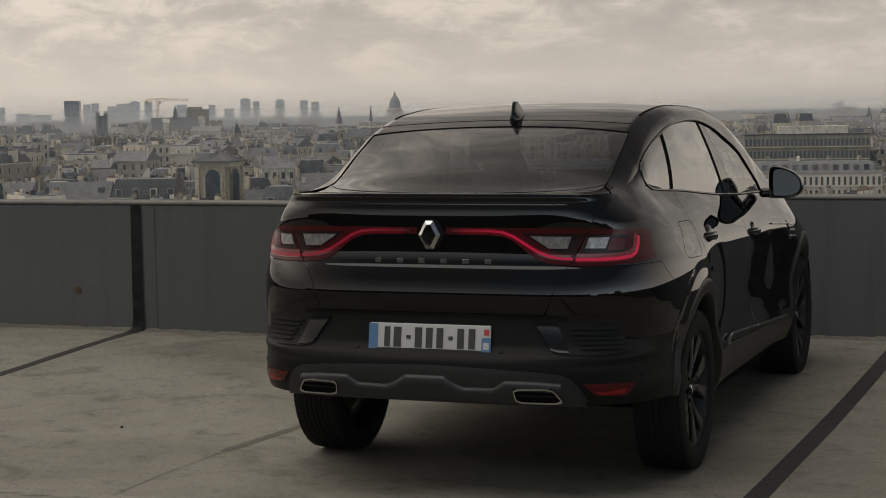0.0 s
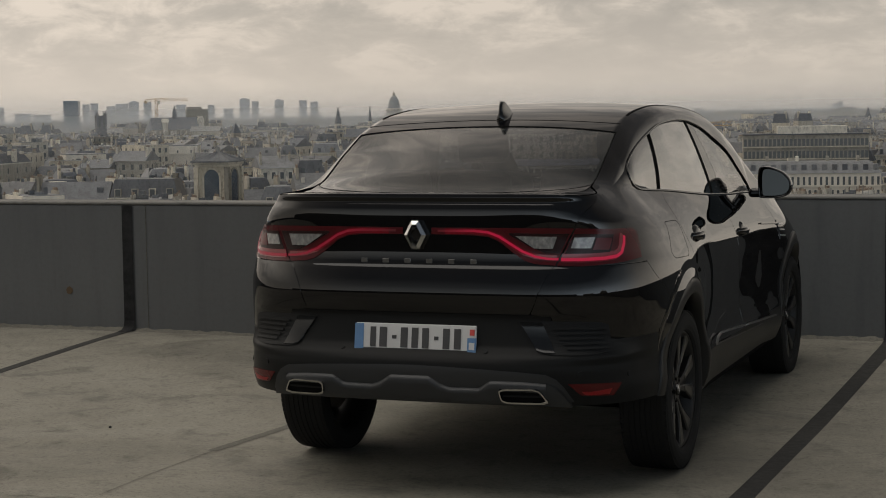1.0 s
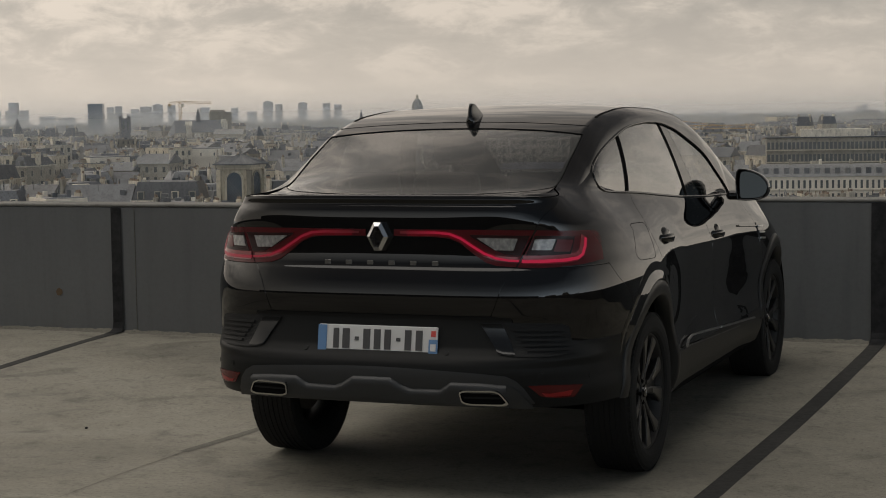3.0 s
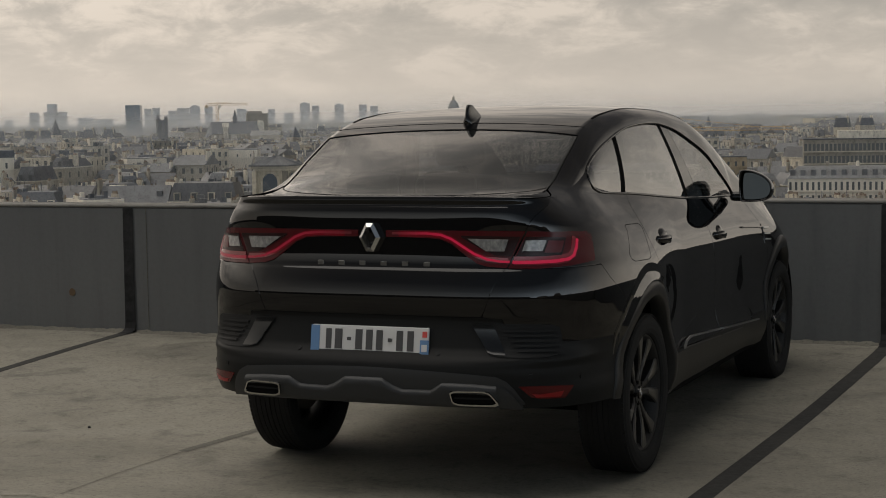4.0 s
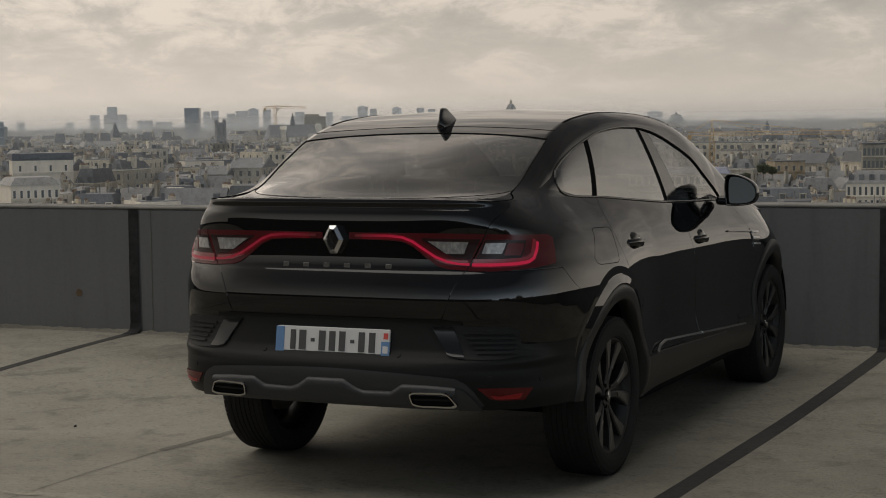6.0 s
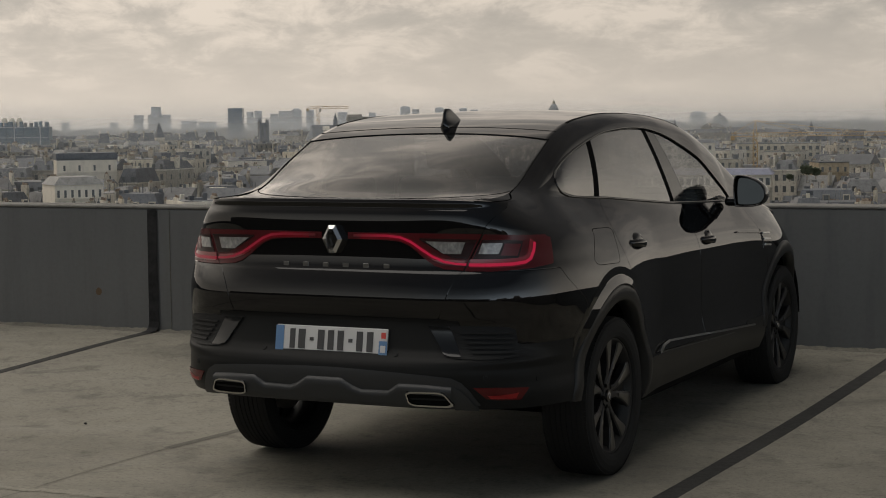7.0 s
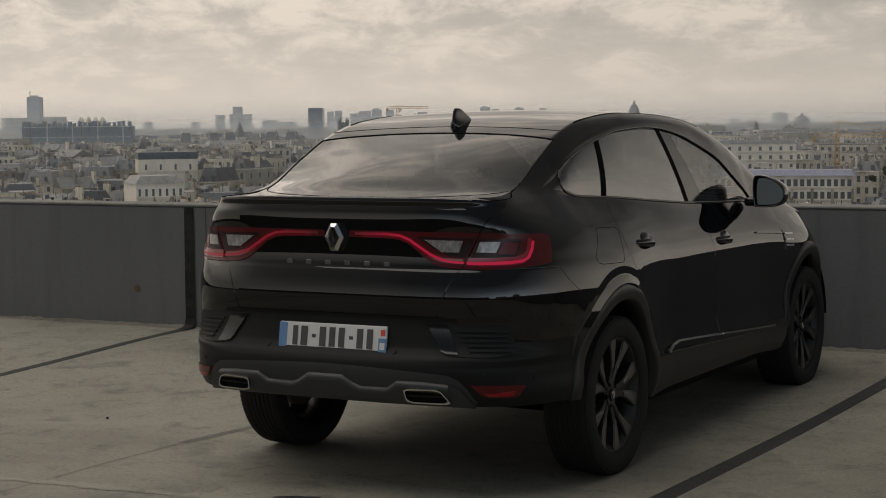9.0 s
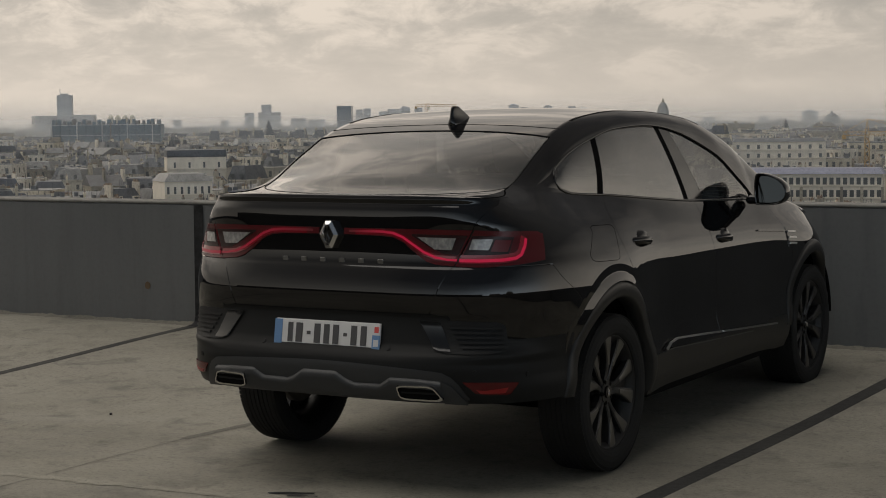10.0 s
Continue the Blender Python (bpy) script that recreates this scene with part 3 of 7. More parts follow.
def at_p(p, z):
    P, X, Y = plan(z)
    return float(np.interp(p, P, X)), float(np.interp(p, P, Y))


def p_of_x(x, z):
    P, X, Y = plan(z)
    k = 899
    return float(np.interp(x, X[:k], P[:k]))


def p_of_y(y, z):
    P, X, Y = plan(z)
    return float(np.interp(y, Y, P))


def skin(p, z, off=0.0):
    """A point of the body side and its normal; p < 0 is the left half."""
    s = -1.0 if p < 0 else 1.0
    q = abs(p)
    x, y = at_p(q, z)
    z, z_in = round(z, 3), z
    e = 0.009
    ax, ay = at_p(q + e, z)
    bx, by = at_p(abs(q - e), z)
    if q - e < 0:
        bx = -bx
    e2 = 0.005
    cx, cy = at_p(q, z + e2)
    dx_, dy_ = at_p(q, z - e2)
    tu = Vector((ax - bx, ay - by, 0))
    tv = Vector((cx - dx_, cy - dy_, 2 * e2))
    # take the slope at equal y on the sides and equal x on the tail
    n = tu.cross(tv)
    if n.length < 1e-12:
        n = Vector((0, -1, 0))
    n.normalize()
    c = Vector((x, y, z_in)) + n * off
    if s < 0:
        c.x, n.x = -c.x, -n.x
    return c, n


def grid_mesh(name, rows, material, flip=False):
    """A smooth sheet from rows of (point, normal)."""
    nu = len(rows[0])
    V = [c for r in rows for c, _ in r]
    N = [n for r in rows for _, n in r]
    F = []
    for j in range(len(rows) - 1):
        for i in range(nu - 1):
            f = (j * nu + i, j * nu + i + 1, (j + 1) * nu + i + 1, (j + 1) * nu + i)
            F.append(f[::-1] if flip else f)
    return V, F, N


class Sheet:
    """Gathers sheets into one mesh with given normals, and mirrors them."""

    def __init__(self):
        self.V, self.F, self.N = [], [], []

    def add(self, rows, flip=False):
        V, F, N = grid_mesh("", rows, None, flip)
        o = len(self.V)
        self.V += V
        self.N += N
        self.F += [tuple(i + o for i in f) for f in F]
        return self

    def mirrored(self):
        s = Sheet()
        s.V = [Vector((-v.x, v.y, v.z)) for v in self.V]
        s.N = [Vector((-n.x, n.y, n.z)) for n in self.N]
        s.F = [f[::-1] for f in self.F]
        return s

    def both(self):
        m = self.mirrored()
        o = len(self.V)
        link = {i: (i if abs(v.x) < 1e-5 else None) for i, v in enumerate(self.V)}
        for i in range(o):
            if link[i] is None:
                link[i] = len(self.V)
                self.V.append(m.V[i])
                self.N.append(m.N[i])
            else:
                self.N[i] = Vector((0, self.N[i].y, self.N[i].z)).normalized()
        self.F = self.F + [tuple(link[i] for i in f) for f in m.F]
        return self

    def rim(self, depth=0.012):
        """Turns the open borders inwards, so that the sheet has an edge with depth."""
        cnt = {}
        for f in self.F:
            for a, b in zip(f, f[1:] + f[:1]):
                k = (min(a, b), max(a, b))
                cnt[k] = (cnt[k][0] + 1, a, b) if k in cnt else (1, a, b)
        extra = {}
        def low(i):
            if i not in extra:
                extra[i] = len(self.V)
                self.V.append(self.V[i] - self.N[i] * depth)
                self.N.append(self.N[i])
            return extra[i]
        add = []
        for c, a, b in list(cnt.values()):
            if c == 1 and (self.V[a] - self.V[b]).length > 1e-6:
                add.append((b, a, low(a), low(b)))
        self.F += add
        return self

    def mesh(self, name, material):
        return mesh_of(name, self.V, self.F, material, True, self.N)


GAP = 0.0022


def patch(e0, e1, zlo, zhi, nu, nv, off=0.0, zn=(0.4, 1.2), zrows=None):
    """Part of the body side between two edges (functions of the nominal height that give p) and two heights (functions of p and height)."""
    rows = []
    for j in range(nv + 1):
        v = j / nv if zrows is None else zrows[j]
        row = []
        for i in range(nu + 1):
            u = i / nu
            z = zn[0] + (zn[1] - zn[0]) * v
            for k in range(14):
                p = e0(z) * (1 - u) + e1(z) * u
                y = at_p(abs(p), z)[1]
                z2 = zlo(p, y) * (1 - v) + zhi(p, y) * v
                done = abs(z2 - z) < 0.0006
                z = round(z2 if k < 3 else 0.5 * (z + z2), 3)
                if done:
                    break
            p = e0(z) * (1 - u) + e1(z) * u
            row.append(skin(p, z, off))
        rows.append(row)
    return rows


# wheel arches
AX, AZ, AR = (-0.025, 2.715), 0.362, 0.408


def arch_z(y, base):
    for c in AX:
        d = abs(y - c)
        if d < AR:
            return max(base, AZ + math.sqrt(AR * AR - d * d))
    return base


SILL = 0.455


def gate_p(z):
    return p_of_x(gate_x(z), z) + float(gate_in(z))


gate_x = spl([(0.57, 0.472), (0.74, 0.472), (0.757, 0.475), (0.782, 0.487), (0.876, 0.523), (0.95, 0.565), (1.02, 0.602), (1.09, 0.634), (1.125, 0.648), (1.15, 0.656), (1.23, 0.664)])
gate_in = spl([(1.10, 0.0), (1.125, 0.004), (1.15, 0.020), (1.175, 0.060), (1.195, 0.092), (1.23, 0.100)])      # the cut swings out under the spoiler
corner_x = spl([(0.57, 0.560), (0.746, 0.558), (0.760, 0.478), (0.782, 0.487), (0.876, 0.523), (0.95, 0.565)])
door_rr = spl([(0.42, 0.430), (0.62, 0.395), (0.74, 0.310), (0.80, 0.235), (0.869, 0.168), (0.93, 0.138), (0.996, 0.126), (1.05, 0.132), (1.11, 0.158), (1.15, 0.190), (1.185, 0.226), (1.28, 0.232)])
door_mid = spl([(0.42, 1.280), (0.551, 1.271), (0.723, 1.252), (0.949, 1.237), (1.05, 1.226), (1.113, 1.207), (1.2, 1.19)])
door_fr = spl([(0.42, 2.315), (0.45, 2.322), (0.687, 2.370), (0.80, 2.360), (0.925, 2.310), (1.02, 2.235), (1.065, 2.20), (1.2, 2.15)])
bump_edge = spl([(0.55, -0.445), (0.70, -0.405), (0.75, -0.385), (0.773, -0.380), (0.90, -0.513), (0.985, -0.575)])

# ---- upper body: roof, pillars, glass ----
head_z = spl([(-0.84, 1.225), (-0.75, 1.215), (-0.60, 1.2155), (-0.46, 1.2285), (-0.30, 1.2565), (-0.22, 1.2795), (-0.19, 1.290), (-0.14, 1.318), (-0.06, 1.356), (0.17, 1.422), (0.50, 1.481),
              (0.83, 1.494), (0.97, 1.490), (1.21, 1.463), (1.44, 1.411), (1.69, 1.326), (1.83, 1.245), (1.99, 1.150), (2.08, 1.092), (2.40, 1.064), (2.92, 0.988), (3.3, 0.922), (3.6, 0.842)])
head_w = spl([(-0.84, 0.745), (-0.60, 0.704), (-0.46, 0.682), (-0.18, 0.670), (0.2, 0.662), (0.97, 0.658), (1.44, 0.68), (1.83, 0.735), (2.08, 0.768), (2.4, 0.779), (2.92, 0.774), (3.6, 0.70)])
rail_z = spl([(-0.84, 1.227), (-0.70, 1.222), (-0.58, 1.225), (-0.46, 1.246), (-0.20, 1.370), (0.05, 1.480), (0.30, 1.535), (0.70, 1.562), (1.06, 1.556), (1.45, 1.527), (1.85, 1.440), (2.3, 1.255), (2.5, 1.130), (2.6, 1.088), (2.92, 1.028), (3.3, 0.955), (3.6, 0.86)])
rail_w = spl([(-0.84, 0.60), (-0.46, 0.612), (-0.20, 0.604), (0.05, 0.592), (0.3, 0.586), (0.7, 0.585), (1.06, 0.587), (1.45, 0.60), (1.85, 0.625), (2.3, 0.66), (2.6, 0.69), (3.0, 0.66), (3.6, 0.55)])
crown_z = spl([(-0.84, 1.228), (-0.79, 1.227), (-0.70, 1.217), (-0.65, 1.217), (-0.60, 1.234), (-0.46, 1.303), (-0.20, 1.405), (0.08, 1.492), (0.18, 1.518), (0.30, 1.542), (0.50, 1.566), (0.85, 1.583), (1.10, 1.580), (1.40, 1.560), (1.70, 1.505),
               (2.0, 1.395), (2.3, 1.262), (2.55, 1.140), (2.62, 1.100), (2.9, 1.062), (3.2, 1.005), (3.45, 0.930), (3.6, 0.86)])


def taper(y):
    if y < 0:
        n = 6.4
        return max(0.0, 1 - min(1.0, -y / 0.8382) ** n) ** (1 / n)
    if y > 2.65:
        return max(0.0, 1 - min(1.0, (y - 2.65) / (YF - 2.65)) ** 2.7) ** (1 / 2.7)
    return 1.0


def upper(y, q):
    """q 0: window head, 1: rail, 2: middle of the roof."""
    k = taper(y)
    hx, hz, rx, rz, cz = float(head_w(y)), float(head_z(y)), float(rail_w(y)), float(rail_z(y)), float(crown_z(y))
    if q <= 1:
        t = q
        # a rounded rail: quadratic bend between head and rail
        mx, mz = hx - 0.22 * (hx - rx), rz - 0.34 * (rz - hz)
        x = (1 - t) ** 2 * hx + 2 * t * (1 - t) * mx + t * t * rx
        z = (1 - t) ** 2 * hz + 2 * t * (1 - t) * mz + t * t * rz
    else:
        t = q - 1
        x = rx * (1 - t)
        z = rz + (cz - rz) * (1 - (1 - t) ** 2.3)
    return Vector((x * k, y, z))


def upper_n(y, q, off=0.0):
    e = 0.01
    a, b = upper(min(YF - 1e-4, y + e), q), upper(max(-0.838, y - e), q)
    f = 0.02
    c, d = upper(y, min(2.0, q + f)), upper(y, max(0.0, q - f))
    if q > 1 and q - f < 1:
        d = upper(y, 1.0)
    if q <= 1 and q + f > 1 and q > 0.9:
        c = upper(y, 1.0)
        d = upper(y, q - f)
        if (c - d).length < 1e-6:
            d = upper(y, 0.9)
    n = (a - b).cross(c - d)
    if n.length < 1e-12:
        n = Vector((0, 0, 1))
    n.normalize()
    if n.z < 0:
        n = -n
    if q == 2.0:
        n.x = 0
        n.normalize()
    p = upper(y, q)
    return p + n * off, n


def seam_weight(y):
    """How far the pillar runs into the body at y, with no window between."""
    return 1 - sstep(-0.46, -0.28, y) if y < 1 else sstep(2.1, 2.3, y)


def blend_rows(rows, lower):
    """Bends the normals of pillar and haunch towards each other, so that they flow together."""
    out = []
    for row in rows:
        r2 = []
        for c, n in row:
            k = seam_weight(c.y) if c.y > -0.74 else 0.0
            if k > 0:
                if lower:
                    t = sstep(0.11, 0.0, float(belt_z(c.y)) - c.z)
                else:
                    t = sstep(0.12, 0.0, c.z - float(head_z(c.y)))
                if t > 0:
                    y = min(max(c.y, -0.80), 2.58)
                    a = upper_n(y, 0.06)[1]
                    z = float(belt_z(y)) - 0.012
                    b = skin(p_of_y(y, z), z)[1]
                    n = n.lerp((a + b).normalized(), 1.0 * k * t).normalized()
            r2.append((c, n))
        out.append(r2)
    return out


car = empty("car", category="car", label="glossy black coupe crossover car parked on the roof deck")


def top_of(p, y):
    return float(belt_z(y)) - 0.001


def pair(name, rows, material, parent, parent_l=None, label="", depth=0.012):
    """The same sheet on the right and, mirrored, on the left."""
    s = Sheet().add(rows)
    left = put(name, s.mirrored().rim(depth).mesh(name, material), parent_l or parent, label)
    return left, put(name, s.rim(depth).mesh(name, material), parent, label)


pair("quarter_panel", blend_rows(patch(lambda z: gate_p(z) + GAP, lambda z: p_of_y(door_rr(z), z) - GAP, lambda p, y: 0.948, top_of, 60, 46, zn=(0.948, 1.21)), True), M_paint, car)
pair("lower_quarter_panel", patch(lambda z: p_of_y(bump_edge(z), z) + GAP, lambda z: p_of_y(door_rr(z), z) - GAP, lambda p, y: arch_z(y, SILL), lambda p, y: 0.948, 52, 26, zn=(0.66, 0.948)), M_paint, car)


def side_panel(name, e0, e1, nu=34, nv=40):
    s = Sheet().add(patch(lambda z: p_of_y(e0(z), z) + GAP, lambda z: p_of_y(e1(z), z) - GAP, lambda p, y: arch_z(y, SILL), top_of, nu, nv, zn=(SILL, 1.11)))
    left = put(name, s.mirrored().rim().mesh(name, M_paint), car)
    right = put(name, s.rim().mesh(name, M_paint), car)
    return left, right


rear_door_l, rear_door = side_panel("rear_door", door_rr, door_mid)
front_door_l, front_door = side_panel("front_door", door_mid, door_fr)
side_panel("front_wing", door_fr, lambda z: 3.35, 40, 34)
# nose
s = Sheet().add(patch(lambda z: p_of_y(3.35, z), lambda z: plan(z)[0][-1], lambda p, y: 0.30, lambda p, y: float(belt_z(y)), 30, 24, zn=(0.30, 0.95))).both()
put("front_bumper", s.rim().mesh("front_bumper", M_paint), car)
# tailgate below the glass
s = Sheet().add(patch(lambda z: 0.0, lambda z: gate_p(z) - GAP, lambda p, y: 0.759, lambda p, y: float(belt_z(y)), 36, 120, zn=(0.759, 1.21))).both()
tailgate = put("tailgate", s.rim().mesh("tailgate", M_paint), car, "glossy black tailgate with a slim spoiler lip")
# rear bumper: grained middle, painted corners, lower apron
def split_z(p):
    """Where the paint ends above the apron: lower beyond the vents."""
    return 0.668 - 0.012 * sstep(0.84, 0.98, p)


s = Sheet().add(patch(lambda z: 0.0, lambda z: p_of_x(0.556, z), lambda p, y: 0.668, lambda p, y: 0.754, 24, 20, zn=(0.668, 0.754))).both()
rear_bumper = put("rear_bumper", s.rim().mesh("rear_bumper", M_bumper), car, "satin black grained bumper panel round the plate")
pair("bumper_corner", patch(lambda z: p_of_x(corner_x(z), z) + GAP, lambda z: p_of_y(bump_edge(z), z) - GAP, lambda p, y: split_z(p) + 0.001, lambda p, y: 0.944, 40, 46, zn=(0.669, 0.944)), M_paint, rear_bumper, None, "gloss black painted bumper corner")
s = Sheet().add(patch(lambda z: 0.0, lambda z: p_of_y(-0.43 - 0.25 * max(0, 0.45 - z), z), lambda p, y: 0.402, lambda p, y: split_z(p) - 0.001, 60, 56, zn=(0.402, 0.667))).both()
put("apron", s.rim(0.03).mesh("apron", M_bumper), rear_bumper, "satin black lower bumper apron")
# sills
s = Sheet().add(patch(lambda z: p_of_y(0.40, z), lambda z: p_of_y(2.30, z), lambda p, y: 0.275, lambda p, y: SILL - 0.002, 40, 14, zn=(0.275, SILL), off=0.004))
put("sill", s.mirrored().rim(0.05).mesh("sill", M_plastic), car)
put("sill", s.rim(0.05).mesh("sill", M_plastic), car)

def upper_patch(y0, y1, q0, q1, nu, nv, off=0.0):
    """y0, y1: functions of q."""
    rows = []
    for j in range(nv + 1):
        q = q0 + (q1 - q0) * j / nv
        rows.append([upper_n(y0(q) + (y1(q) - y0(q)) * i / nu, q, off) for i in range(nu + 1)])
    return rows


def glass_base(q):
    u = min(1.0, 2 - q)
    return -0.640 + 0.055 * u ** 3 + 0.12 * u ** 10


def glass_head(q):
    return 0.036 - 0.070 * (2 - q) ** 2


def roof_rear(q):
    return glass_head(q) + 0.096


def screen_top(q):
    return 1.62 + 0.10 * (2 - q) ** 2


def screen_base(q):
    return 2.56 - 0.10 * (2 - q) ** 2


both = lambda f, d: (lambda q: f(q) + d)
Y0, Y1 = (lambda q: -0.837), (lambda q: YF - 0.002)
# pillars and roof rails, from the tail to the windscreen base
s = Sheet().add(blend_rows(upper_patch(Y0, lambda q: 2.6, 0.0, 0.997, 120, 20), False))
put("roof_side", s.mirrored().rim(0.02).mesh("roof_side", M_paint), car)
put("roof_side", s.rim(0.02).mesh("roof_side", M_paint), car)
s = Sheet().add(upper_patch(both(roof_rear, GAP), both(screen_top, -GAP), 1.0, 2.0, 60, 26)).both()
put("roof", s.rim().mesh("roof", M_paint), car)
s = Sheet().add(upper_patch(both(glass_head, GAP), both(roof_rear, -GAP), 1.0, 2.0, 6, 26)).both()
put("tailgate_header", s.rim().mesh("tailgate_header", M_paint), tailgate, "gloss black strip above the rear glass")
s = Sheet().add(upper_patch(Y0, both(glass_base, -GAP), 1.0, 2.0, 14, 26)).both()
put("spoiler_deck", s.rim().mesh("spoiler_deck", M_paint), tailgate)
s = Sheet().add(upper_patch(both(glass_base, GAP), both(glass_head, -GAP), 1.004, 2.0, 30, 26, -0.002)).both()
put("rear_glass", s.rim(0.006).mesh("rear_glass", M_rearglass), tailgate, "dark tinted rear window glass")
s = Sheet().add(upper_patch(both(screen_top, GAP), both(screen_base, -GAP), 1.012, 2.0, 30, 26, -0.003)).both()
put("windscreen", s.rim(0.006).mesh("windscreen", M_clearglass), car)
s = Sheet().add(upper_patch(both(screen_base, GAP), Y1, 1.0, 2.0, 36, 26)).add(upper_patch(lambda q: 2.603, Y1, 0.0, 1.0, 36, 10)).both()
put("bonnet", s.rim().mesh("bonnet", M_paint), car)


# side glass between the belt and the window head
def side_glass(y, t, off=0.0):
    bz, hw, hz = float(belt_z(y)), float(head_w(y)), float(head_z(y))
    bw = float(half_w(y, bz))
    bulge = 0.010 * 4 * t * (1 - t) * min(1.0, max(0.0, (hz - bz - 0.02) / 0.10))
    return Vector(((bw + (hw - bw) * t + bulge + off) * taper(y), y, bz + (hz - bz) * t))


def glass_rows(y0, y1, nu, nv, off, t0=0.02, t1=0.98):
    rows = []
    for j in range(nv + 1):
        t = t0 + (t1 - t0) * j / nv
        row = []
        for i in range(nu + 1):
            y = y0(t) + (y1(t) - y0(t)) * i / nu
            c = side_glass(y, t, off)
            a, b = side_glass(y + 0.01, t), side_glass(y - 0.01, t)
            d, e = side_glass(y, min(1, t + 0.02)), side_glass(y, max(0, t - 0.02))
            n = (a - b).cross(d - e)
            if n.length < 1e-10:
                n = Vector((1, 0, 0.2))
            n.normalize()
            row.append((c, n if n.x + n.z > 0 else -n))
        rows.append(row)
    return rows


qw_rear = lambda t: -0.174 + 0.045 * (2 * t - 1) ** 2
qw_front = lambda t: 0.195 + 0.05 * t
rw_front = lambda t: 1.10 - 0.13 * t
bp_front = lambda t: 1.36 - 0.22 * t
fw_front = lambda t: 1.98


def side_part(name, rows, mat, parent, parent_l, label="", depth=0.004):
    s = Sheet().add(rows)
    put(name, s.mirrored().rim(depth).mesh(name, mat), parent_l, label)
    put(name, s.rim(depth).mesh(name, mat), parent, label)


corner_rows = glass_rows(lambda t: -0.60, lambda t: qw_rear(t) + 0.004, 30, 10, 0.0, 0.0, 1.0)
corner_rows = [[(c + Vector((-0.0015, 0, -0.007)), n) for c, n in corner_rows[0]]] + corner_rows
side_part("pillar_corner", blend_rows(corner_rows, False), M_paint, car, car)
side_part("quarter_window", glass_rows(qw_rear, qw_front, 20, 16, -0.007), M_glass, car, car, "dark tinted quarter window")
side_part("window", glass_rows(lambda t: qw_front(t) + 0.055, rw_front, 24, 16, -0.007), M_glass, rear_door, rear_door_l, "dark tinted door window")
side_part("window", glass_rows(bp_front, lambda t: 2.06, 30, 16, -0.006, 0.01, 0.99), M_clearglass, front_door, front_door_l, "tinted door window")
side_part("pillar_trim", glass_rows(lambda t: qw_front(t) + 0.004, lambda t: qw_front(t) + 0.05, 3, 12, -0.006, 0, 1), M_seam, car, car)
side_part("pillar_trim", glass_rows(lambda t: rw_front(t) + 0.002, lambda t: rw_front(t) + 0.052, 3, 12, -0.006, 0, 1), M_seam, car, car)
side_part("pillar_trim", glass_rows(lambda t: rw_front(t) + 0.054, lambda t: bp_front(t) - 0.004, 7, 12, -0.006, 0, 1), M_glossblack, car, car)
# dark linings behind the screen pillars and the rear pillars
for y0_, y1_ in ((screen_top, screen_base), (glass_base, glass_head)):
    pair("pillar_lining", upper_patch(both(y0_, -0.03), both(y1_, 0.03), 0.25, 1.035, 24, 8, -0.014), M_interior, car, None, "dark pillar lining", 0.004)
# the tailgate's cut line runs from the haunch up to the glass
cut = [(-0.80, 0.01), (-0.72, 0.09), (-0.64, 0.24), (-0.585, 0.45), (-0.535, 0.70), (-0.49, 0.94), (-0.45, 0.99)]
cut_y, cut_q = spl([(i, c[0]) for i, c in enumerate(cut)]), spl([(i, c[1]) for i, c in enumerate(cut)])
cut_line = [upper_n(float(cut_y(i)), min(0.995, float(cut_q(i)))) for i in np.linspace(0, 6, 44)]
cut_rows = [[], [], []]
for i, (c, n) in enumerate(cut_line):
    along = (cut_line[min(43, i + 1)][0] - cut_line[max(0, i - 1)][0]).normalized()
    for r, k in zip(cut_rows, (0.0022, 0.0, -0.0022)):
        r.append((c + n.cross(along) * k + n * 0.0016, n))
pair("tailgate_gap", cut_rows, M_seam, car, None, "dark gap beside the tailgate", 0.002)
# dark gaps above and below the header strip of the rear glass
for edge, half in ((glass_head, 0.0022), (roof_rear, 0.0016)):
    s = Sheet().add(upper_patch(both(edge, -half), both(edge, half), 1.0, 2.0, 2, 26, 0.0012)).both()
    put("roof_gap", s.rim(0.003).mesh("roof_gap", M_seam), tailgate, "dark gap along the header strip")
# black border round the rear glass
for sgn in (1, -1):
    rows = [[upper_n(float(y), q, 0.0010) for y in np.linspace(glass_base(1.0), glass_head(1.0), 30)] for q in (1.0, 1.003, 1.006)]
    s = Sheet().add(rows)
    s = s if sgn > 0 else s.mirrored()
    put("glass_border", s.rim(0.003).mesh("glass_border", M_seam), tailgate, "black border of the rear glass")
s = Sheet().add(upper_patch(both(glass_base, -0.002), both(glass_base, 0.004), 1.0, 2.0, 2, 26, 0.0008)).both()
put("glass_border", s.rim(0.003).mesh("glass_border", M_seam), tailgate, "black border of the rear glass")


# ---- the car: details ----
def pz(a, z):
    """p of a point of the right half: a > 0 is its x on the tail, a < 0 its y."""
    return p_of_x(a, z) if a >= 0 else p_of_y(a, z)


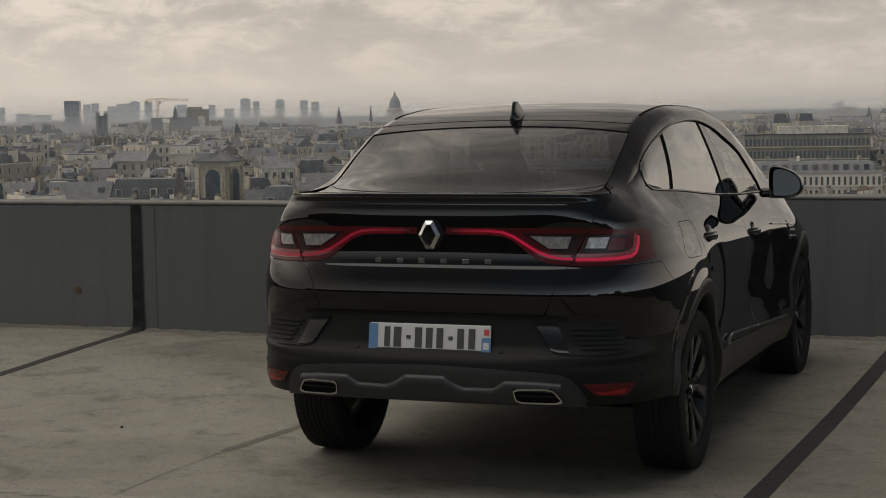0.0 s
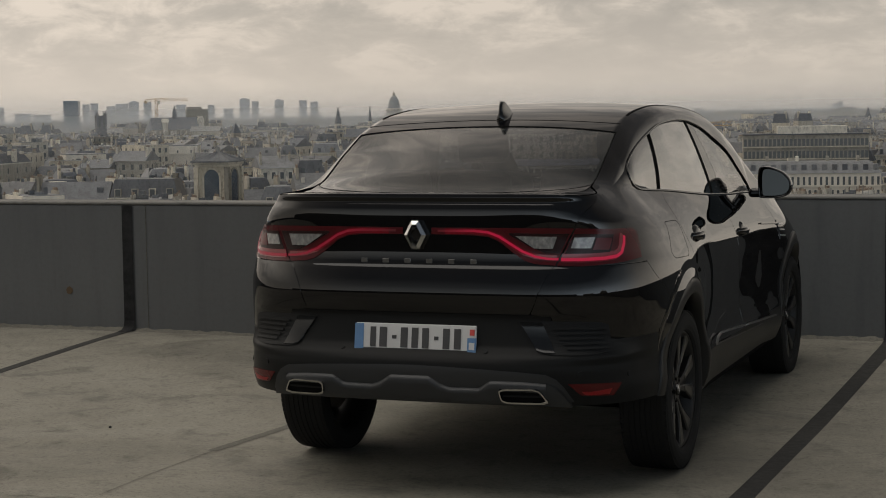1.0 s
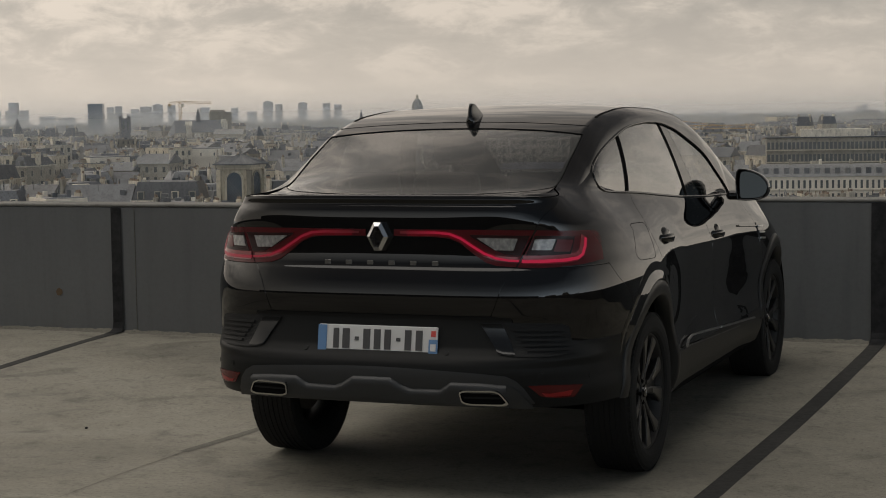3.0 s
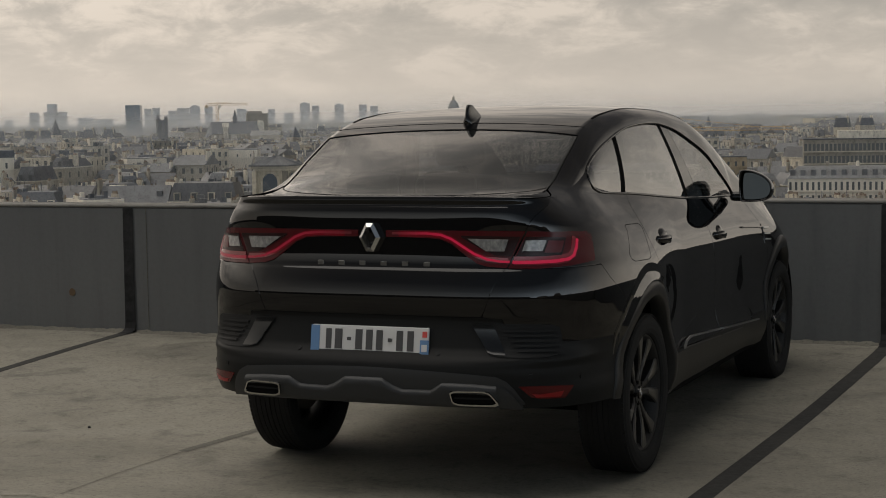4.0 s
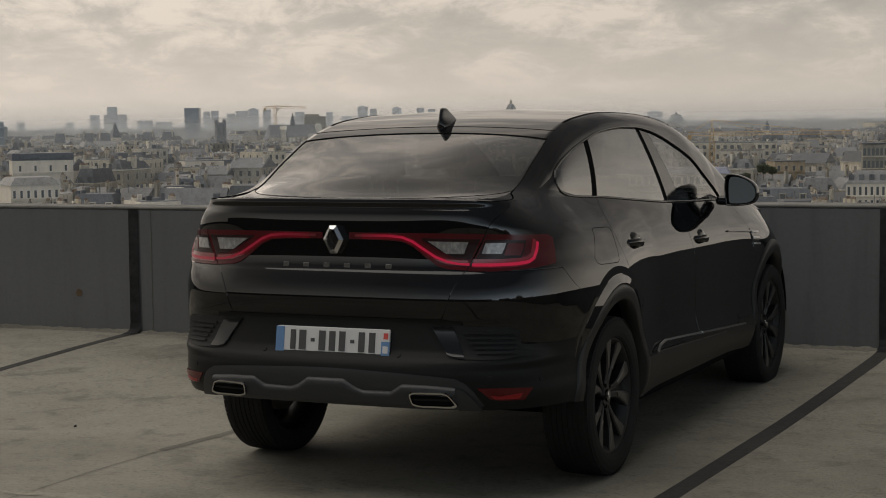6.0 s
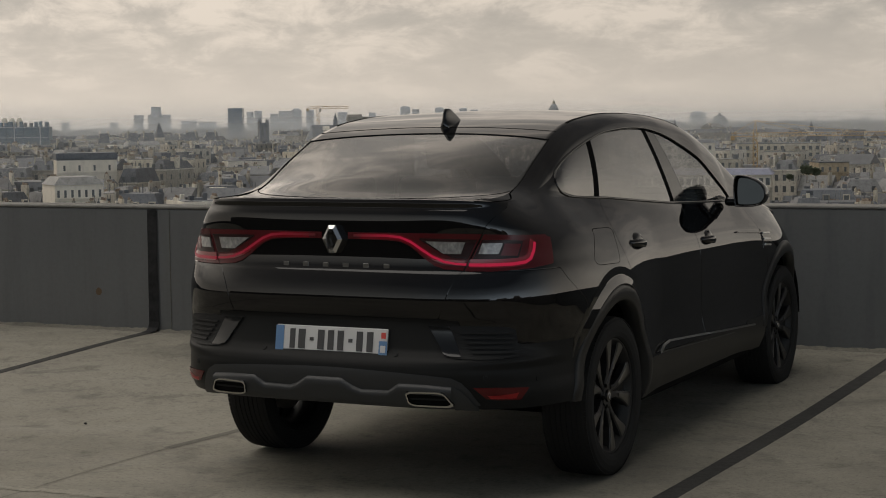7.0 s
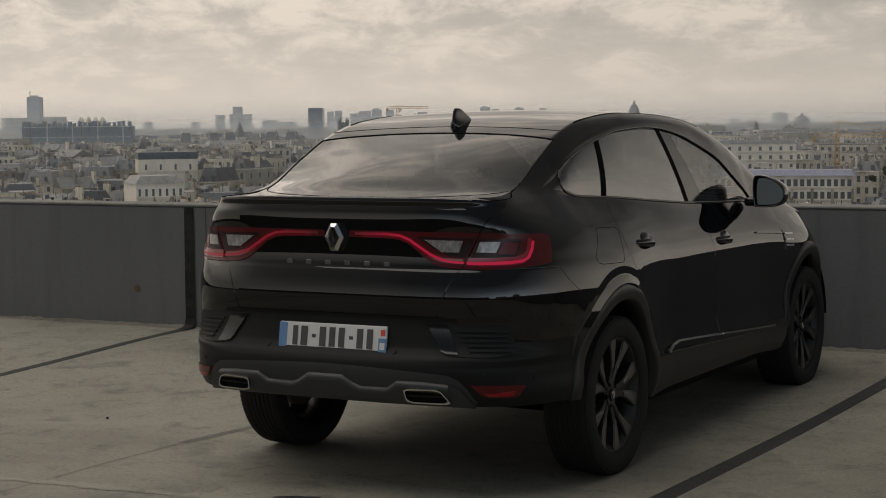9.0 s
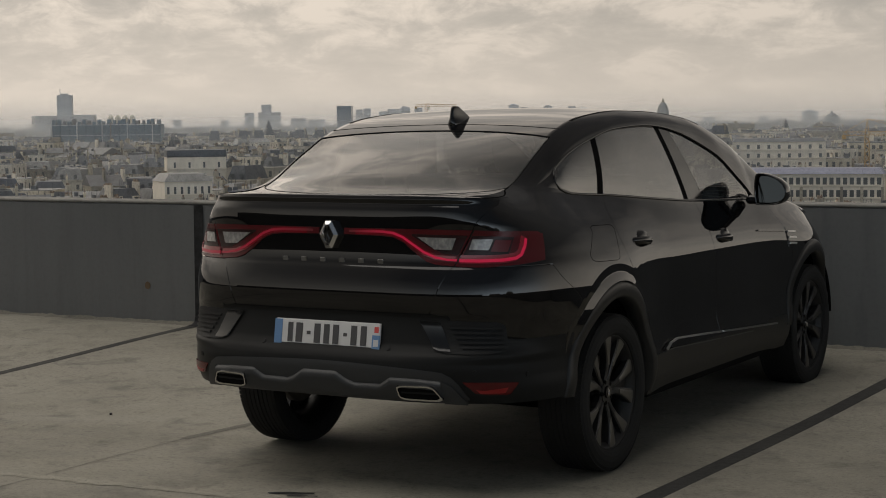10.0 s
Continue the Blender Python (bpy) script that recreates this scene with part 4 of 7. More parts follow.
def band(top, bot, nv, off, sub=4, offs=None, vs=None):
    """A sheet on the skin between two lines of (a, z)."""
    cols = []
    for k in range(len(top) - 1):
        for i in range(sub + (k == len(top) - 2)):
            t = i / sub
            col = []
            for line in (bot, top):
                (a0, z0), (a1, z1) = line[k], line[k + 1]
                z = z0 + (z1 - z0) * t
                col.append((pz(a0, z) * (1 - t) + pz(a1, z) * t, z))
            cols.append(col)
    rows = []
    for j in range(nv + 1):
        v = j / nv if vs is None else vs[j]
        o = off if offs is None else offs[j]
        rows.append([skin(c[0][0] * (1 - v) + c[1][0] * v, c[0][1] * (1 - v) + c[1][1] * v, o) for c in cols])
    return rows


def ribbon(path, half, off, sub=5):
    """A strip of even width along a line of (a, z) on the skin."""
    pts = []
    for k in range(len(path) - 1):
        for i in range(sub + (k == len(path) - 2)):
            t = i / sub
            (a0, z0), (a1, z1) = path[k], path[k + 1]
            z = z0 + (z1 - z0) * t
            pts.append((pz(a0, z) * (1 - t) + pz(a1, z) * t, z))
    rows = [[], [], []]
    for i, (p, z) in enumerate(pts):
        (pa, za), (pb, zb) = pts[max(0, i - 1)], pts[min(len(pts) - 1, i + 1)]
        d = Vector((pb - pa, zb - za)).normalized()
        for r, s in zip(rows, (-1, 0, 1)):
            r.append(skin(p - d.y * half * s, z + d.x * half * s, off + (0.002 if s == 0 else 0)))
    return rows


# rear light units
t_in = [(0.062, 1.092), (0.24, 1.093), (0.30, 1.093), (0.345, 1.093), (0.40, 1.093), (0.45, 1.093), (0.50, 1.093), (0.634, 1.091)]
b_in = [(0.062, 1.066), (0.24, 1.063), (0.30, 1.058), (0.345, 1.040), (0.40, 0.998), (0.45, 0.965), (0.49, 0.953), (0.566, 0.948)]
lamp_l, lamp_r = pair("tail_light", band(t_in, b_in, 8, 0.006), M_lampdark, tailgate, None, "smoked red tail light running to the badge", 0.014)
t_out = [(0.641, 1.091), (0.70, 1.088), (0.76, 1.082), (0.80, 1.076), (-0.545, 1.064)]
b_out = [(0.573, 0.948), (0.66, 0.946), (0.73, 0.948), (0.79, 0.952), (-0.585, 0.964)]
out_l, out_r = pair("tail_light_outer", band(t_out, b_out, 10, 0.006, 6), M_lampdark, car, None, "smoked red outer tail light glowing at its rim", 0.014)
pair("light_strip", ribbon([(0.09, 1.080), (0.24, 1.081), (0.30, 1.076), (0.345, 1.060), (0.39, 1.032), (0.44, 1.002), (0.49, 0.982), (0.54, 0.974), (0.578, 0.972)], 0.0048, 0.009), M_led, lamp_r, lamp_l, "glowing red light strip", 0.004)
pair("light_strip", ribbon([(0.588, 0.971), (0.66, 0.970), (0.74, 0.972), (0.775, 0.978), (0.788, 0.992)], 0.0070, 0.009), M_led, out_r, out_l, "glowing red light strip", 0.004)
pair("light_strip", ribbon([(0.786, 0.990), (0.789, 1.020), (0.786, 1.050)], 0.0085, 0.0095), M_led, out_r, out_l, "glowing red light strip", 0.004)
# The strip's soft glow on the lens is painted as wider, dim emissive ribbons.
pair("light_glow", ribbon([(0.12, 1.078), (0.24, 1.079), (0.30, 1.074), (0.345, 1.058), (0.39, 1.030), (0.44, 1.000), (0.49, 0.983), (0.54, 0.978), (0.572, 0.977)], 0.0105, 0.0075), M_ledsoft, lamp_r, lamp_l, "dim red glow round the light strip, added as emission", 0.003)
pair("light_glow", ribbon([(0.592, 0.976), (0.66, 0.975), (0.74, 0.977), (0.770, 0.982), (0.782, 0.996), (0.783, 1.020), (0.780, 1.058)], 0.0170, 0.0075), M_ledsoft, out_r, out_l, "dim red glow round the light strip, added as emission", 0.003)
pair("lamp_inner", band([(0.385, 1.074), (0.46, 1.073), (0.54, 1.072), (0.616, 1.071)], [(0.385, 1.068), (0.46, 1.026), (0.52, 0.999), (0.582, 0.994)], 5, 0.0085), M_lampwell, lamp_r, lamp_l, "dark red lamp reflector", 0.004)
pair("lamp_inner", band([(0.634, 1.070), (0.70, 1.067), (0.758, 1.060)], [(0.602, 0.994), (0.69, 0.992), (0.752, 0.994)], 5, 0.0085), M_lampwell, out_r, out_l, "dark red lamp reflector", 0.004)
pair("reversing_light", band([(0.412, 1.062), (0.572, 1.060)], [(0.486, 1.014), (0.556, 1.013)], 4, 0.0115, 6), M_lampclear, lamp_r, lamp_l, "clear reversing light lens", 0.004)
pair("reversing_light", band([(0.634, 1.056), (0.702, 1.054)], [(0.622, 1.014), (0.691, 1.012)], 4, 0.0115, 5), M_lampclear, out_r, out_l, "clear light lens", 0.004)
pair("brake_segment", band([(0.708, 1.052), (0.754, 1.047)], [(0.697, 1.006), (0.748, 1.003)], 4, 0.0115, 4), M_lampred, out_r, out_l, "dark red light segment", 0.004)

# badge: a faceted diamond
def ring_solid(outer, inner, y0, y1, zc):
    bm = bmesh.new()
    n = len(outer)
    o0 = [bm.verts.new((x, y0, zc + z)) for x, z in outer]
    o1 = [bm.verts.new((x * 0.99, y0 * 0.25 + y1 * 0.75, zc + z * 0.99)) for x, z in outer]
    i1 = [bm.verts.new(((x + u) / 2, y1, zc + (z + v) / 2)) for (x, z), (u, v) in zip(outer, inner)]
    i0 = [bm.verts.new((x, y0, zc + z)) for x, z in inner]
    for i in range(n):
        j = (i + 1) % n
        for a, b in ((o0, o1), (o1, i1), (i1, i0)):
            bm.faces.new((a[i], a[j], b[j], b[i]))
    bmesh.ops.recalc_face_normals(bm, faces=bm.faces)
    return bm


hexo = [(-0.047, 0), (-0.016, 0.057), (0.016, 0.057), (0.047, 0), (0.016, -0.057), (-0.016, -0.057)]
hexi = [(-0.015, 0), (-0.001, 0.028), (0.001, 0.028), (0.015, 0), (0.001, -0.028), (-0.001, -0.028)]
part("badge", ring_solid(hexo, hexi, -0.848, -0.892, 1.064), M_chrome, tailgate, "faceted chrome diamond badge")
part("badge_base", slab(-0.030, 0.030, -0.866, -0.845, 1.040, 1.088, 0.004), M_glossblack, tailgate)
# the model name, as plain silver bars
for i in range(6):
    cx = -0.228 + i * 0.0935
    yb = skin(pz(abs(cx), 0.965), 0.965)[0].y
    part("name_bar", slab(cx - 0.0135, cx + 0.0135, yb - 0.004, yb + 0.003, 0.950, 0.968, 0.001), M_namebar, tailgate, "small satin silver bar")

# number plate, its signs as plain bars
plate = part("number_plate", slab(-0.257, 0.257, -0.012, 0.0, -0.055, 0.055, 0.004, 2), M_platewhite, rear_bumper, "white number plate with blue ends and dark bars", m=pose(0.007, -0.905, 0.656, -9))
for cx, w, mt, z0, z1, lab in ((-0.2405, 0.019, M_plateblue, -0.052, 0.052, "blue plate end"), (0.2405, 0.019, M_plateblue, -0.052, 0.006, "blue plate end"),
                               (0.2405, 0.010, M_platered, 0.016, 0.040, "red regional mark")):
    part("plate_field", slab(cx - w, cx + w, -0.014, -0.0125, z0, z1), mt, plate, lab)
for x0, x1 in ((-0.192, -0.168), (-0.152, -0.120), (-0.061, -0.031), (-0.014, 0.014), (0.031, 0.059), (0.119, 0.147), (0.166, 0.194)):
    part("plate_bar", slab(x0, x1, -0.0145, -0.0125, -0.040, 0.040, 0.0), M_plateblack, plate)
for x0 in (-0.098, 0.082):
    part("plate_bar", slab(x0, x0 + 0.018, -0.0145, -0.0125, -0.006, 0.008), M_plateblack, plate)
part("plate_bar", slab(0.229, 0.252, -0.0155, -0.0143, -0.040, -0.012), M_platewhite, plate)

# bumper vents with slats, reflectors, sensors
vt = [(0.428, 0.732), (0.55, 0.733), (0.66, 0.731), (0.735, 0.727), (0.757, 0.716)]
vb = [(0.520, 0.612), (0.56, 0.606), (0.64, 0.603), (0.72, 0.604), (0.772, 0.614)]
v_l, v_r = pair("bumper_vent", band(vt, vb, 6, 0.005), M_vent, rear_bumper, None, "black framed bumper vent with slats", 0.01)
for k in range(5):
    z = 0.706 - 0.0195 * k
    x0 = 0.560 + 0.014 * k
    pair("slat", band([(x0, z + 0.005), (0.65, z + 0.005), (0.742 + 0.003 * k, z + 0.004)], [(x0 + 0.004, z - 0.005), (0.65, z - 0.005), (0.744 + 0.003 * k, z - 0.006)], 2, 0.012), M_vent, v_r, v_l, "", 0.010)
pair("vent_blade", band([(0.432, 0.731), (0.465, 0.731), (0.520, 0.730)], [(0.508, 0.620), (0.535, 0.612), (0.578, 0.611)], 4, 0.009), M_blade, rear_bumper, None, "polished black blade beside the vent", 0.006)
rf_l, rf_r = pair("reflector", band([(0.628, 0.494), (0.70, 0.493), (0.760, 0.490), (0.800, 0.486)], [(0.668, 0.450), (0.70, 0.444), (0.745, 0.442), (0.775, 0.442)], 4, 0.005, 4), M_reflector, rear_bumper, None, "red bumper reflector", 0.006)
# Painted glint: a brighter red strip laid on the lower reflector.
pair("reflector_facet", band([(0.672, 0.464), (0.70, 0.461), (0.735, 0.465), (0.772, 0.470)], [(0.684, 0.450), (0.705, 0.449), (0.742, 0.448), (0.762, 0.449)], 3, 0.0062, 4), M_reflectorlit, rf_r, rf_l, "bright lower glint of the reflector, painted in a lighter red", 0.002)
for a, z in ((0.305, 0.614), (0.672, 0.532), (0.822, 0.516)):
    for sgn in (1, -1):
        c, n = skin(pz(a, z), z)
        if sgn < 0:
            c, n = Vector((-c.x, c.y, c.z)), Vector((-n.x, n.y, n.z))
        bm = bmesh.new()
        tube(bm, c - n * 0.004, c + n * 0.003, 0.011, 0.010, 14)
        part("parking_sensor", bm, M_vent, rear_bumper)

def flat_normals(rows):
    """Normals from the sheet itself, where it leaves the skin."""
    out = []
    for j, row in enumerate(rows):
        r2 = []
        for i, (c, n) in enumerate(row):
            a = rows[min(len(rows) - 1, j + 1)][i][0] - rows[max(0, j - 1)][i][0]
            b = row[min(len(row) - 1, i + 1)][0] - row[max(0, i - 1)][0]
            m = b.cross(a)
            r2.append((c, m.normalized() if m.length > 1e-9 else n))
        out.append(r2)
    return out


# skid plate and exhaust trims
xs_sk = [0.0, 0.08, 0.13, 0.165, 0.285, 0.335, 0.45, 0.548]
wave = [0.519, 0.519, 0.489, 0.477, 0.479, 0.509, 0.508, 0.500]
toph = [0.556, 0.555, 0.554, 0.553, 0.549, 0.547, 0.541, 0.532]
low = [0.414] * 8
end_t, end_b = [(0.548, 0.500), (0.578, 0.490), (0.602, 0.466), (0.628, 0.424)], [(0.548, 0.414), (0.580, 0.413), (0.602, 0.412), (0.632, 0.410)]
s = Sheet().add(band(list(zip(xs_sk, toph)), list(zip(xs_sk, [w - 0.004 for w in wave])), 5, 0.009)).both()
skid = put("skid_plate", s.rim(0.016).mesh("skid_plate", M_skid), rear_bumper, "dark grey moulded skid plate")
s = Sheet().add(flat_normals(band(list(zip(xs_sk, wave)), list(zip(xs_sk, low)), 6, 0.0, 4, [0.016, 0.024, 0.027, 0.028, 0.026, 0.018, 0.006], [0, 0.1, 0.3, 0.7, 0.86, 0.95, 1.0]))).both()
put("skid_lower", s.rim(0.022).mesh("skid_lower", M_skid), skid)
pair("skid_shoulder", band([(0.548, 0.532), (0.586, 0.513), (0.614, 0.480), (0.642, 0.424)], [(0.548, 0.496), (0.576, 0.487), (0.599, 0.464), (0.626, 0.424)], 4, 0.009), M_skid, skid, None, "", 0.014)
pair("skid_end", band(end_t, end_b, 6, 0.020), M_skid, skid, None, "", 0.02)


def frame_on_skin(outer, inner, off):
    """A four-cornered frame standing on the skin."""
    V, F = [], []
    for (a, z), o in [(q, off) for q in outer] + [(q, off + 0.012) for q in outer] + [(q, off + 0.012) for q in inner] + [(q, off - 0.03) for q in inner]:
        V.append(skin(pz(a, z), z, o)[0])
    n = len(outer)
    for r in range(3):
        for i in range(n):
            j = (i + 1) % n
            F.append((r * n + i, r * n + j, (r + 1) * n + j, (r + 1) * n + i))
    return V, F


def rounded(pts):
    """The outline with its corners cut twice."""
    for _ in range(2):
        pts = [q for (x0, z0), (x1, z1) in zip(pts, pts[1:] + pts[:1]) for q in ((x0 * 0.86 + x1 * 0.14, z0 * 0.86 + z1 * 0.14), (x0 * 0.14 + x1 * 0.86, z0 * 0.14 + z1 * 0.86))]
    return pts


eo = rounded([(0.376, 0.436), (0.369, 0.488), (0.520, 0.489), (0.560, 0.434)])
ei = rounded([(0.381, 0.4415), (0.3745, 0.4830), (0.5175, 0.4840), (0.549, 0.4405)])
V, F = frame_on_skin(eo, ei, 0.026)
mouth = band([(0.372, 0.485), (0.40, 0.486), (0.45, 0.486), (0.515, 0.486), (0.524, 0.482)], [(0.378, 0.440), (0.41, 0.439), (0.46, 0.438), (0.52, 0.438), (0.552, 0.438)], 4, 0.0275)
louvre = band([(0.385, 0.462), (0.45, 0.463), (0.530, 0.463)], [(0.386, 0.457), (0.45, 0.457), (0.534, 0.456)], 2, 0.031)
for sgn in (1, -1):
    Vs = [Vector((v.x * sgn, v.y, v.z)) for v in V]
    tip = put("exhaust_trim", mesh_of("exhaust_trim", Vs, F if sgn > 0 else [f[::-1] for f in F], M_exhaust), rear_bumper, "satin chrome exhaust surround")
    sh = Sheet().add(mouth)
    put("exhaust_mouth", (sh if sgn > 0 else sh.mirrored()).rim(0.02).mesh("exhaust_mouth", M_dark), tip, "black exhaust opening")
    sh = Sheet().add(louvre)
    put("exhaust_louvre", (sh if sgn > 0 else sh.mirrored()).rim(0.012).mesh("exhaust_louvre", M_vent), tip, "dark bar across the opening")

# wheel-arch cladding
def arch_ring(cy, r0, r1, a0, a1, sgn):
    V, F = [], []
    N = 56
    for i in range(N + 1):
        a = radians(a0 + (a1 - a0) * i / N)
        ring = []
        for r, o in ((r0 - 0.004, -0.06), (r0, 0.004), (r0 + 0.010, 0.010), (r1 - 0.012, 0.009), (r1, 0.004), (r1 + 0.001, -0.012)):
            y, z = cy + r * math.cos(a), AZ + r * math.sin(a)
            c = skin(p_of_y(y, max(0.3, z)), max(0.3, z), o)[0]
            V.append(Vector((c.x * sgn, y, z)))
    for i in range(N):
        for k in range(5):
            f = (i * 6 + k, i * 6 + k + 1, (i + 1) * 6 + k + 1, (i + 1) * 6 + k)
            F.append(f if sgn > 0 else f[::-1])
    return V, F


for cy in AX:
    for sgn in (1, -1):
        V, F = arch_ring(cy, AR - 0.006, AR + 0.062, -9, 176, sgn)
        put("arch_cladding", mesh_of("arch_cladding", V, F, M_plastic, True), car, "satin black wheel arch moulding")

RIDGES = (((AR + 0.063, 0.011), (AR + 0.078, 0.0100), (AR + 0.092, 0.0050), (AR + 0.100, 0.0005), (AR + 0.103, -0.004)),
          ((AR + 0.104, 0.0004), (AR + 0.110, 0.0014), (AR + 0.122, 0.0044), (AR + 0.130, 0.0050), (AR + 0.136, 0.0003)))


def arch_lip(cy, sgn, a0, a1, k, up):
    """The rolled body-coloured edge above the moulding, leaning up towards the sky."""
    rows = []
    for r, o in RIDGES[k]:
        row = []
        for i in range(45):
            a = radians(a0 + (a1 - a0) * i / 44)
            fade = sstep(0, 0.12, i / 44) * sstep(1, 0.88, i / 44)
            rr = AR + 0.063 + (r - AR - 0.063) * (0.35 + 0.65 * fade)
            y, z = cy + rr * math.cos(a), AZ + rr * math.sin(a)
            c, n = skin(p_of_y(y, z), z, o * (0.2 + 0.8 * fade) - (1 - fade) * 0.002)
            row.append((c, (n + Vector((0, 0.5 * up * math.cos(a), up * math.sin(a)))).normalized()))
        rows.append(row)
    s_ = Sheet().add(rows, True)
    s_ = s_ if sgn > 0 else s_.mirrored()
    return s_.rim(0.004).mesh("arch_lip", M_paint)


for sgn in (1, -1):
    put("arch_lip", arch_lip(AX[0], sgn, 60, 150, 0, 0.20), car)
    put("arch_lip", arch_lip(AX[0], sgn, 52, 158, 1, -0.16), car)

# dark inner shell, floor and wheel wells
s = Sheet().add(patch(lambda z: 0.0, lambda z: plan(z)[0][-1] - 0.02, lambda p, y: arch_z(y, 0.42) + 0.02, lambda p, y: float(belt_z(y)) - 0.03, 150, 16, zn=(0.44, 1.15), off=-0.022))
put("inner_shell", s.both().mesh("inner_shell", M_dark), car)
s = Sheet().add(upper_patch(both(roof_rear, 0.0), both(screen_top, 0.0), 0.5, 2.0, 30, 16, -0.03))
put("headlining", s.both().mesh("headlining", M_interior), car)
bm = slab(-0.55, 0.55, -0.70, 3.2, 0.38, 0.43, 0.02)
part("underbody", bm, M_dark, car)
bm = slab(-0.86, 0.86, 0.43, 2.28, 0.255, 0.36, 0.02)
part("floor_pan", bm, M_dark, car)
for cy in AX:
    for sgn in (1, -1):
        V, F = [], []
        for i in range(25):
            a = radians(2 + 160 * i / 24)
            for xx in (0.50, 0.87):
                V.append((sgn * xx, cy + (AR + 0.015) * math.cos(a), AZ + (AR + 0.015) * math.sin(a)))
        F = [(2 * i, 2 * i + 1, 2 * i + 3, 2 * i + 2) for i in range(24)]
        V.append((sgn * 0.50, cy, AZ))
        F += [(2 * i, 2 * i + 2, 50) for i in range(24)]
        put("wheel_well", mesh_of("wheel_well", V, F, M_dark, True), car)
bm = bmesh.new()
tube(bm, (-0.66, -0.02, 0.30), (0.66, -0.02, 0.30), 0.045, None, 12)
part("rear_axle", bm, M_dark, car)

# wheels
TR, TW = 0.345, 0.1075


def lathe(profile, seg=64, closed=False):
    """profile: (radius, x); turned about the x axis."""
    V, F = [], []
    n = len(profile)
    for i in range(seg):
        a = 2 * math.pi * i / seg
        for r, x in profile:
            V.append((x, r * math.cos(a), r * math.sin(a)))
    for i in range(seg):
        j = (i + 1) % seg
        for k in range(n - 1 if not closed else n):
            l = (k + 1) % n
            F.append((i * n + k, j * n + k, j * n + l, i * n + l))
    return V, F


def turned_bars(bars, thick, rot, mat):
    """Bars of changing width that run outwards: (radius, sideways, half width, height of the face)."""
    V, F = [], []
    for secs in bars:
        o = len(V)
        for r, c, h, x in secs:
            r, c, h = r * 1.062, c * 1.062, h * 1.062
            e = min(0.004, thick * 0.4)
            V += [(x - thick, c - h, r), (x - e, c - h, r), (x, c - h * 0.62, r), (x, c + h * 0.62, r), (x - e, c + h, r), (x - thick, c + h, r)]
        for i in range(len(secs) - 1):
            for q in range(6):
                F.append((o + i * 6 + q, o + i * 6 + (q + 1) % 6, o + (i + 1) * 6 + (q + 1) % 6, o + (i + 1) * 6 + q))
        F += [tuple(range(o, o + 6)), tuple(range(o + (len(secs) - 1) * 6, o + len(secs) * 6))]
    me = mesh_of("spoke", V, F, mat)
    b2 = bmesh.new()
    b2.from_mesh(me)
    b2.transform(rot)
    bmesh.ops.recalc_face_normals(b2, faces=b2.faces)
    b2.to_mesh(me)
    b2.free()
    return me


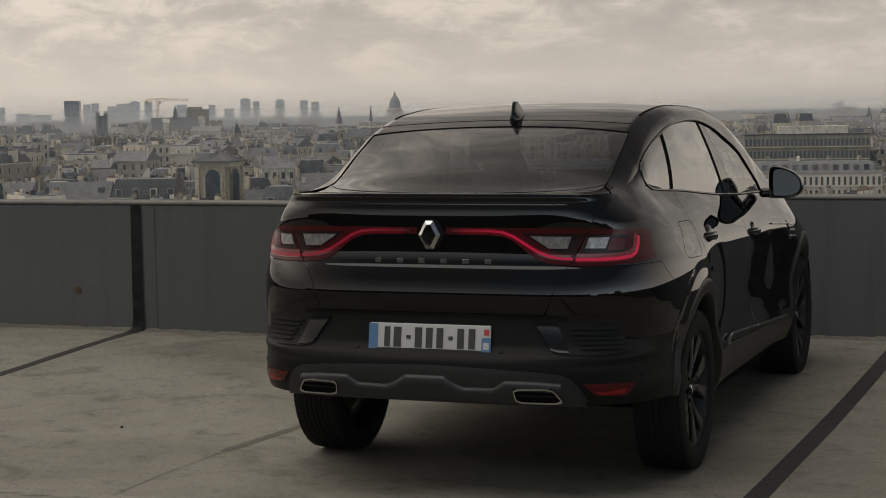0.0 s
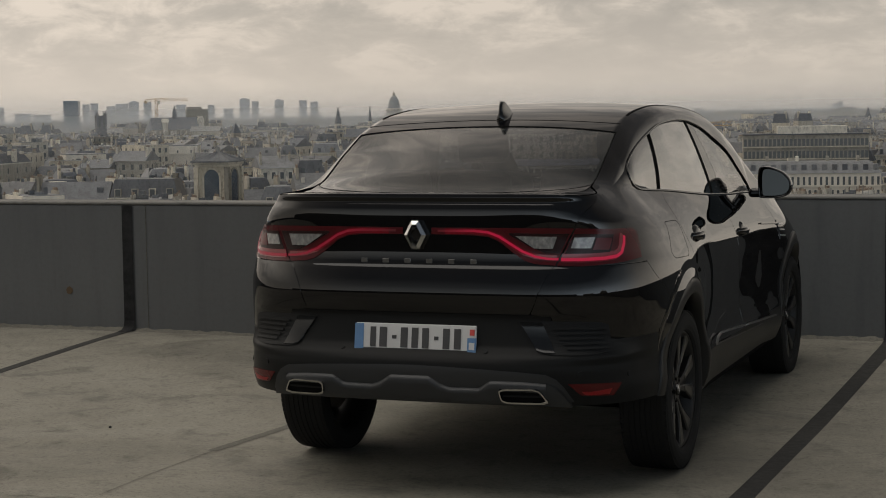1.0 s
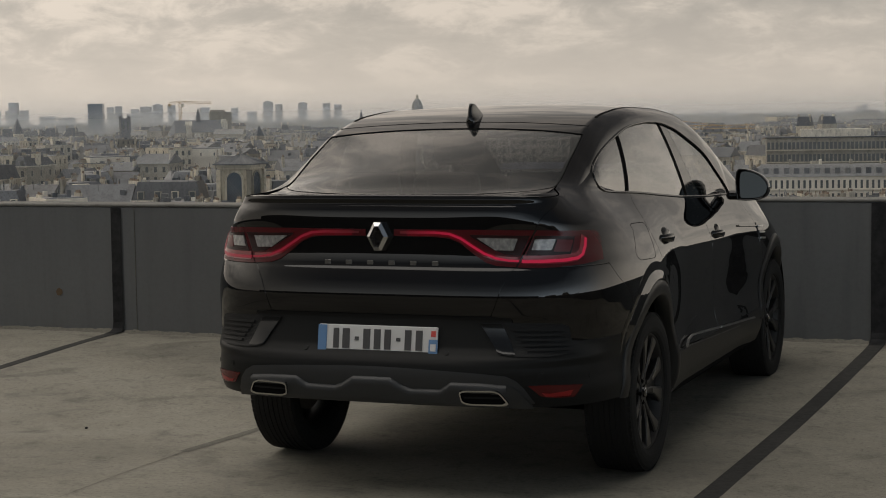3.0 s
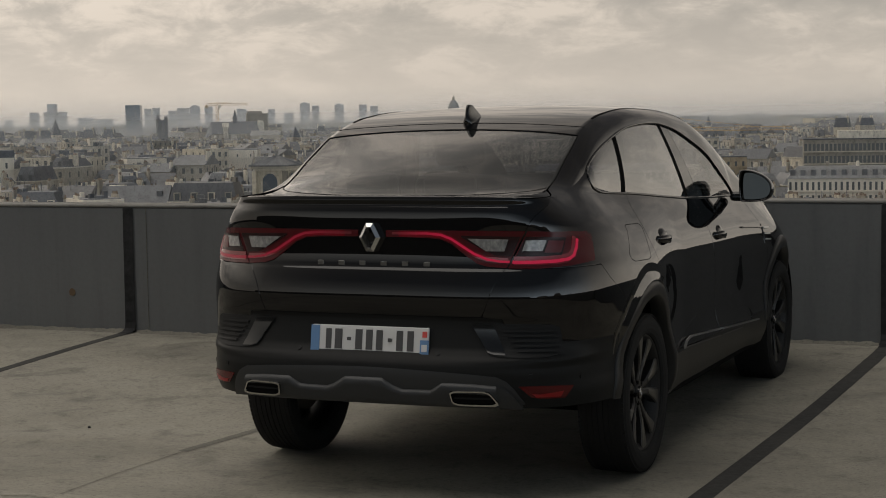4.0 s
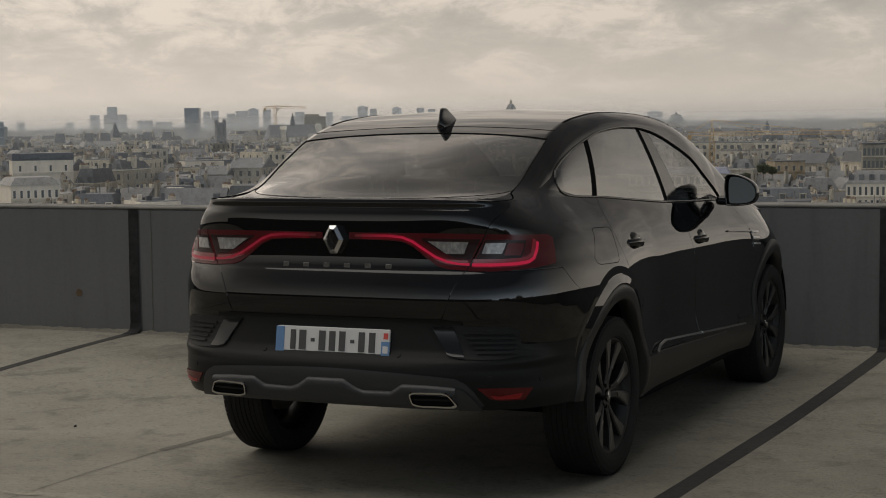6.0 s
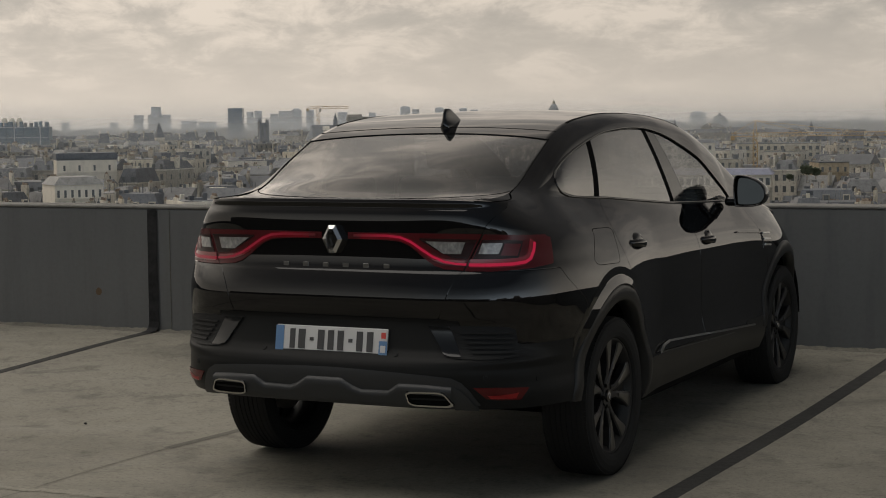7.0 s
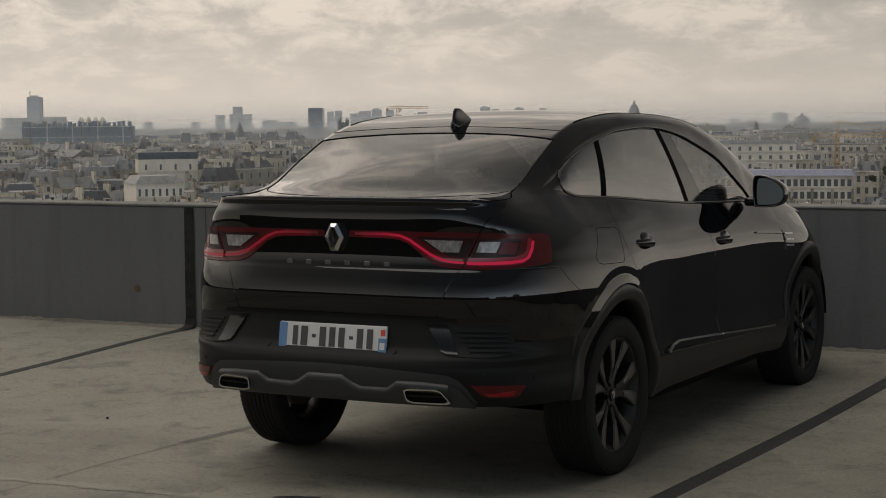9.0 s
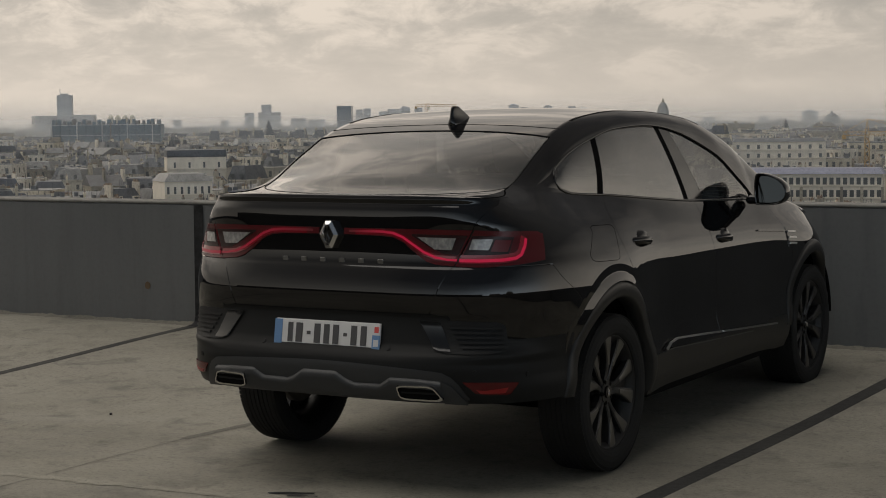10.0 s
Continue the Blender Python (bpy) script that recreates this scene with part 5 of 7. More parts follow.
def make_wheel():
    w = empty("wheel")
    prof = [(0.246, 0.072), (0.250, 0.094), (0.258, 0.103), (0.276, 0.1085), (0.300, 0.1095), (0.324, 0.104), (0.337, 0.092), (0.342, 0.080)]
    for k in range(-3, 4):
        xc = -k * 0.0235
        prof += [(TR - 0.001 * abs(k), xc + 0.009), (TR - 0.001 * abs(k), xc - 0.009)] + ([(TR - 0.005, xc - 0.0095), (TR - 0.005, xc - 0.0140)] if k < 3 else [])
    prof += [(r, -x) for r, x in reversed(prof[:8])]
    V, F = lathe(prof, 96)
    put("tyre", mesh_of("tyre", V, F, M_rubber, False), w, "worn black rubber tyre")
    bm = bmesh.new()
    for i in range(96):      # shoulder blocks of the tread
        a = 2 * math.pi * (i + 0.5) / 96
        for sx in (0.088, -0.088):
            m = Matrix.Rotation(a, 4, "X") @ Matrix.Translation((sx, 0, 0.3372))
            r = bmesh.ops.create_cube(bm, size=1.0, matrix=m @ Matrix.Diagonal((0.022, 0.018, 0.005, 1)))
    part("tread", bm, M_rubber, w, kind="stuff")
    V, F = lathe([(0.2465, -0.075), (0.218, -0.06), (0.213, 0.02), (0.221, 0.065), (0.240, 0.080), (0.247, 0.090), (0.2505, 0.086)], 72)
    put("rim", mesh_of("rim", V, F, M_barrel, True), w, "dark alloy rim barrel")
    bm = bmesh.new()
    tube(bm, (-0.03, 0, 0), (0.01, 0, 0), 0.155, None, 40)
    part("brake_disc", bm, M_disc, w, "grey steel brake disc")
    bm = bmesh.new()
    tube(bm, (0.0, 0, 0), (0.066, 0, 0), 0.062, 0.050, 30)
    part("hub", bm, M_alloy, w)
    bm = bmesh.new()
    tube(bm, (0.060, 0, 0), (0.074, 0, 0), 0.030, 0.026, 24)
    part("hub_cap", bm, M_glossblack, w, "black hub cap")
    bm = ring_solid([(x * 0.28, z * 0.28) for x, z in hexo], [(x * 0.28, z * 0.28) for x, z in hexi], 0, 0.003, 0)
    bm.transform(Matrix.Translation((0.0742, 0, 0)) @ Matrix.Rotation(radians(-90), 4, "Z"))
    part("hub_badge", bm, M_chrome, w)
    for k in range(5):
        rot = Matrix.Rotation(2 * math.pi * k / 5, 4, "X")
        # recessed web between the two arms of a fork
        put("spoke_web", turned_bars([[(0.040, 0.0, 0.020, 0.044), (0.110, 0.0, 0.022, 0.050), (0.170, 0.0, 0.040, 0.052), (0.224, 0.0, 0.062, 0.058)]], 0.020, rot, M_alloy), w, "dark recessed spoke web")
        for s in (-1, 1):
            # an arm that leaves the hub beside its twin, bends out and ends broad at the rim
            put("spoke", turned_bars([[(0.034, 0.013 * s, 0.013, 0.060), (0.080, 0.016 * s, 0.0115, 0.067), (0.125, 0.027 * s, 0.0165, 0.073), (0.165, 0.045 * s, 0.0240, 0.078), (0.195, 0.061 * s, 0.0330, 0.081), (0.226, 0.073 * s, 0.0400, 0.082)]], 0.034, rot, M_alloy), w, "dark alloy forked spoke arm")
            put("spoke_face", turned_bars([[(0.110, 0.023 * s, 0.0090, 0.0740), (0.130, 0.030 * s, 0.0110, 0.0755), (0.165, 0.046 * s, 0.0170, 0.0795), (0.195, 0.062 * s, 0.0250, 0.0825), (0.222, 0.073 * s, 0.0310, 0.0835)]], 0.003, rot, M_alloycut), w, "machined grey spoke face")
        bm = bmesh.new()
        a = 2 * math.pi * (k + 0.5) / 5
        tube(bm, (0.03, 0.047 * math.sin(a), 0.047 * math.cos(a)), (0.068, 0.047 * math.sin(a), 0.047 * math.cos(a)), 0.011, 0.009, 8)
        part("wheel_nut", bm, M_dark, w)
    return w


wheel = make_wheel()
wheel.parent = car
wheel.matrix_basis = pose(0.782, 0.0, TR, -13)
for x, y, a in ((0.782, 2.72, 52), (-0.782, 0.0, 15), (-0.782, 2.72, 50)):
    wc = copy_thing(wheel, pose(x, y, TR, a, 0, 0 if x > 0 else 180))
    wc.parent = car

# door handles
def handle(parent, y, z, sgn):
    c, n = skin(p_of_y(y, z), z)
    x = c.x
    bm = bmesh.new()
    bmesh.ops.create_uvsphere(bm, u_segments=20, v_segments=12, radius=1.0)
    bm.transform(Matrix.Translation((sgn * (x - 0.020), y + 0.012, z)) @ Matrix.Diagonal((0.026, 0.085, 0.050, 1)))
    cup = part("handle_cup", bm, M_glossblack, parent, "recessed black handle cup", True)
    V, F = [], []
    N = 14
    for i in range(N + 1):
        t = i / N
        yy = y - 0.115 + 0.215 * t
        bow = math.sin(math.pi * min(1, max(0, (t * 1.06 - 0.03)))) ** 0.45
        h = 0.019 * (0.72 + 0.28 * math.sin(math.pi * t))
        xo = x - 0.006 + 0.034 * bow
        zc = z + 0.004 - 0.010 * (t - 0.5)
        for dx_, dz_ in ((-0.012, -0.7), (-0.004, -1), (0, -0.5), (0.002, 0.1), (-0.002, 0.8), (-0.010, 1.0), (-0.014, 0.2)):
            V.append((sgn * (xo + dx_), yy, zc + h * dz_))
    for i in range(N):
        for k in range(7):
            F.append((i * 7 + k, i * 7 + (k + 1) % 7, (i + 1) * 7 + (k + 1) % 7, (i + 1) * 7 + k))
    F += [tuple(range(7)), tuple(range(N * 7, N * 7 + 7))]
    me = mesh_of("door_handle", V, F, M_paint, True)
    b2 = bmesh.new()
    b2.from_mesh(me)
    bmesh.ops.recalc_face_normals(b2, faces=b2.faces)
    b2.to_mesh(me)
    b2.free()
    put("door_handle", me, parent, "gloss black pull handle")


handle(rear_door, 0.375, 0.976, 1)
handle(rear_door_l, 0.375, 0.976, -1)
handle(front_door, 1.420, 0.922, 1)
handle(front_door_l, 1.420, 0.922, -1)


def flank(path, half, off, ridge=0.003):
    """A strip along the flank: (y, z) points."""
    pts = []
    for (y0, z0), (y1, z1) in zip(path, path[1:]):
        for i in range(8):
            t = i / 8
            pts.append((y0 + (y1 - y0) * t, z0 + (z1 - z0) * t))
    pts.append(path[-1])
    rows = [[], [], []]
    for i, (y, z) in enumerate(pts):
        (ya, za), (yb, zb) = pts[max(0, i - 1)], pts[min(len(pts) - 1, i + 1)]
        d = Vector((yb - ya, zb - za)).normalized()
        for r, s in zip(rows, (-1, 0, 1)):
            yy, zz = y - d.y * half * s, z + d.x * half * s
            r.append(skin(p_of_y(yy, zz), zz, off + (ridge if s == 0 else 0)))
    return rows


pair("sill_trim", flank([(0.540, 0.466), (0.600, 0.488), (0.690, 0.499), (1.235, 0.470)], 0.0045, 0.019), M_silver, rear_door, rear_door_l, "thin bright trim strip", 0.008)
pair("sill_trim", flank([(1.262, 0.468), (2.06, 0.426)], 0.004, 0.019), M_silver, front_door, front_door_l, "thin bright trim strip", 0.008)
pair("sill_edge", flank([(0.548, 0.462), (0.640, 0.462), (1.235, 0.440)], 0.0022, 0.017), M_namebar, rear_door, rear_door_l, "dull lower edge of the trim", 0.006)
pair("sill_edge", flank([(1.262, 0.439), (1.70, 0.424)], 0.0020, 0.017), M_namebar, front_door, front_door_l, "dull lower edge of the trim", 0.006)
trim_z = spl([(0.54, 0.466), (0.60, 0.488), (0.69, 0.499), (1.25, 0.470), (2.06, 0.426)])
bulge_h = spl([(0.55, 0.004), (0.66, 0.022), (0.80, 0.060), (0.95, 0.078), (1.25, 0.080), (1.70, 0.078), (1.94, 0.060), (2.03, 0.012)])


def lower_bulge(y0, y1):
    """The swelling of the door above its trim strip, leaning up towards the light."""
    rows = []
    for j in range(9):
        v = j / 8
        row = []
        for i in range(31):
            y = y0 + (y1 - y0) * i / 30
            z = float(trim_z(y)) + 0.004 + float(bulge_h(y)) * v
            row.append(skin(p_of_y(y, z), z, 0.0005 + 0.075 * float(bulge_h(y)) * (1 - v)))
        rows.append(row)
    return flat_normals(rows)


pair("door_moulding", lower_bulge(0.56, 1.243), M_paint, rear_door, rear_door_l, "gloss black door swelling", 0.006)
pair("door_moulding", lower_bulge(1.254, 2.02), M_paint, front_door, front_door_l, "gloss black door swelling", 0.006)
pair("wing_trim", flank([(1.90, 0.930), (2.30, 0.904)], 0.0035, 0.007), M_glossblack, front_door, front_door_l, "", 0.004)
for k in range(3):
    dz = -0.031 * k
    pair("wing_vent", flank([(2.328, 0.898 + dz), (2.448 - 0.012 * k, 0.891 + dz)], 0.0045, 0.008), M_silver, car, None, "silver wing vent blade", 0.006)
pair("wing_vent_back", flank([(2.318, 0.868), (2.455, 0.860)], 0.052, 0.003), M_glossblack, car, None, "", 0.006)

# fuel flap: a rounded outline drawn by its gap
ff = [(-0.117, 1.066), (-0.09, 1.072), (0.085, 1.066), (0.108, 1.060), (0.113, 1.048), (0.055, 0.950), (0.04, 0.928), (0.012, 0.920), (-0.20, 0.928), (-0.235, 0.938), (-0.243, 0.958), (-0.125, 1.048), (-0.117, 1.066)]
s = Sheet().add(flank(ff, 0.0012, 0.0003, 0.0003))
put("fuel_flap_gap", s.rim(0.003).mesh("fuel_flap_gap", M_seam), car, "dark gap round the fuel flap")

# window surround: one slim moulding round all the side glass
def sweep(name, pts, r, mat, parent, label="", seg=8, flat=1.0):
    V, F = [], []
    for i, p in enumerate(pts):
        d_ = (pts[min(len(pts) - 1, i + 1)] - pts[max(0, i - 1)]).normalized()
        u = Vector((1, 0, 0)) - d_ * d_.x
        u.normalize()
        w = d_.cross(u)
        for k in range(seg):
            a = 2 * math.pi * k / seg
            V.append(p + u * (r * flat * math.cos(a)) + w * (r * math.sin(a)))
    for i in range(len(pts) - 1):
        for k in range(seg):
            F.append((i * seg + k, i * seg + (k + 1) % seg, (i + 1) * seg + (k + 1) % seg, (i + 1) * seg + k))
    F += [tuple(range(seg)), tuple(range((len(pts) - 1) * seg, len(pts) * seg))]
    me = mesh_of(name, V, F, mat, True)
    b_ = bmesh.new()
    b_.from_mesh(me)
    bmesh.ops.recalc_face_normals(b_, faces=b_.faces)
    b_.to_mesh(me)
    b_.free()
    return put(name, me, parent, label)


loop = [side_glass(float(y), 0.0, 0.001) for y in np.linspace(2.04, 0.0, 60)] + [side_glass(float(y), 0.0, 0.001) for y in np.linspace(-0.02, -0.148, 12)]
loop += [side_glass(-0.166, 0.16, 0.001), side_glass(-0.174, 0.38, 0.001), side_glass(-0.174, 0.62, 0.001), side_glass(-0.166, 0.84, 0.001)]
loop += [side_glass(float(y), 1.0, 0.001) for y in np.linspace(-0.148, -0.02, 12)] + [side_glass(float(y), 1.0, 0.001) for y in np.linspace(0.0, 2.06, 70)]
for _ in range(2):
    loop = [loop[0]] + [(a + b * 2 + c) / 4 for a, b, c in zip(loop, loop[1:], loop[2:])] + [loop[-1]]
for sgn in (1, -1):
    sweep("window_trim", [Vector((v.x * sgn, v.y, v.z)) for v in loop], 0.0065, M_glossblack, car, "slim gloss black window surround", 8, 0.6)

# door mirrors
def door_mirror(sgn):
    out = [(x - 0.013, z) for x, z in ((0.866, 1.068), (0.874, 1.066), (0.935, 1.064), (1.000, 1.072), (1.030, 1.098), (1.037, 1.136), (1.024, 1.172), (0.985, 1.207), (0.930, 1.229), (0.885, 1.234), (0.862, 1.226), (0.858, 1.15))]
    cx, cz = 0.931, 1.148
    for _ in range(3):           # round the outline off
        out = [q for (x0, z0), (x1, z1) in zip(out, out[1:] + out[:1]) for q in ((x0 * 0.75 + x1 * 0.25, z0 * 0.75 + z1 * 0.25), (x0 * 0.25 + x1 * 0.75, z0 * 0.25 + z1 * 0.75))]
    V, F = [], []
    n = len(out)
    rings = [(1.930, 0.80), (1.866, 0.90), (1.858, 0.97), (1.868, 1.0), (1.915, 1.0), (1.960, 0.90), (1.990, 0.66), (2.000, 0.3)]
    for y, k in rings:
        V += [(sgn * (cx + (x - cx) * k), y, cz + (z - cz) * k) for x, z in out]
    for r in range(len(rings) - 1):
        for i in range(n):
            j = (i + 1) % n
            f = (r * n + i, r * n + j, (r + 1) * n + j, (r + 1) * n + i)
            F.append(f)
    F += [tuple(range((len(rings) - 1) * n, len(rings) * n)), tuple(range(n))[::-1]]
    me = mesh_of("door_mirror", V, F, M_glossblack, True)
    b2 = bmesh.new()
    b2.from_mesh(me)
    bmesh.ops.recalc_face_normals(b2, faces=b2.faces)
    b2.to_mesh(me)
    b2.free()
    dm = put("door_mirror", me, car, "gloss black door mirror")
    V = [(sgn * (cx + 0.006 + (x - cx) * 0.80), 1.872 + 0.09 * (x - cx) + 0.07 * (z - cz), cz + (z - cz) * 0.83) for x, z in out]
    put("mirror_glass", mesh_of("mirror_glass", V, [tuple(range(n)) if sgn > 0 else tuple(range(n))[::-1]], M_mirror), dm, "silvered mirror glass")
    bm = slab(0.790, 0.89, 1.880, 1.970, 1.068, 1.116, 0.020, 3) if sgn > 0 else slab(-0.89, -0.790, 1.880, 1.970, 1.068, 1.116, 0.020, 3)
    part("mirror_arm", bm, M_glossblack, dm)
    return dm


door_mirror(1)
door_mirror(-1)

# roof antenna: a fin of stacked sections
V, F = [], []
secs = [(1.470, 0.112, 0.330, 0.034), (1.508, 0.108, 0.322, 0.033), (1.520, 0.106, 0.312, 0.027), (1.534, 0.108, 0.296, 0.017), (1.552, 0.112, 0.262, 0.014), (1.570, 0.116, 0.222, 0.012), (1.584, 0.121, 0.192, 0.010), (1.590, 0.126, 0.178, 0.006)]
NS = 20
for z, y0, y1, wd in secs:
    for k in range(NS):
        a = 2 * math.pi * k / NS
        u = (1 - math.cos(a)) / 2
        V.append((0.020 + wd * math.copysign(abs(math.sin(a)) ** 0.6, math.sin(a)) * (1 - 0.45 * u), y0 + (y1 - y0) * u, z))
for r in range(len(secs) - 1):
    for k in range(NS):
        F.append((r * NS + k, r * NS + (k + 1) % NS, (r + 1) * NS + (k + 1) % NS, (r + 1) * NS + k))
F += [tuple(range(NS))[::-1], tuple(range((len(secs) - 1) * NS, len(secs) * NS))]
me = mesh_of("roof_antenna", V, F, M_glossblack, True)
b2 = bmesh.new()
b2.from_mesh(me)
bmesh.ops.recalc_face_normals(b2, faces=b2.faces)
b2.to_mesh(me)
b2.free()
put("roof_antenna", me, car, "gloss black shark fin roof antenna")

# roof groove strips
pair("roof_groove", [[upper_n(float(y), q, 0.0015) for y in np.linspace(0.20, 1.66, 50)] for q in (0.992, 1.02)], M_seam, car, None, "dark roof groove strip", 0.003)

# cabin: seats, head restraints, wheel, dashboard
def seat(x, y):
    s_ = part("seat", slab(x - 0.25, x + 0.25, y, y + 0.50, 0.55, 0.70, 0.05, 3), M_interior, car, "dark cloth seat")
    bm = slab(-0.25, 0.25, -0.06, 0.06, 0.0, 0.60, 0.05, 3)
    part("backrest", bm, M_interior, s_, m=pose(x, y + 0.02, 0.66, 14))
    part("head_restraint", slab(-0.13, 0.13, -0.05, 0.05, 0.64, 0.80, 0.04, 3), M_interior, s_, m=pose(x, y + 0.0, 0.66, 10))


for x in (-0.36, 0.36):
    seat(x, 1.08)
part("rear_bench", slab(-0.62, 0.62, 0.12, 0.66, 0.55, 0.72, 0.05, 3), M_interior, car, "dark cloth rear bench")
part("rear_backrest", slab(-0.62, 0.62, -0.07, 0.07, 0, 0.56, 0.05, 3), M_interior, car, m=pose(0, 0.12, 0.62, 18))
for x in (-0.38, 0.0, 0.38):
    part("head_restraint", slab(x - 0.12, x + 0.12, -0.04, 0.05, 0, 0.13, 0.035, 3), M_interior, car, m=pose(0, -0.03, 1.16, 14))
part("dashboard", slab(-0.66, 0.66, 1.95, 2.5, 0.75, 1.06, 0.06, 3), M_interior, car)
bm = bmesh.new()
V, F = [], []
for i in range(28):
    a = 2 * math.pi * i / 28
    for j in range(8):
        b = 2 * math.pi * j / 8
        r = 0.185 + 0.016 * math.cos(b)
        V.append((r * math.cos(a), 0.016 * math.sin(b), r * math.sin(a)))
for i in range(28):
    for j in range(8):
        F.append((i * 8 + j, ((i + 1) % 28) * 8 + j, ((i + 1) % 28) * 8 + (j + 1) % 8, i * 8 + (j + 1) % 8))
put("steering_wheel", mesh_of("steering_wheel", V, F, M_interior, True), car, "dark steering wheel", m=pose(-0.36, 1.80, 1.02, -22))


# ---- the city ----
EYE = Vector((3.2, -7.0, 1.54))
STREET = -38.0
rc = random.Random(11)


def city_mat(name, cols, rough=0.85, scale=0.35, streak=0.25, metal=0.0, grain=0.85):
    """A surface whose tone differs from building to building and is weathered at two scales."""
    m = Mat(name, cols[0], rough, metal)
    oi = m.n.new("ShaderNodeObjectInfo").outputs["Random"]
    gi = m.n.new("ShaderNodeNewGeometry").outputs["Random Per Island"]
    ad = m.n.new("ShaderNodeMath")
    ad.operation = "ADD"
    m.l.new(oi, ad.inputs[0])
    m.l.new(gi, ad.inputs[1])
    fr = m.n.new("ShaderNodeMath")
    fr.operation = "FRACT"
    m.l.new(ad.outputs[0], fr.inputs[0])
    col = m.ramp(fr.outputs[0], [(i / max(1, len(cols) - 1), c) for i, c in enumerate(cols)])
    w = m.ramp(m.noise(scale, 6, 0.65, (1, 1, 0.35)), [(0.3, 1 - streak), (0.55, 1.0), (0.75, 1 + streak * 0.5)])
    col = m.mix(0.9, col, w, "MULTIPLY")
    g = m.ramp(m.noise(scale * 4.5, 5, 0.7, (1, 1, 0.6)), [(0.36, 0.55), (0.47, 0.95), (0.58, 1.0), (0.70, 1.22)])
    m.set("Base Color", m.mix(grain, col, g, "MULTIPLY"))
    return m.m


M_stone = city_mat("limestone_facades", [(0.496, 0.443, 0.348), (0.649, 0.590, 0.478), (0.319, 0.291, 0.242), (0.743, 0.690, 0.590), (0.531, 0.490, 0.407), (0.248, 0.230, 0.195), (0.437, 0.401, 0.336), (0.684, 0.637, 0.549)])
M_white = city_mat("white_render", [(0.660, 0.605, 0.512), (0.737, 0.682, 0.589)], 0.85, 0.5, 0.16, 0.0, 0.18)
M_zinc = city_mat("zinc_roofs", [(0.130, 0.137, 0.146), (0.208, 0.212, 0.218), (0.072, 0.078, 0.088), (0.156, 0.160, 0.166), (0.260, 0.257, 0.247), (0.111, 0.114, 0.120)], 0.6, 0.6, 0.35)
M_slate = city_mat("slate_roofs", [(0.098, 0.107, 0.122), (0.143, 0.151, 0.163)], 0.6, 0.6)
M_pots = city_mat("chimney_brick", [(0.24, 0.17, 0.125), (0.34, 0.28, 0.22), (0.18, 0.13, 0.10)], 0.9, 1.0)
M_pane = Mat("dark_city_windows", (0.10, 0.107, 0.108), 0.25).m
M_ochre = city_mat("ochre_render", [(0.45, 0.37, 0.26), (0.42, 0.34, 0.24)], 0.9, 0.5)
M_towers = city_mat("tower_concrete", [(0.55, 0.56, 0.57), (0.62, 0.62, 0.61), (0.49, 0.51, 0.53)], 0.7, 0.08, 0.12, 0.0, 0.30)
M_towerglass = Mat("tower_glass", (0.09, 0.12, 0.15), 0.22).m
M_bluezinc = city_mat("blue_zinc_roof", [(0.20, 0.21, 0.28), (0.22, 0.23, 0.30)], 0.45, 0.5, 0.2)
M_bluepipe = city_mat("blue_steelwork", [(0.15, 0.21, 0.26), (0.20, 0.26, 0.30), (0.24, 0.22, 0.21)], 0.6, 0.4)
M_cranepaint = Mat("crane_yellow_paint", (0.38, 0.24, 0.09), 0.5).m
M_copper = city_mat("dome_lead", [(0.20, 0.22, 0.23), (0.25, 0.26, 0.26)], 0.6, 0.2)
M_street = concrete("street_asphalt", (0.055, 0.055, 0.056), (0.04, 0.04, 0.04), 0.1)
M_foliage = city_mat("terrace_shrubs", [(0.075, 0.092, 0.052), (0.10, 0.112, 0.068)], 0.9, 2.0)


def pol(az, d):
    """The place at an azimuth (degrees clockwise from +y) and distance from the deck."""
    a = radians(az)
    return EYE.x + d * math.sin(a), EYE.y + d * math.cos(a)


class Bag:
    """Vertices and faces gathered quickly."""

    def __init__(self):
        self.V, self.F = [], []

    def poly(self, pts, faces):
        o = len(self.V)
        self.V += pts
        self.F += [tuple(o + i for i in f) for f in faces]

    def block(self, m, x0, x1, y0, y1, z0, z1, inset=0.0, top=True):
        """A block in the frame m (cos, sin, cx, cy); inset draws its top in, as on a mansard."""
        c, s, cx, cy = m
        P = []
        for z, k in ((z0, 0.0), (z1, inset)):
            for x, y in ((x0 + k, y0 + k), (x1 - k, y0 + k), (x1 - k, y1 - k), (x0 + k, y1 - k)):
                P.append((cx + c * x - s * y, cy + s * x + c * y, z))
        self.poly(P, [(0, 1, 5, 4), (1, 2, 6, 5), (2, 3, 7, 6), (3, 0, 4, 7)] + ([(4, 5, 6, 7)] if top else []))

    def gable(self, m, x0, x1, y0, y1, z0, z1):
        c, s, cx, cy = m
        ym = (y0 + y1) / 2
        P = [(cx + c * x - s * y, cy + s * x + c * y, z) for x, y, z in ((x0, y0, z0), (x1, y0, z0), (x1, y1, z0), (x0, y1, z0), (x0, ym, z1), (x1, ym, z1))]
        self.poly(P, [(0, 1, 5, 4), (2, 3, 4, 5), (1, 2, 5), (3, 0, 4)])

    def mesh(self, name, material):
        return mesh_of(name, self.V, self.F, material)


def frame_at(az, d, turn=0.0):
    """The frame of a building whose front (-y side) looks at the deck, turned by some degrees."""
    x, y = pol(az, d)
    a = radians(-az + turn)
    return math.cos(a), math.sin(a), x, y


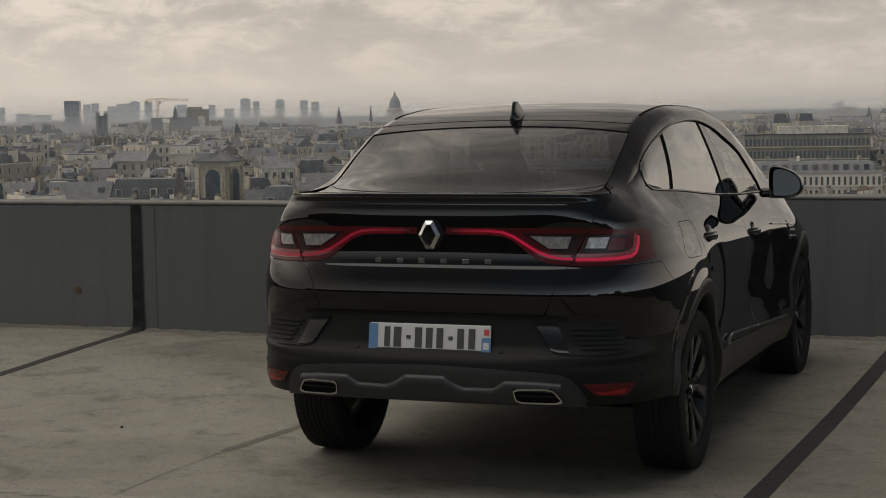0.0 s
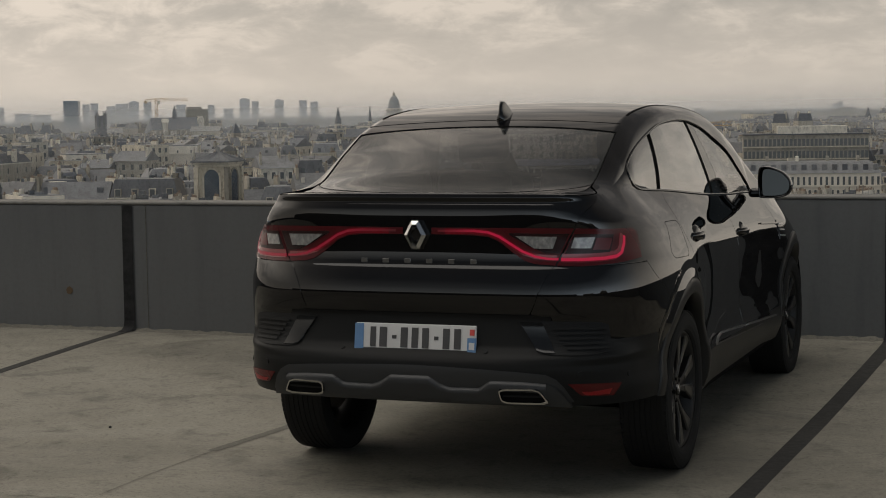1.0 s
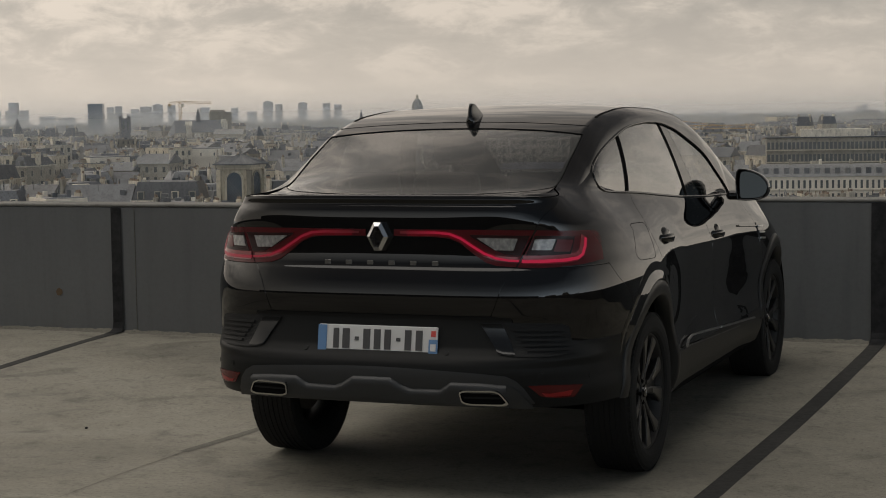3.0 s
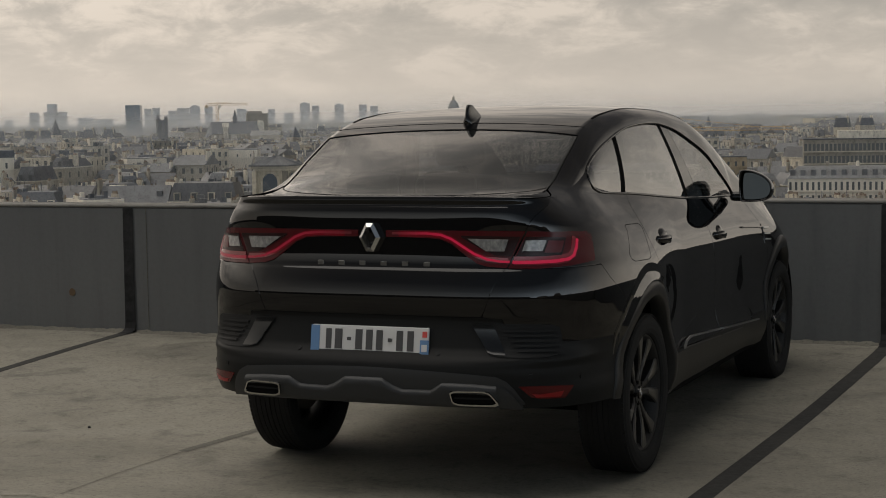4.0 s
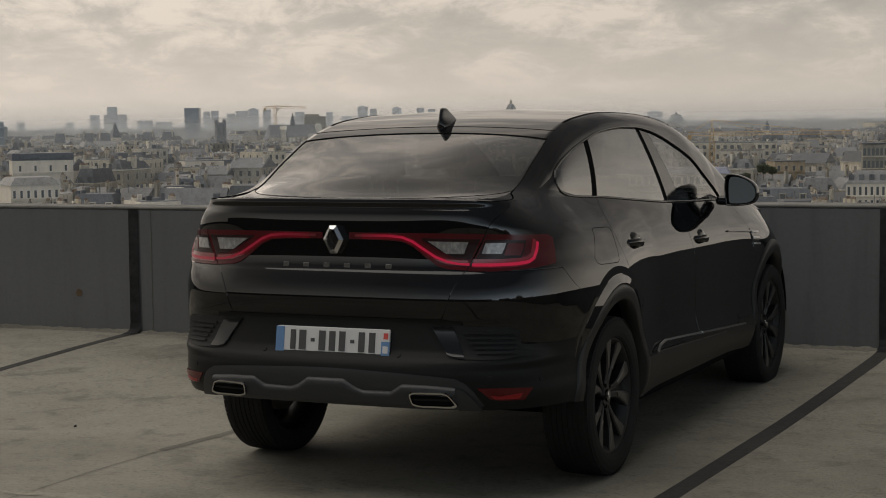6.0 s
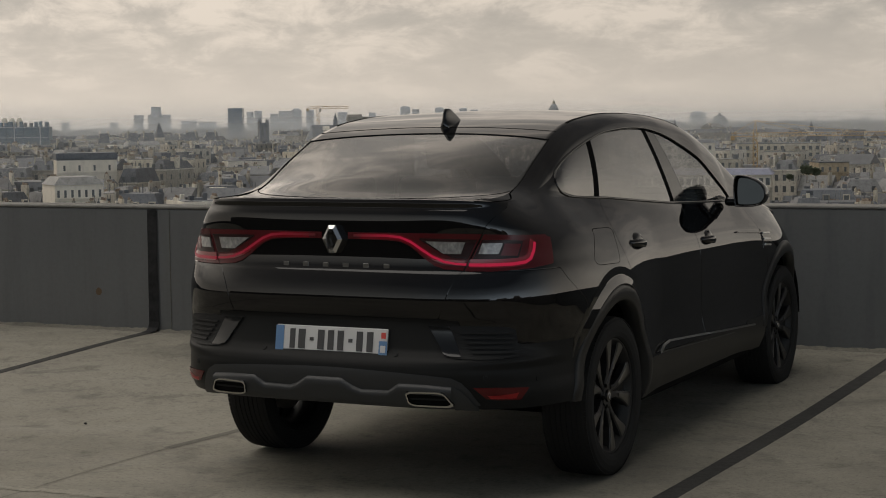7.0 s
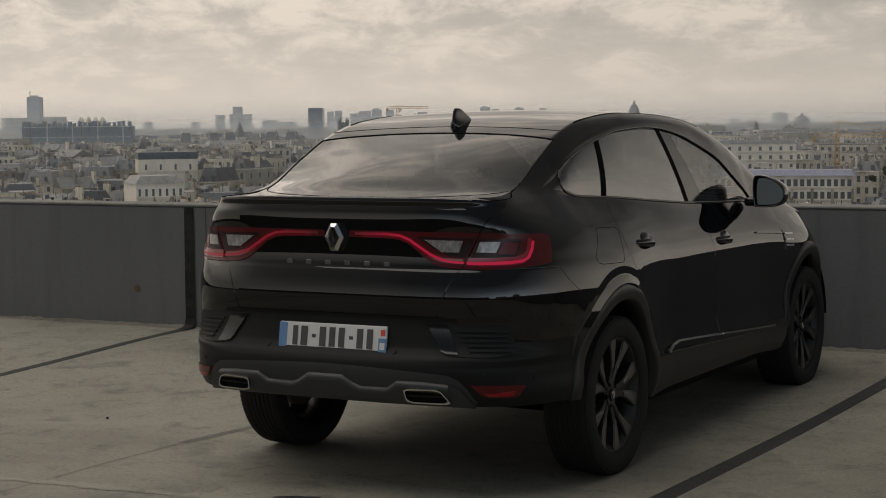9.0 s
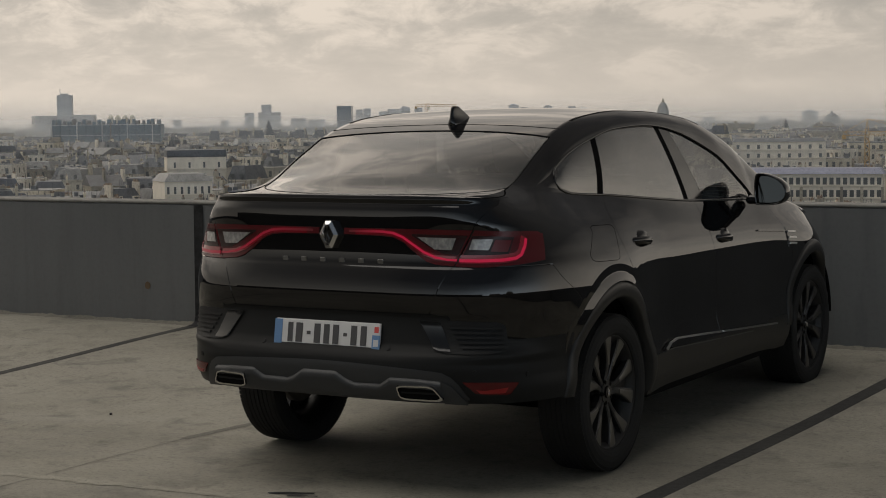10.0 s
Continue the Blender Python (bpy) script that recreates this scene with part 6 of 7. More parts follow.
_win = Bag()
_win.block((1, 0, 0, 0), -0.5, 0.5, -0.04, 0.08, 0.0, 1.0)
_win_me = _win.mesh("window", M_pane)
SHUT = [(a0, a1, d, sl) for a0, a1, d, sl in (
    (-29.5, -27.3, 352, -0.052), (-11.4, -7.0, 462, -0.036), (-20.2, -15.2, 452, -0.053), (-11.9, -6.6, 405, -0.053), (-20.5, -17.0, 552, -0.0300), (-31.2, -28.6, 1220, -0.0125),
    (-39.3, -36.9, 482, -0.0318), (-39.4, -37.4, 372, -0.0470), (-42.8, -38.9, 1350, -0.0110), (-32.6, -31.9, 1300, -0.0125), (-33.6, -32.7, 2100, -0.0102), (-30.5, -29.0, 590, -0.031), (-17.2, -15.6, 540, -0.030))]


def limit(az, d, w, top):
    """Keeps what stands in front of a landmark lower than its foot."""
    h = math.degrees(w / 2 / d)
    for a0, a1, dl, sl in SHUT:
        if d < dl and az + h > a0 and az - h < a1:
            top = min(top, EYE.z + sl * d)
    return top


def plan_building(r, az, d, w, dep, top, turn):
    kind = r.random()
    return dict(az=az, d=d, w=w, dep=dep, top=top, turn=turn, kind="mansard" if kind < 0.50 else "flat" if kind < 0.68 else "gable")


def raise_building(b, r, wall, roof, stacks, pots, wins, panes=None, near=False):
    m = frame_at(b["az"], b["d"], b["turn"])
    w, dep, top = b["w"], b["dep"], b["top"]
    hw, hd = w / 2, dep / 2
    if b["kind"] == "mansard":
        eave = top - r.uniform(2.6, 4.2)
        wall.block(m, -hw, hw, -hd, hd, STREET, eave)
        wall.block(m, -hw - 0.25, hw + 0.25, -hd - 0.25, hd + 0.25, eave, eave + 0.3)
        roof.block(m, -hw, hw, -hd, hd, eave + 0.3, top, r.uniform(0.9, 2.0))
        n = max(2, int(w / 3.2))
        for i in range(n):                       # dormers
            x = -hw + (i + 0.5) * w / n
            if near:
                wall.block(m, x - 0.7, x + 0.7, -hd + 0.05, -hd + 1.6, eave + 0.3, eave + 2.0)
            wins.append((m, x, -hd - (0.0 if near else 0.08), eave + 0.55, 0.95, 1.3))
    elif b["kind"] == "gable":
        eave = top - r.uniform(2.0, 4.0)
        wall.block(m, -hw, hw, -hd, hd, STREET, eave)
        roof.gable(m, -hw - 0.3, hw + 0.3, -hd - 0.4, hd + 0.4, eave, top)
    else:
        eave = top
        wall.block(m, -hw, hw, -hd, hd, STREET, top)
        roof.block(m, -hw + 0.4, hw - 0.4, -hd + 0.4, hd - 0.4, top, top + 0.15)
        if r.random() < 0.3:
            x, y = r.uniform(-hw * 0.6, hw * 0.3), r.uniform(-hd * 0.4, hd * 0.3)
            wall.block(m, x, x + r.uniform(2, 4.5), y, y + r.uniform(2, 3.5), top, top + r.uniform(1.4, 3.0))
        for _ in range(r.randint(0, 3)):
            x, y = r.uniform(-hw, hw - 1.5), r.uniform(-hd, hd - 1.5)
            roof.block(m, x, x + r.uniform(0.7, 1.6), y, y + r.uniform(0.7, 1.4), top + 0.1, top + r.uniform(0.6, 1.6))
    # party-wall chimney stacks with rows of pots
    for sgn in (-1, 1, 0):
        if r.random() < (0.66 if sgn else 0.3):
            y0, ln = r.uniform(-hd, 0), r.uniform(1.8, 4.5)
            x = sgn * (hw - 0.35) + (0 if sgn else r.uniform(-hw * 0.5, hw * 0.5))
            zt = top + r.uniform(0.4, 1.5)
            if near:
                stacks.append(Bag())
                stacks[-1].block(m, x - 0.24, x + 0.24, y0, y0 + ln, eave - 1.0, zt)
            else:
                stacks.block(m, x - 0.24, x + 0.24, y0, y0 + ln, eave - 1.0, zt)
            k = int(ln / 0.55)
            for i in range(k):
                yy = y0 + 0.3 + i * 0.55
                pots.block(m, x - 0.09, x + 0.09, yy - 0.09, yy + 0.09, zt, zt + r.uniform(0.35, 0.6))
    # skylights, vents and aerials
    zt = top if b["kind"] != "gable" else (eave + top) / 2
    for _ in range(r.randint(3, 9)):
        x, y = r.uniform(-hw * 0.8, hw * 0.8), r.uniform(-hd * 0.6, hd * 0.6)
        if r.random() < 0.5:
            roof.block(m, x - 0.05, x + 0.05, y - 0.05, y + 0.05, zt, zt + r.uniform(0.8, 2.2))
        else:
            (roof if r.random() < 0.6 else wall).block(m, x - r.uniform(0.15, 0.7), x + r.uniform(0.15, 0.7), y - 0.4, y + 0.4, zt - 0.5, zt + r.uniform(0.2, 1.0))
    # two or three rows of windows on the front and one side
    if r.random() < 0.9:
        n = max(2, int(w / r.uniform(1.8, 2.8)))
        for row in range(3):
            z = eave - 2.6 - 3.0 * row
            for i in range(n):
                wins.append((m, -hw + (i + 0.5) * w / n, -hd, z, 0.9, 1.6))
        side = (-m[1], m[0], m[2], m[3]) if b["turn"] < 0 else (m[1], -m[0], m[2], m[3])
        for row in range(2):
            for i in range(3):
                wins.append((side, -hd + (i + 0.6) * dep / 3.2, -hw, eave - 2.6 - 3.0 * row, 0.8, 1.5))


def emit_windows(wins, bag):
    for m, x, y, z, w, h in wins:
        bag.block(m, x - w / 2, x + w / 2, y - 0.05, y + 0.06, z, z + h)


def window_objects(wins, parent):
    for m, x, y, z, w, h in wins:
        c, s, cx, cy = m
        ob = new("window", _win_me)
        ob.matrix_basis = Matrix(((c * w, -s, 0, cx + c * x - s * y), (s * w, c, 0, cy + s * x + c * y), (0, 0, h, z), (0, 0, 0, 1)))
        ob.parent = parent


# near houses, each a thing of its own
count = 0
d = 272.0
while d < 440:
    az = -46.0 + rc.uniform(0, 2)
    block_turn = rc.uniform(-24, 24)
    while az < -5.0:
        w = rc.uniform(5.5, 15)
        step = math.degrees((w + 0.2) / d)
        if rc.random() < 0.12:
            az += step * 0.6
            block_turn = rc.uniform(-28, 28)
            continue
        if rc.random() < 0.2:
            block_turn = rc.uniform(-28, 28)
        top = limit(az + step / 2, d, w, min(rc.gauss(-13.2, 2.3), EYE.z - 0.036 * d + rc.uniform(-3, 0.5)))
        b = plan_building(rc, az + step / 2, d + rc.uniform(-4, 4), w, rc.uniform(8, 12), top, block_turn)
        house = empty("house", category="building")
        wall, roof, stacks, pots, wins = Bag(), Bag(), [], Bag(), []
        raise_building(b, rc, wall, roof, stacks, pots, wins, near=True)
        white = rc.random() < 0.25
        slate = rc.random() < 0.2
        put("wall", wall.mesh("wall", M_white if white else M_stone), house)
        put("roof", roof.mesh("roof", M_slate if slate else M_zinc), house)
        for st in stacks:
            put("chimney", st.mesh("chimney", M_stone), house)
        if pots.V:
            put("chimney_pot", pots.mesh("chimney_pot", M_pots), house, kind="stuff")
        window_objects(wins, house)
        form = {"mansard": "house with a %s mansard roof and dormers" % ("slate" if slate else "zinc"), "flat": "flat-roofed city block with rooftop huts", "gable": "house with a pitched %s roof" % ("slate" if slate else "zinc")}[b["kind"]]
        tagged(house, ("white rendered " if white else "pale limestone ") + form, group="houses below the deck")
        count += 1
        az += step
    d += 17 + rc.uniform(0, 5)

# the houses behind them, joined
wall, roof, slate, stacks, pots, wins = Bag(), Bag(), Bag(), Bag(), Bag(), []
while d < 4100:
    az = -50.0 + rc.uniform(0, 2)
    block_turn = rc.uniform(-30, 30)
    far = d > 1200
    while az < -3.0:
        w = rc.uniform(4.5, 13) if not far else rc.uniform(9, 32)
        step = math.degrees((w + 0.3) / d)
        if rc.random() < 0.13:
            az += step * 0.7
            continue
        if rc.random() < 0.25:
            block_turn = rc.uniform(-30, 30)
        top = rc.gauss(-13.8, 2.5) + (2.5 if rc.random() < 0.08 else 0)
        top = limit(az + step / 2, d, w, top)
        b = plan_building(rc, az + step / 2, d + rc.uniform(-6, 6), w, rc.uniform(9, 14) + 0.008 * d, top, block_turn)
        wl_ = []
        raise_building(b, rc, wall, slate if rc.random() < 0.18 else roof, stacks, pots if not far else Bag(), wl_)
        if d < 1200:
            wins += wl_
        az += step
    d += 16 + 0.030 * d
put("distant_house_walls", wall.mesh("distant_house_walls", M_stone), None, "pale limestone and render walls of many city houses", kind="stuff", category="buildings")
put("distant_zinc_roofs", roof.mesh("distant_zinc_roofs", M_zinc), None, "grey zinc roofs of many city houses", kind="stuff", category="roofs")
put("distant_slate_roofs", slate.mesh("distant_slate_roofs", M_slate), None, "dark slate roofs of many city houses", kind="stuff", category="roofs")
put("distant_chimney_stacks", stacks.mesh("distant_chimney_stacks", M_stone), None, "pale chimney stacks above the city roofs", kind="stuff", category="chimneys")
put("distant_chimney_pots", pots.mesh("distant_chimney_pots", M_pots), None, "rows of small terracotta chimney pots", kind="stuff", category="chimneys")
wb = Bag()
emit_windows(wins, wb)
put("distant_house_windows", wb.mesh("distant_house_windows", M_pane), None, "small dark windows of many city houses", kind="stuff", category="windows")

# houses on the other sides of the deck
wall, roof = Bag(), Bag()
for k in range(230):
    az = rc.uniform(8, 300)
    dd = rc.uniform(90, 420)
    top = rc.gauss(-10, 2.5)
    m = frame_at(az, dd, rc.uniform(-20, 20))
    w = rc.uniform(8, 20)
    wall.block(m, -w / 2, w / 2, -6, 6, STREET, top - 3)
    roof.block(m, -w / 2, w / 2, -6, 6, top - 3, top, 1.6)
put("surrounding_house_walls", wall.mesh("surrounding_house_walls", M_stone), None, "pale walls of the city houses round the deck", kind="stuff", category="buildings")
put("surrounding_roofs", roof.mesh("surrounding_roofs", M_zinc), None, "zinc roofs of the city houses round the deck", kind="stuff", category="roofs")

# taller houses to the right of and behind the deck
for az, dd, w, top, tn in ((97, 62, 15, 2.0, 8), (109, 50, 9, 5.2, -14), (119, 56, 14, 2.8, 10), (131, 72, 18, 6.0, -6), (145, 60, 13, 2.2, 18)):
    house = empty("house", category="building")
    wall, roof, stacks, pots, wins = Bag(), Bag(), [], Bag(), []
    raise_building(dict(az=az, d=dd, w=w, dep=11, top=top, turn=tn, kind="mansard"), rc, wall, roof, stacks, pots, wins, near=True)
    put("wall", wall.mesh("wall", M_stone), house)
    put("roof", roof.mesh("roof", M_zinc), house)
    for st in stacks:
        put("chimney", st.mesh("chimney", M_stone), house)
    if pots.V:
        put("chimney_pot", pots.mesh("chimney_pot", M_pots), house, kind="stuff")
    window_objects(wins, house)
    tagged(house, "tall limestone house with mansard roof beside the car park")

part("ground", slab(-4800, 4800, -4800, 4800, STREET - 2, STREET), M_street, None, "dark asphalt street level of the city", kind="structure", category="ground")
part("car_park_block", slab(WEST - 0.2, EAST + 0.2, SOUTH - 0.2, WALL_L - 0.02, STREET, -0.36), M_cap, None, "pale concrete car park building under the deck", kind="structure", category="building")


# ---- landmarks ----
def landmark(name, label, category="building"):
    return empty(name, label=label, category=category)


def span(a0, a1, d):
    return (a0 + a1) / 2, radians(abs(a1 - a0)) * d


def zs(slope, d):
    return EYE.z + slope * d


def bagpart(name, bag, mat, parent, label=""):
    return put(name, bag.mesh(name, mat), parent, label)


def tower(a0, a1, d, slope, name="tower_block", label="hazy grey concrete residential tower block", mat=None, depth=None, ribs=0, crown=False):
    az, w = span(a0, a1, d)
    t = landmark(name, label, "tower")
    m = frame_at(az, d, rc.uniform(-8, 8))
    b = Bag()
    z = zs(slope, d)
    b.block(m, -w / 2, w / 2, -(depth or w) / 2, (depth or w) / 2, STREET, z)
    if crown:
        b.block(m, -w * 0.3, w * 0.25, -w * 0.2, w * 0.2, z, z + w * 0.12)
    bagpart("body", b, mat or M_towers, t)
    for i in range(ribs):
        r = Bag()
        x = -w / 2 + (i + 0.5) * w / ribs
        r.block(m, x - w * 0.02, x + w * 0.02, -(depth or w) / 2 - 0.5, -(depth or w) / 2 + 0.1, STREET, z)
        bagpart("pier", r, M_towers if mat is not M_towers else M_pane, t)
    return t


tower(-33.34, -32.87, 2150, 0.0080, "glass_tower", "dark blue glass office tower slab", M_towerglass, 22, 0)
for a0, a1, s_, dd, cr in ((-27.68, -27.35, 0.0075, 3300, True), (-27.27, -27.05, 0.0062, 3350, False), (-26.53, -26.23, 0.0066, 3300, True), (-25.71, -25.47, 0.0064, 3250, False),
                           (-25.34, -25.10, 0.0056, 3300, False), (-28.72, -28.50, 0.0046, 3300, False), (-32.75, -32.53, 0.0059, 3300, False), (-32.50, -32.26, 0.0064, 3350, False),
                           (-31.99, -31.72, 0.0046, 3300, False), (-31.70, -31.30, 0.0060, 3350, False), (-31.28, -30.95, 0.0068, 3250, True), (-30.80, -30.55, 0.0066, 3300, False),
                           (-29.75, -29.45, 0.0050, 3300, False), (-28.2, -27.9, 0.0022, 3300, False), (-36.42, -36.12, 0.0046, 3200, False), (-35.85, -35.55, 0.0092, 3250, False),
                           (-35.97, -35.23, 0.0048, 3300, False), (-38.75, -38.50, 0.0010, 2900, False), (-37.2, -36.95, 0.0005, 3200, False), (-34.9, -34.4, 0.0012, 3350, False),
                           (-34.3, -33.8, 0.0004, 3350, False), (-8.25, -8.08, 0.0000, 3000, False), (-8.06, -7.91, 0.0012, 3050, False), (-18.10, -17.60, 0.0020, 3300, True), (-19.46, -19.18, -0.0005, 3200, False),
                           (-43.23, -42.4, 0.0040, 2500, False), (-42.05, -41.25, 0.0044, 2520, False), (-21.3, -20.9, -0.0005, 3300, False), (-12.6, -12.1, -0.003, 3300, False)):
    tower(a0, a1, dd, s_, crown=cr, ribs=3)
zt = tower(-42.45, -41.97, 2450, 0.0155, "slender_tower", "tall hazy concrete and glass tower with a mast", None, None, 4, True)
b = Bag()
m = frame_at(-42.36, 2450)
b.block(m, -0.5, 0.5, -0.5, 0.5, zs(0.0155, 2450), zs(0.0190, 2450))
bagpart("mast", b, M_towers, zt)

# long low ridge of hills and far suburbs
b = Bag()
hz = []
for i in range(121):
    az = -60 + i * 0.55
    x, y = pol(az, 4600)
    h = zs(-0.0040 + 0.0020 * noise.noise((az * 0.21, 0, 3)) + 0.0012 * noise.noise((az * 1.3, 2, 0)) + 0.0012 * sstep(-24, -8, az), 4600)
    hz.append((x, y, h))
V, F = [], []
for x, y, h in hz:
    V += [(x, y, STREET), (x, y, h), (x * 1.04, y * 1.04, h - 8)]
for i in range(120):
    F += [(3 * i, 3 * i + 3, 3 * i + 4, 3 * i + 1), (3 * i + 1, 3 * i + 4, 3 * i + 5, 3 * i + 2)]
put("backdrop_hills", mesh_of("backdrop_hills", V, F, M_towers, True), None, "low hazy ridge of distant suburbs", kind="structure", category="backdrop")

# belfry with four pinnacles
bt = landmark("belfry_tower", "gothic stone bell tower with corner pinnacles")
az, w = span(-32.36, -32.05, 1330)
m = frame_at(az, 1330, 12)
zt_ = zs(-0.0005, 1330)
b = Bag()
b.block(m, -w / 2, w / 2, -w / 2, w / 2, STREET, zt_)
b.block(m, -w / 2 - 0.3, w / 2 + 0.3, -w / 2 - 0.3, w / 2 + 0.3, zt_ - 0.5, zt_)
bagpart("shaft", b, M_slate, bt)
for sx in (-1, 1):
    for sy in (-1, 1):
        b = Bag()
        b.block(m, sx * w * 0.42 - 0.7, sx * w * 0.42 + 0.7, sy * w * 0.42 - 0.7, sy * w * 0.42 + 0.7, zt_ - 9, zt_ + 1.6)
        b.block(m, sx * w * 0.42 - 0.6, sx * w * 0.42 + 0.6, sy * w * 0.42 - 0.6, sy * w * 0.42 + 0.6, zt_ + 1.6, zt_ + 3.6, 0.55)
        bagpart("pinnacle", b, M_slate, bt)
for x in (-1.7, 1.7):
    b = Bag()
    b.block(m, x - 0.7, x + 0.7, -w / 2 - 0.1, -w / 2 + 0.2, zt_ - 9, zt_ - 2)
    bagpart("louvre", b, M_pane, bt)

# church with a long steep roof
ch = landmark("church", "long stone church with a steep dark roof and a slim spire")
az, w = span(-30.82, -28.84, 1240)
m = frame_at(az, 1240, 6)
zr, zb = zs(-0.0022, 1240), zs(-0.0100, 1240)
b = Bag()
b.block(m, -w * 0.42, w * 0.40, -9, 9, STREET, zb + 1.0)
b.block(m, -w * 0.5, w * 0.46, -14, 14, STREET, zb - 3.5)
bagpart("nave", b, M_stone, ch)
b = Bag()
b.gable(m, -w * 0.40, w * 0.38, -10, 10, zb + 1.0, zr)
P = [(-w * 0.5, -9, zb - 2), (-w * 0.40, -10, zb + 1), (-w * 0.40, 0, zr), (-w * 0.40, 10, zb + 1), (-w * 0.5, 9, zb - 2)]
c_, s_, cx_, cy_ = m
b.poly([(cx_ + c_ * x - s_ * y, cy_ + s_ * x + c_ * y, z) for x, y, z in P], [(0, 1, 2), (0, 2, 4), (2, 3, 4)])
bagpart("roof", b, M_slate, ch)
b = Bag()
b.block(m, w * 0.0 - 1.7, w * 0.0 + 1.7, -1.7, 1.7, zr - 1, zr + 4, 0.4)
b.block(m, w * 0.0 - 1.1, w * 0.0 + 1.1, -1.1, 1.1, zr + 4, zs(0.0046, 1240), 0.95)
bagpart("spire", b, M_slate, ch)
b = Bag()
b.block(m, -w * 0.22, -w * 0.14, -11.5, -8, zb - 2, zr - 3.5)
b.gable((c_, s_, cx_, cy_), -w * 0.235, -w * 0.125, -12, -7, zr - 3.5, zr - 0.8)
bagpart("transept", b, M_stone, ch)
b = Bag()
b.block(m, w * 0.37, w * 0.47, -6, 6, STREET, zs(-0.0028, 1240))
b.block(m, w * 0.385, w * 0.455, -5, 5, zs(-0.0028, 1240), zs(-0.0018, 1240))
bagpart("west_front", b, M_stone, ch)
for i in range(9):
    x = -w * 0.36 + i * w * 0.085
    b = Bag()
    b.block(m, x - 0.8, x + 0.8, -15.5, -9.5, zb - 6, zb + 0.4, 0.2)
    bagpart("buttress", b, M_stone, ch)
b = Bag()
az2, w2 = span(-29.45, -28.75, 1320)
m2 = frame_at(az2, 1320, 4)
b.block(m2, -w2 / 2, w2 / 2, -6, 6, STREET, zs(0.0022, 1320))
b.block(m2, -w2 * 0.46, w2 * 0.2, -5, 5, zs(0.0022, 1320), zs(0.0036, 1320))
lb = landmark("stone_block_tower", "heavy old stone block rising behind the church")
bagpart("wall", b, M_stone, lb)


def crane(name, az, d, jib0, jib1, base, top, mat, label, w=1.6, head=2.4):
    """A lattice tower crane: mast, jib, counter-jib and ties. jib0, jib1: azimuths of the two ends."""
    c = landmark(name, label, "crane")
    m = frame_at(az, d)
    zb, zt = zs(base, d), zs(top, d)
    b = bmesh.new()
    cx, cy = m[2], m[3]
    def L(x, z, y=0.0):
        return (cx + m[0] * x - m[1] * y, cy + m[1] * x + m[0] * y, z)
    h = w / 2
    for sx in (-h, h):
        for sy in (-h, h):
            tube(b, L(sx, STREET, sy), L(sx, zt, sy), w * 0.12, None, 4)
    z, f = zb, 1
    while z < zt - w:
        for sy in (-h, h):
            tube(b, L(-h * f, z, sy), L(h * f, z + w, sy), w * 0.09, None, 4)
        z, f = z + w, -f
    part("mast", b, mat, c)
    x0, x1 = radians(jib0 - az) * d, radians(jib1 - az) * d
    for nm, xe in (("counter_jib", x0), ("jib", x1)):
        b = bmesh.new()
        for dz, sy in ((0, -h * 0.7), (0, h * 0.7), (w * 0.8, 0)):
            tube(b, L(0, zt + dz, sy), L(xe, zt + dz, sy), w * 0.07, None, 4)
        n = max(2, int(abs(xe) / (w * 1.2)))
        for i in range(n):
            xa, xb = xe * i / n, xe * (i + 1) / n
            tube(b, L(xa, zt, -h * 0.7), L((xa + xb) / 2, zt + w * 0.8), w * 0.045, None, 4)
            tube(b, L((xa + xb) / 2, zt + w * 0.8), L(xb, zt, -h * 0.7), w * 0.045, None, 4)
        part(nm, b, mat, c)
    b = bmesh.new()
    for sx in (-h, h):
        tube(b, L(sx, zt), L(0, zt + head), w * 0.10, 0.06, 4)
    for k in (0.35, 0.65):
        tube(b, L(-h * (1 - k), zt + head * k), L(h * (1 - k), zt + head * k), w * 0.06, None, 4)
    tube(b, L(0, zt + head), L(x0 * 0.9, zt + w * 0.8), w * 0.05, None, 4)
    for k in (0.35, 0.75):
        tube(b, L(0, zt + head), L(x1 * k, zt + w * 0.8), w * 0.05, None, 4)
    part("tie_bars", b, mat, c)
    b = Bag()
    b.block(m, x0 - w * 0.1, x0 + w * 0.8, -w * 0.5, w * 0.5, zt - w * 0.9, zt + w * 0.1)
    bagpart("counterweight", b, mat, c)
    b = Bag()
    b.block(m, h, h + w, -w * 0.6, w * 0.6, zt - w * 1.3, zt)
    bagpart("cab", b, M_white, c)
    return c


crane("tower_crane", -30.40, 1480, -30.77, -29.38, -0.010, 0.0072, M_cranepaint, "slim hazy tower crane behind the church", 2.0)
crane("tower_crane", -15.97, 555, -16.75, -11.5, -0.032, -0.0117, M_cranepaint, "yellow lattice tower crane among the roofs", 1.35, 5.0)

# domed landmark on its drum
dm = landmark("domed_church", "hazy stone church dome with drum and lantern", "church")
az, w = span(-22.85, -22.32, 2450)
m = frame_at(az, 2450)
zd0, zd1, zd2, zd3 = zs(-0.0085, 2450), zs(0.0012, 2450), zs(0.0084, 2450), zs(0.0112, 2450)
b = Bag()
b.block(m, -w * 0.9, w * 0.9, -20, 20, STREET, zd0)
bagpart("base", b, M_stone, dm)


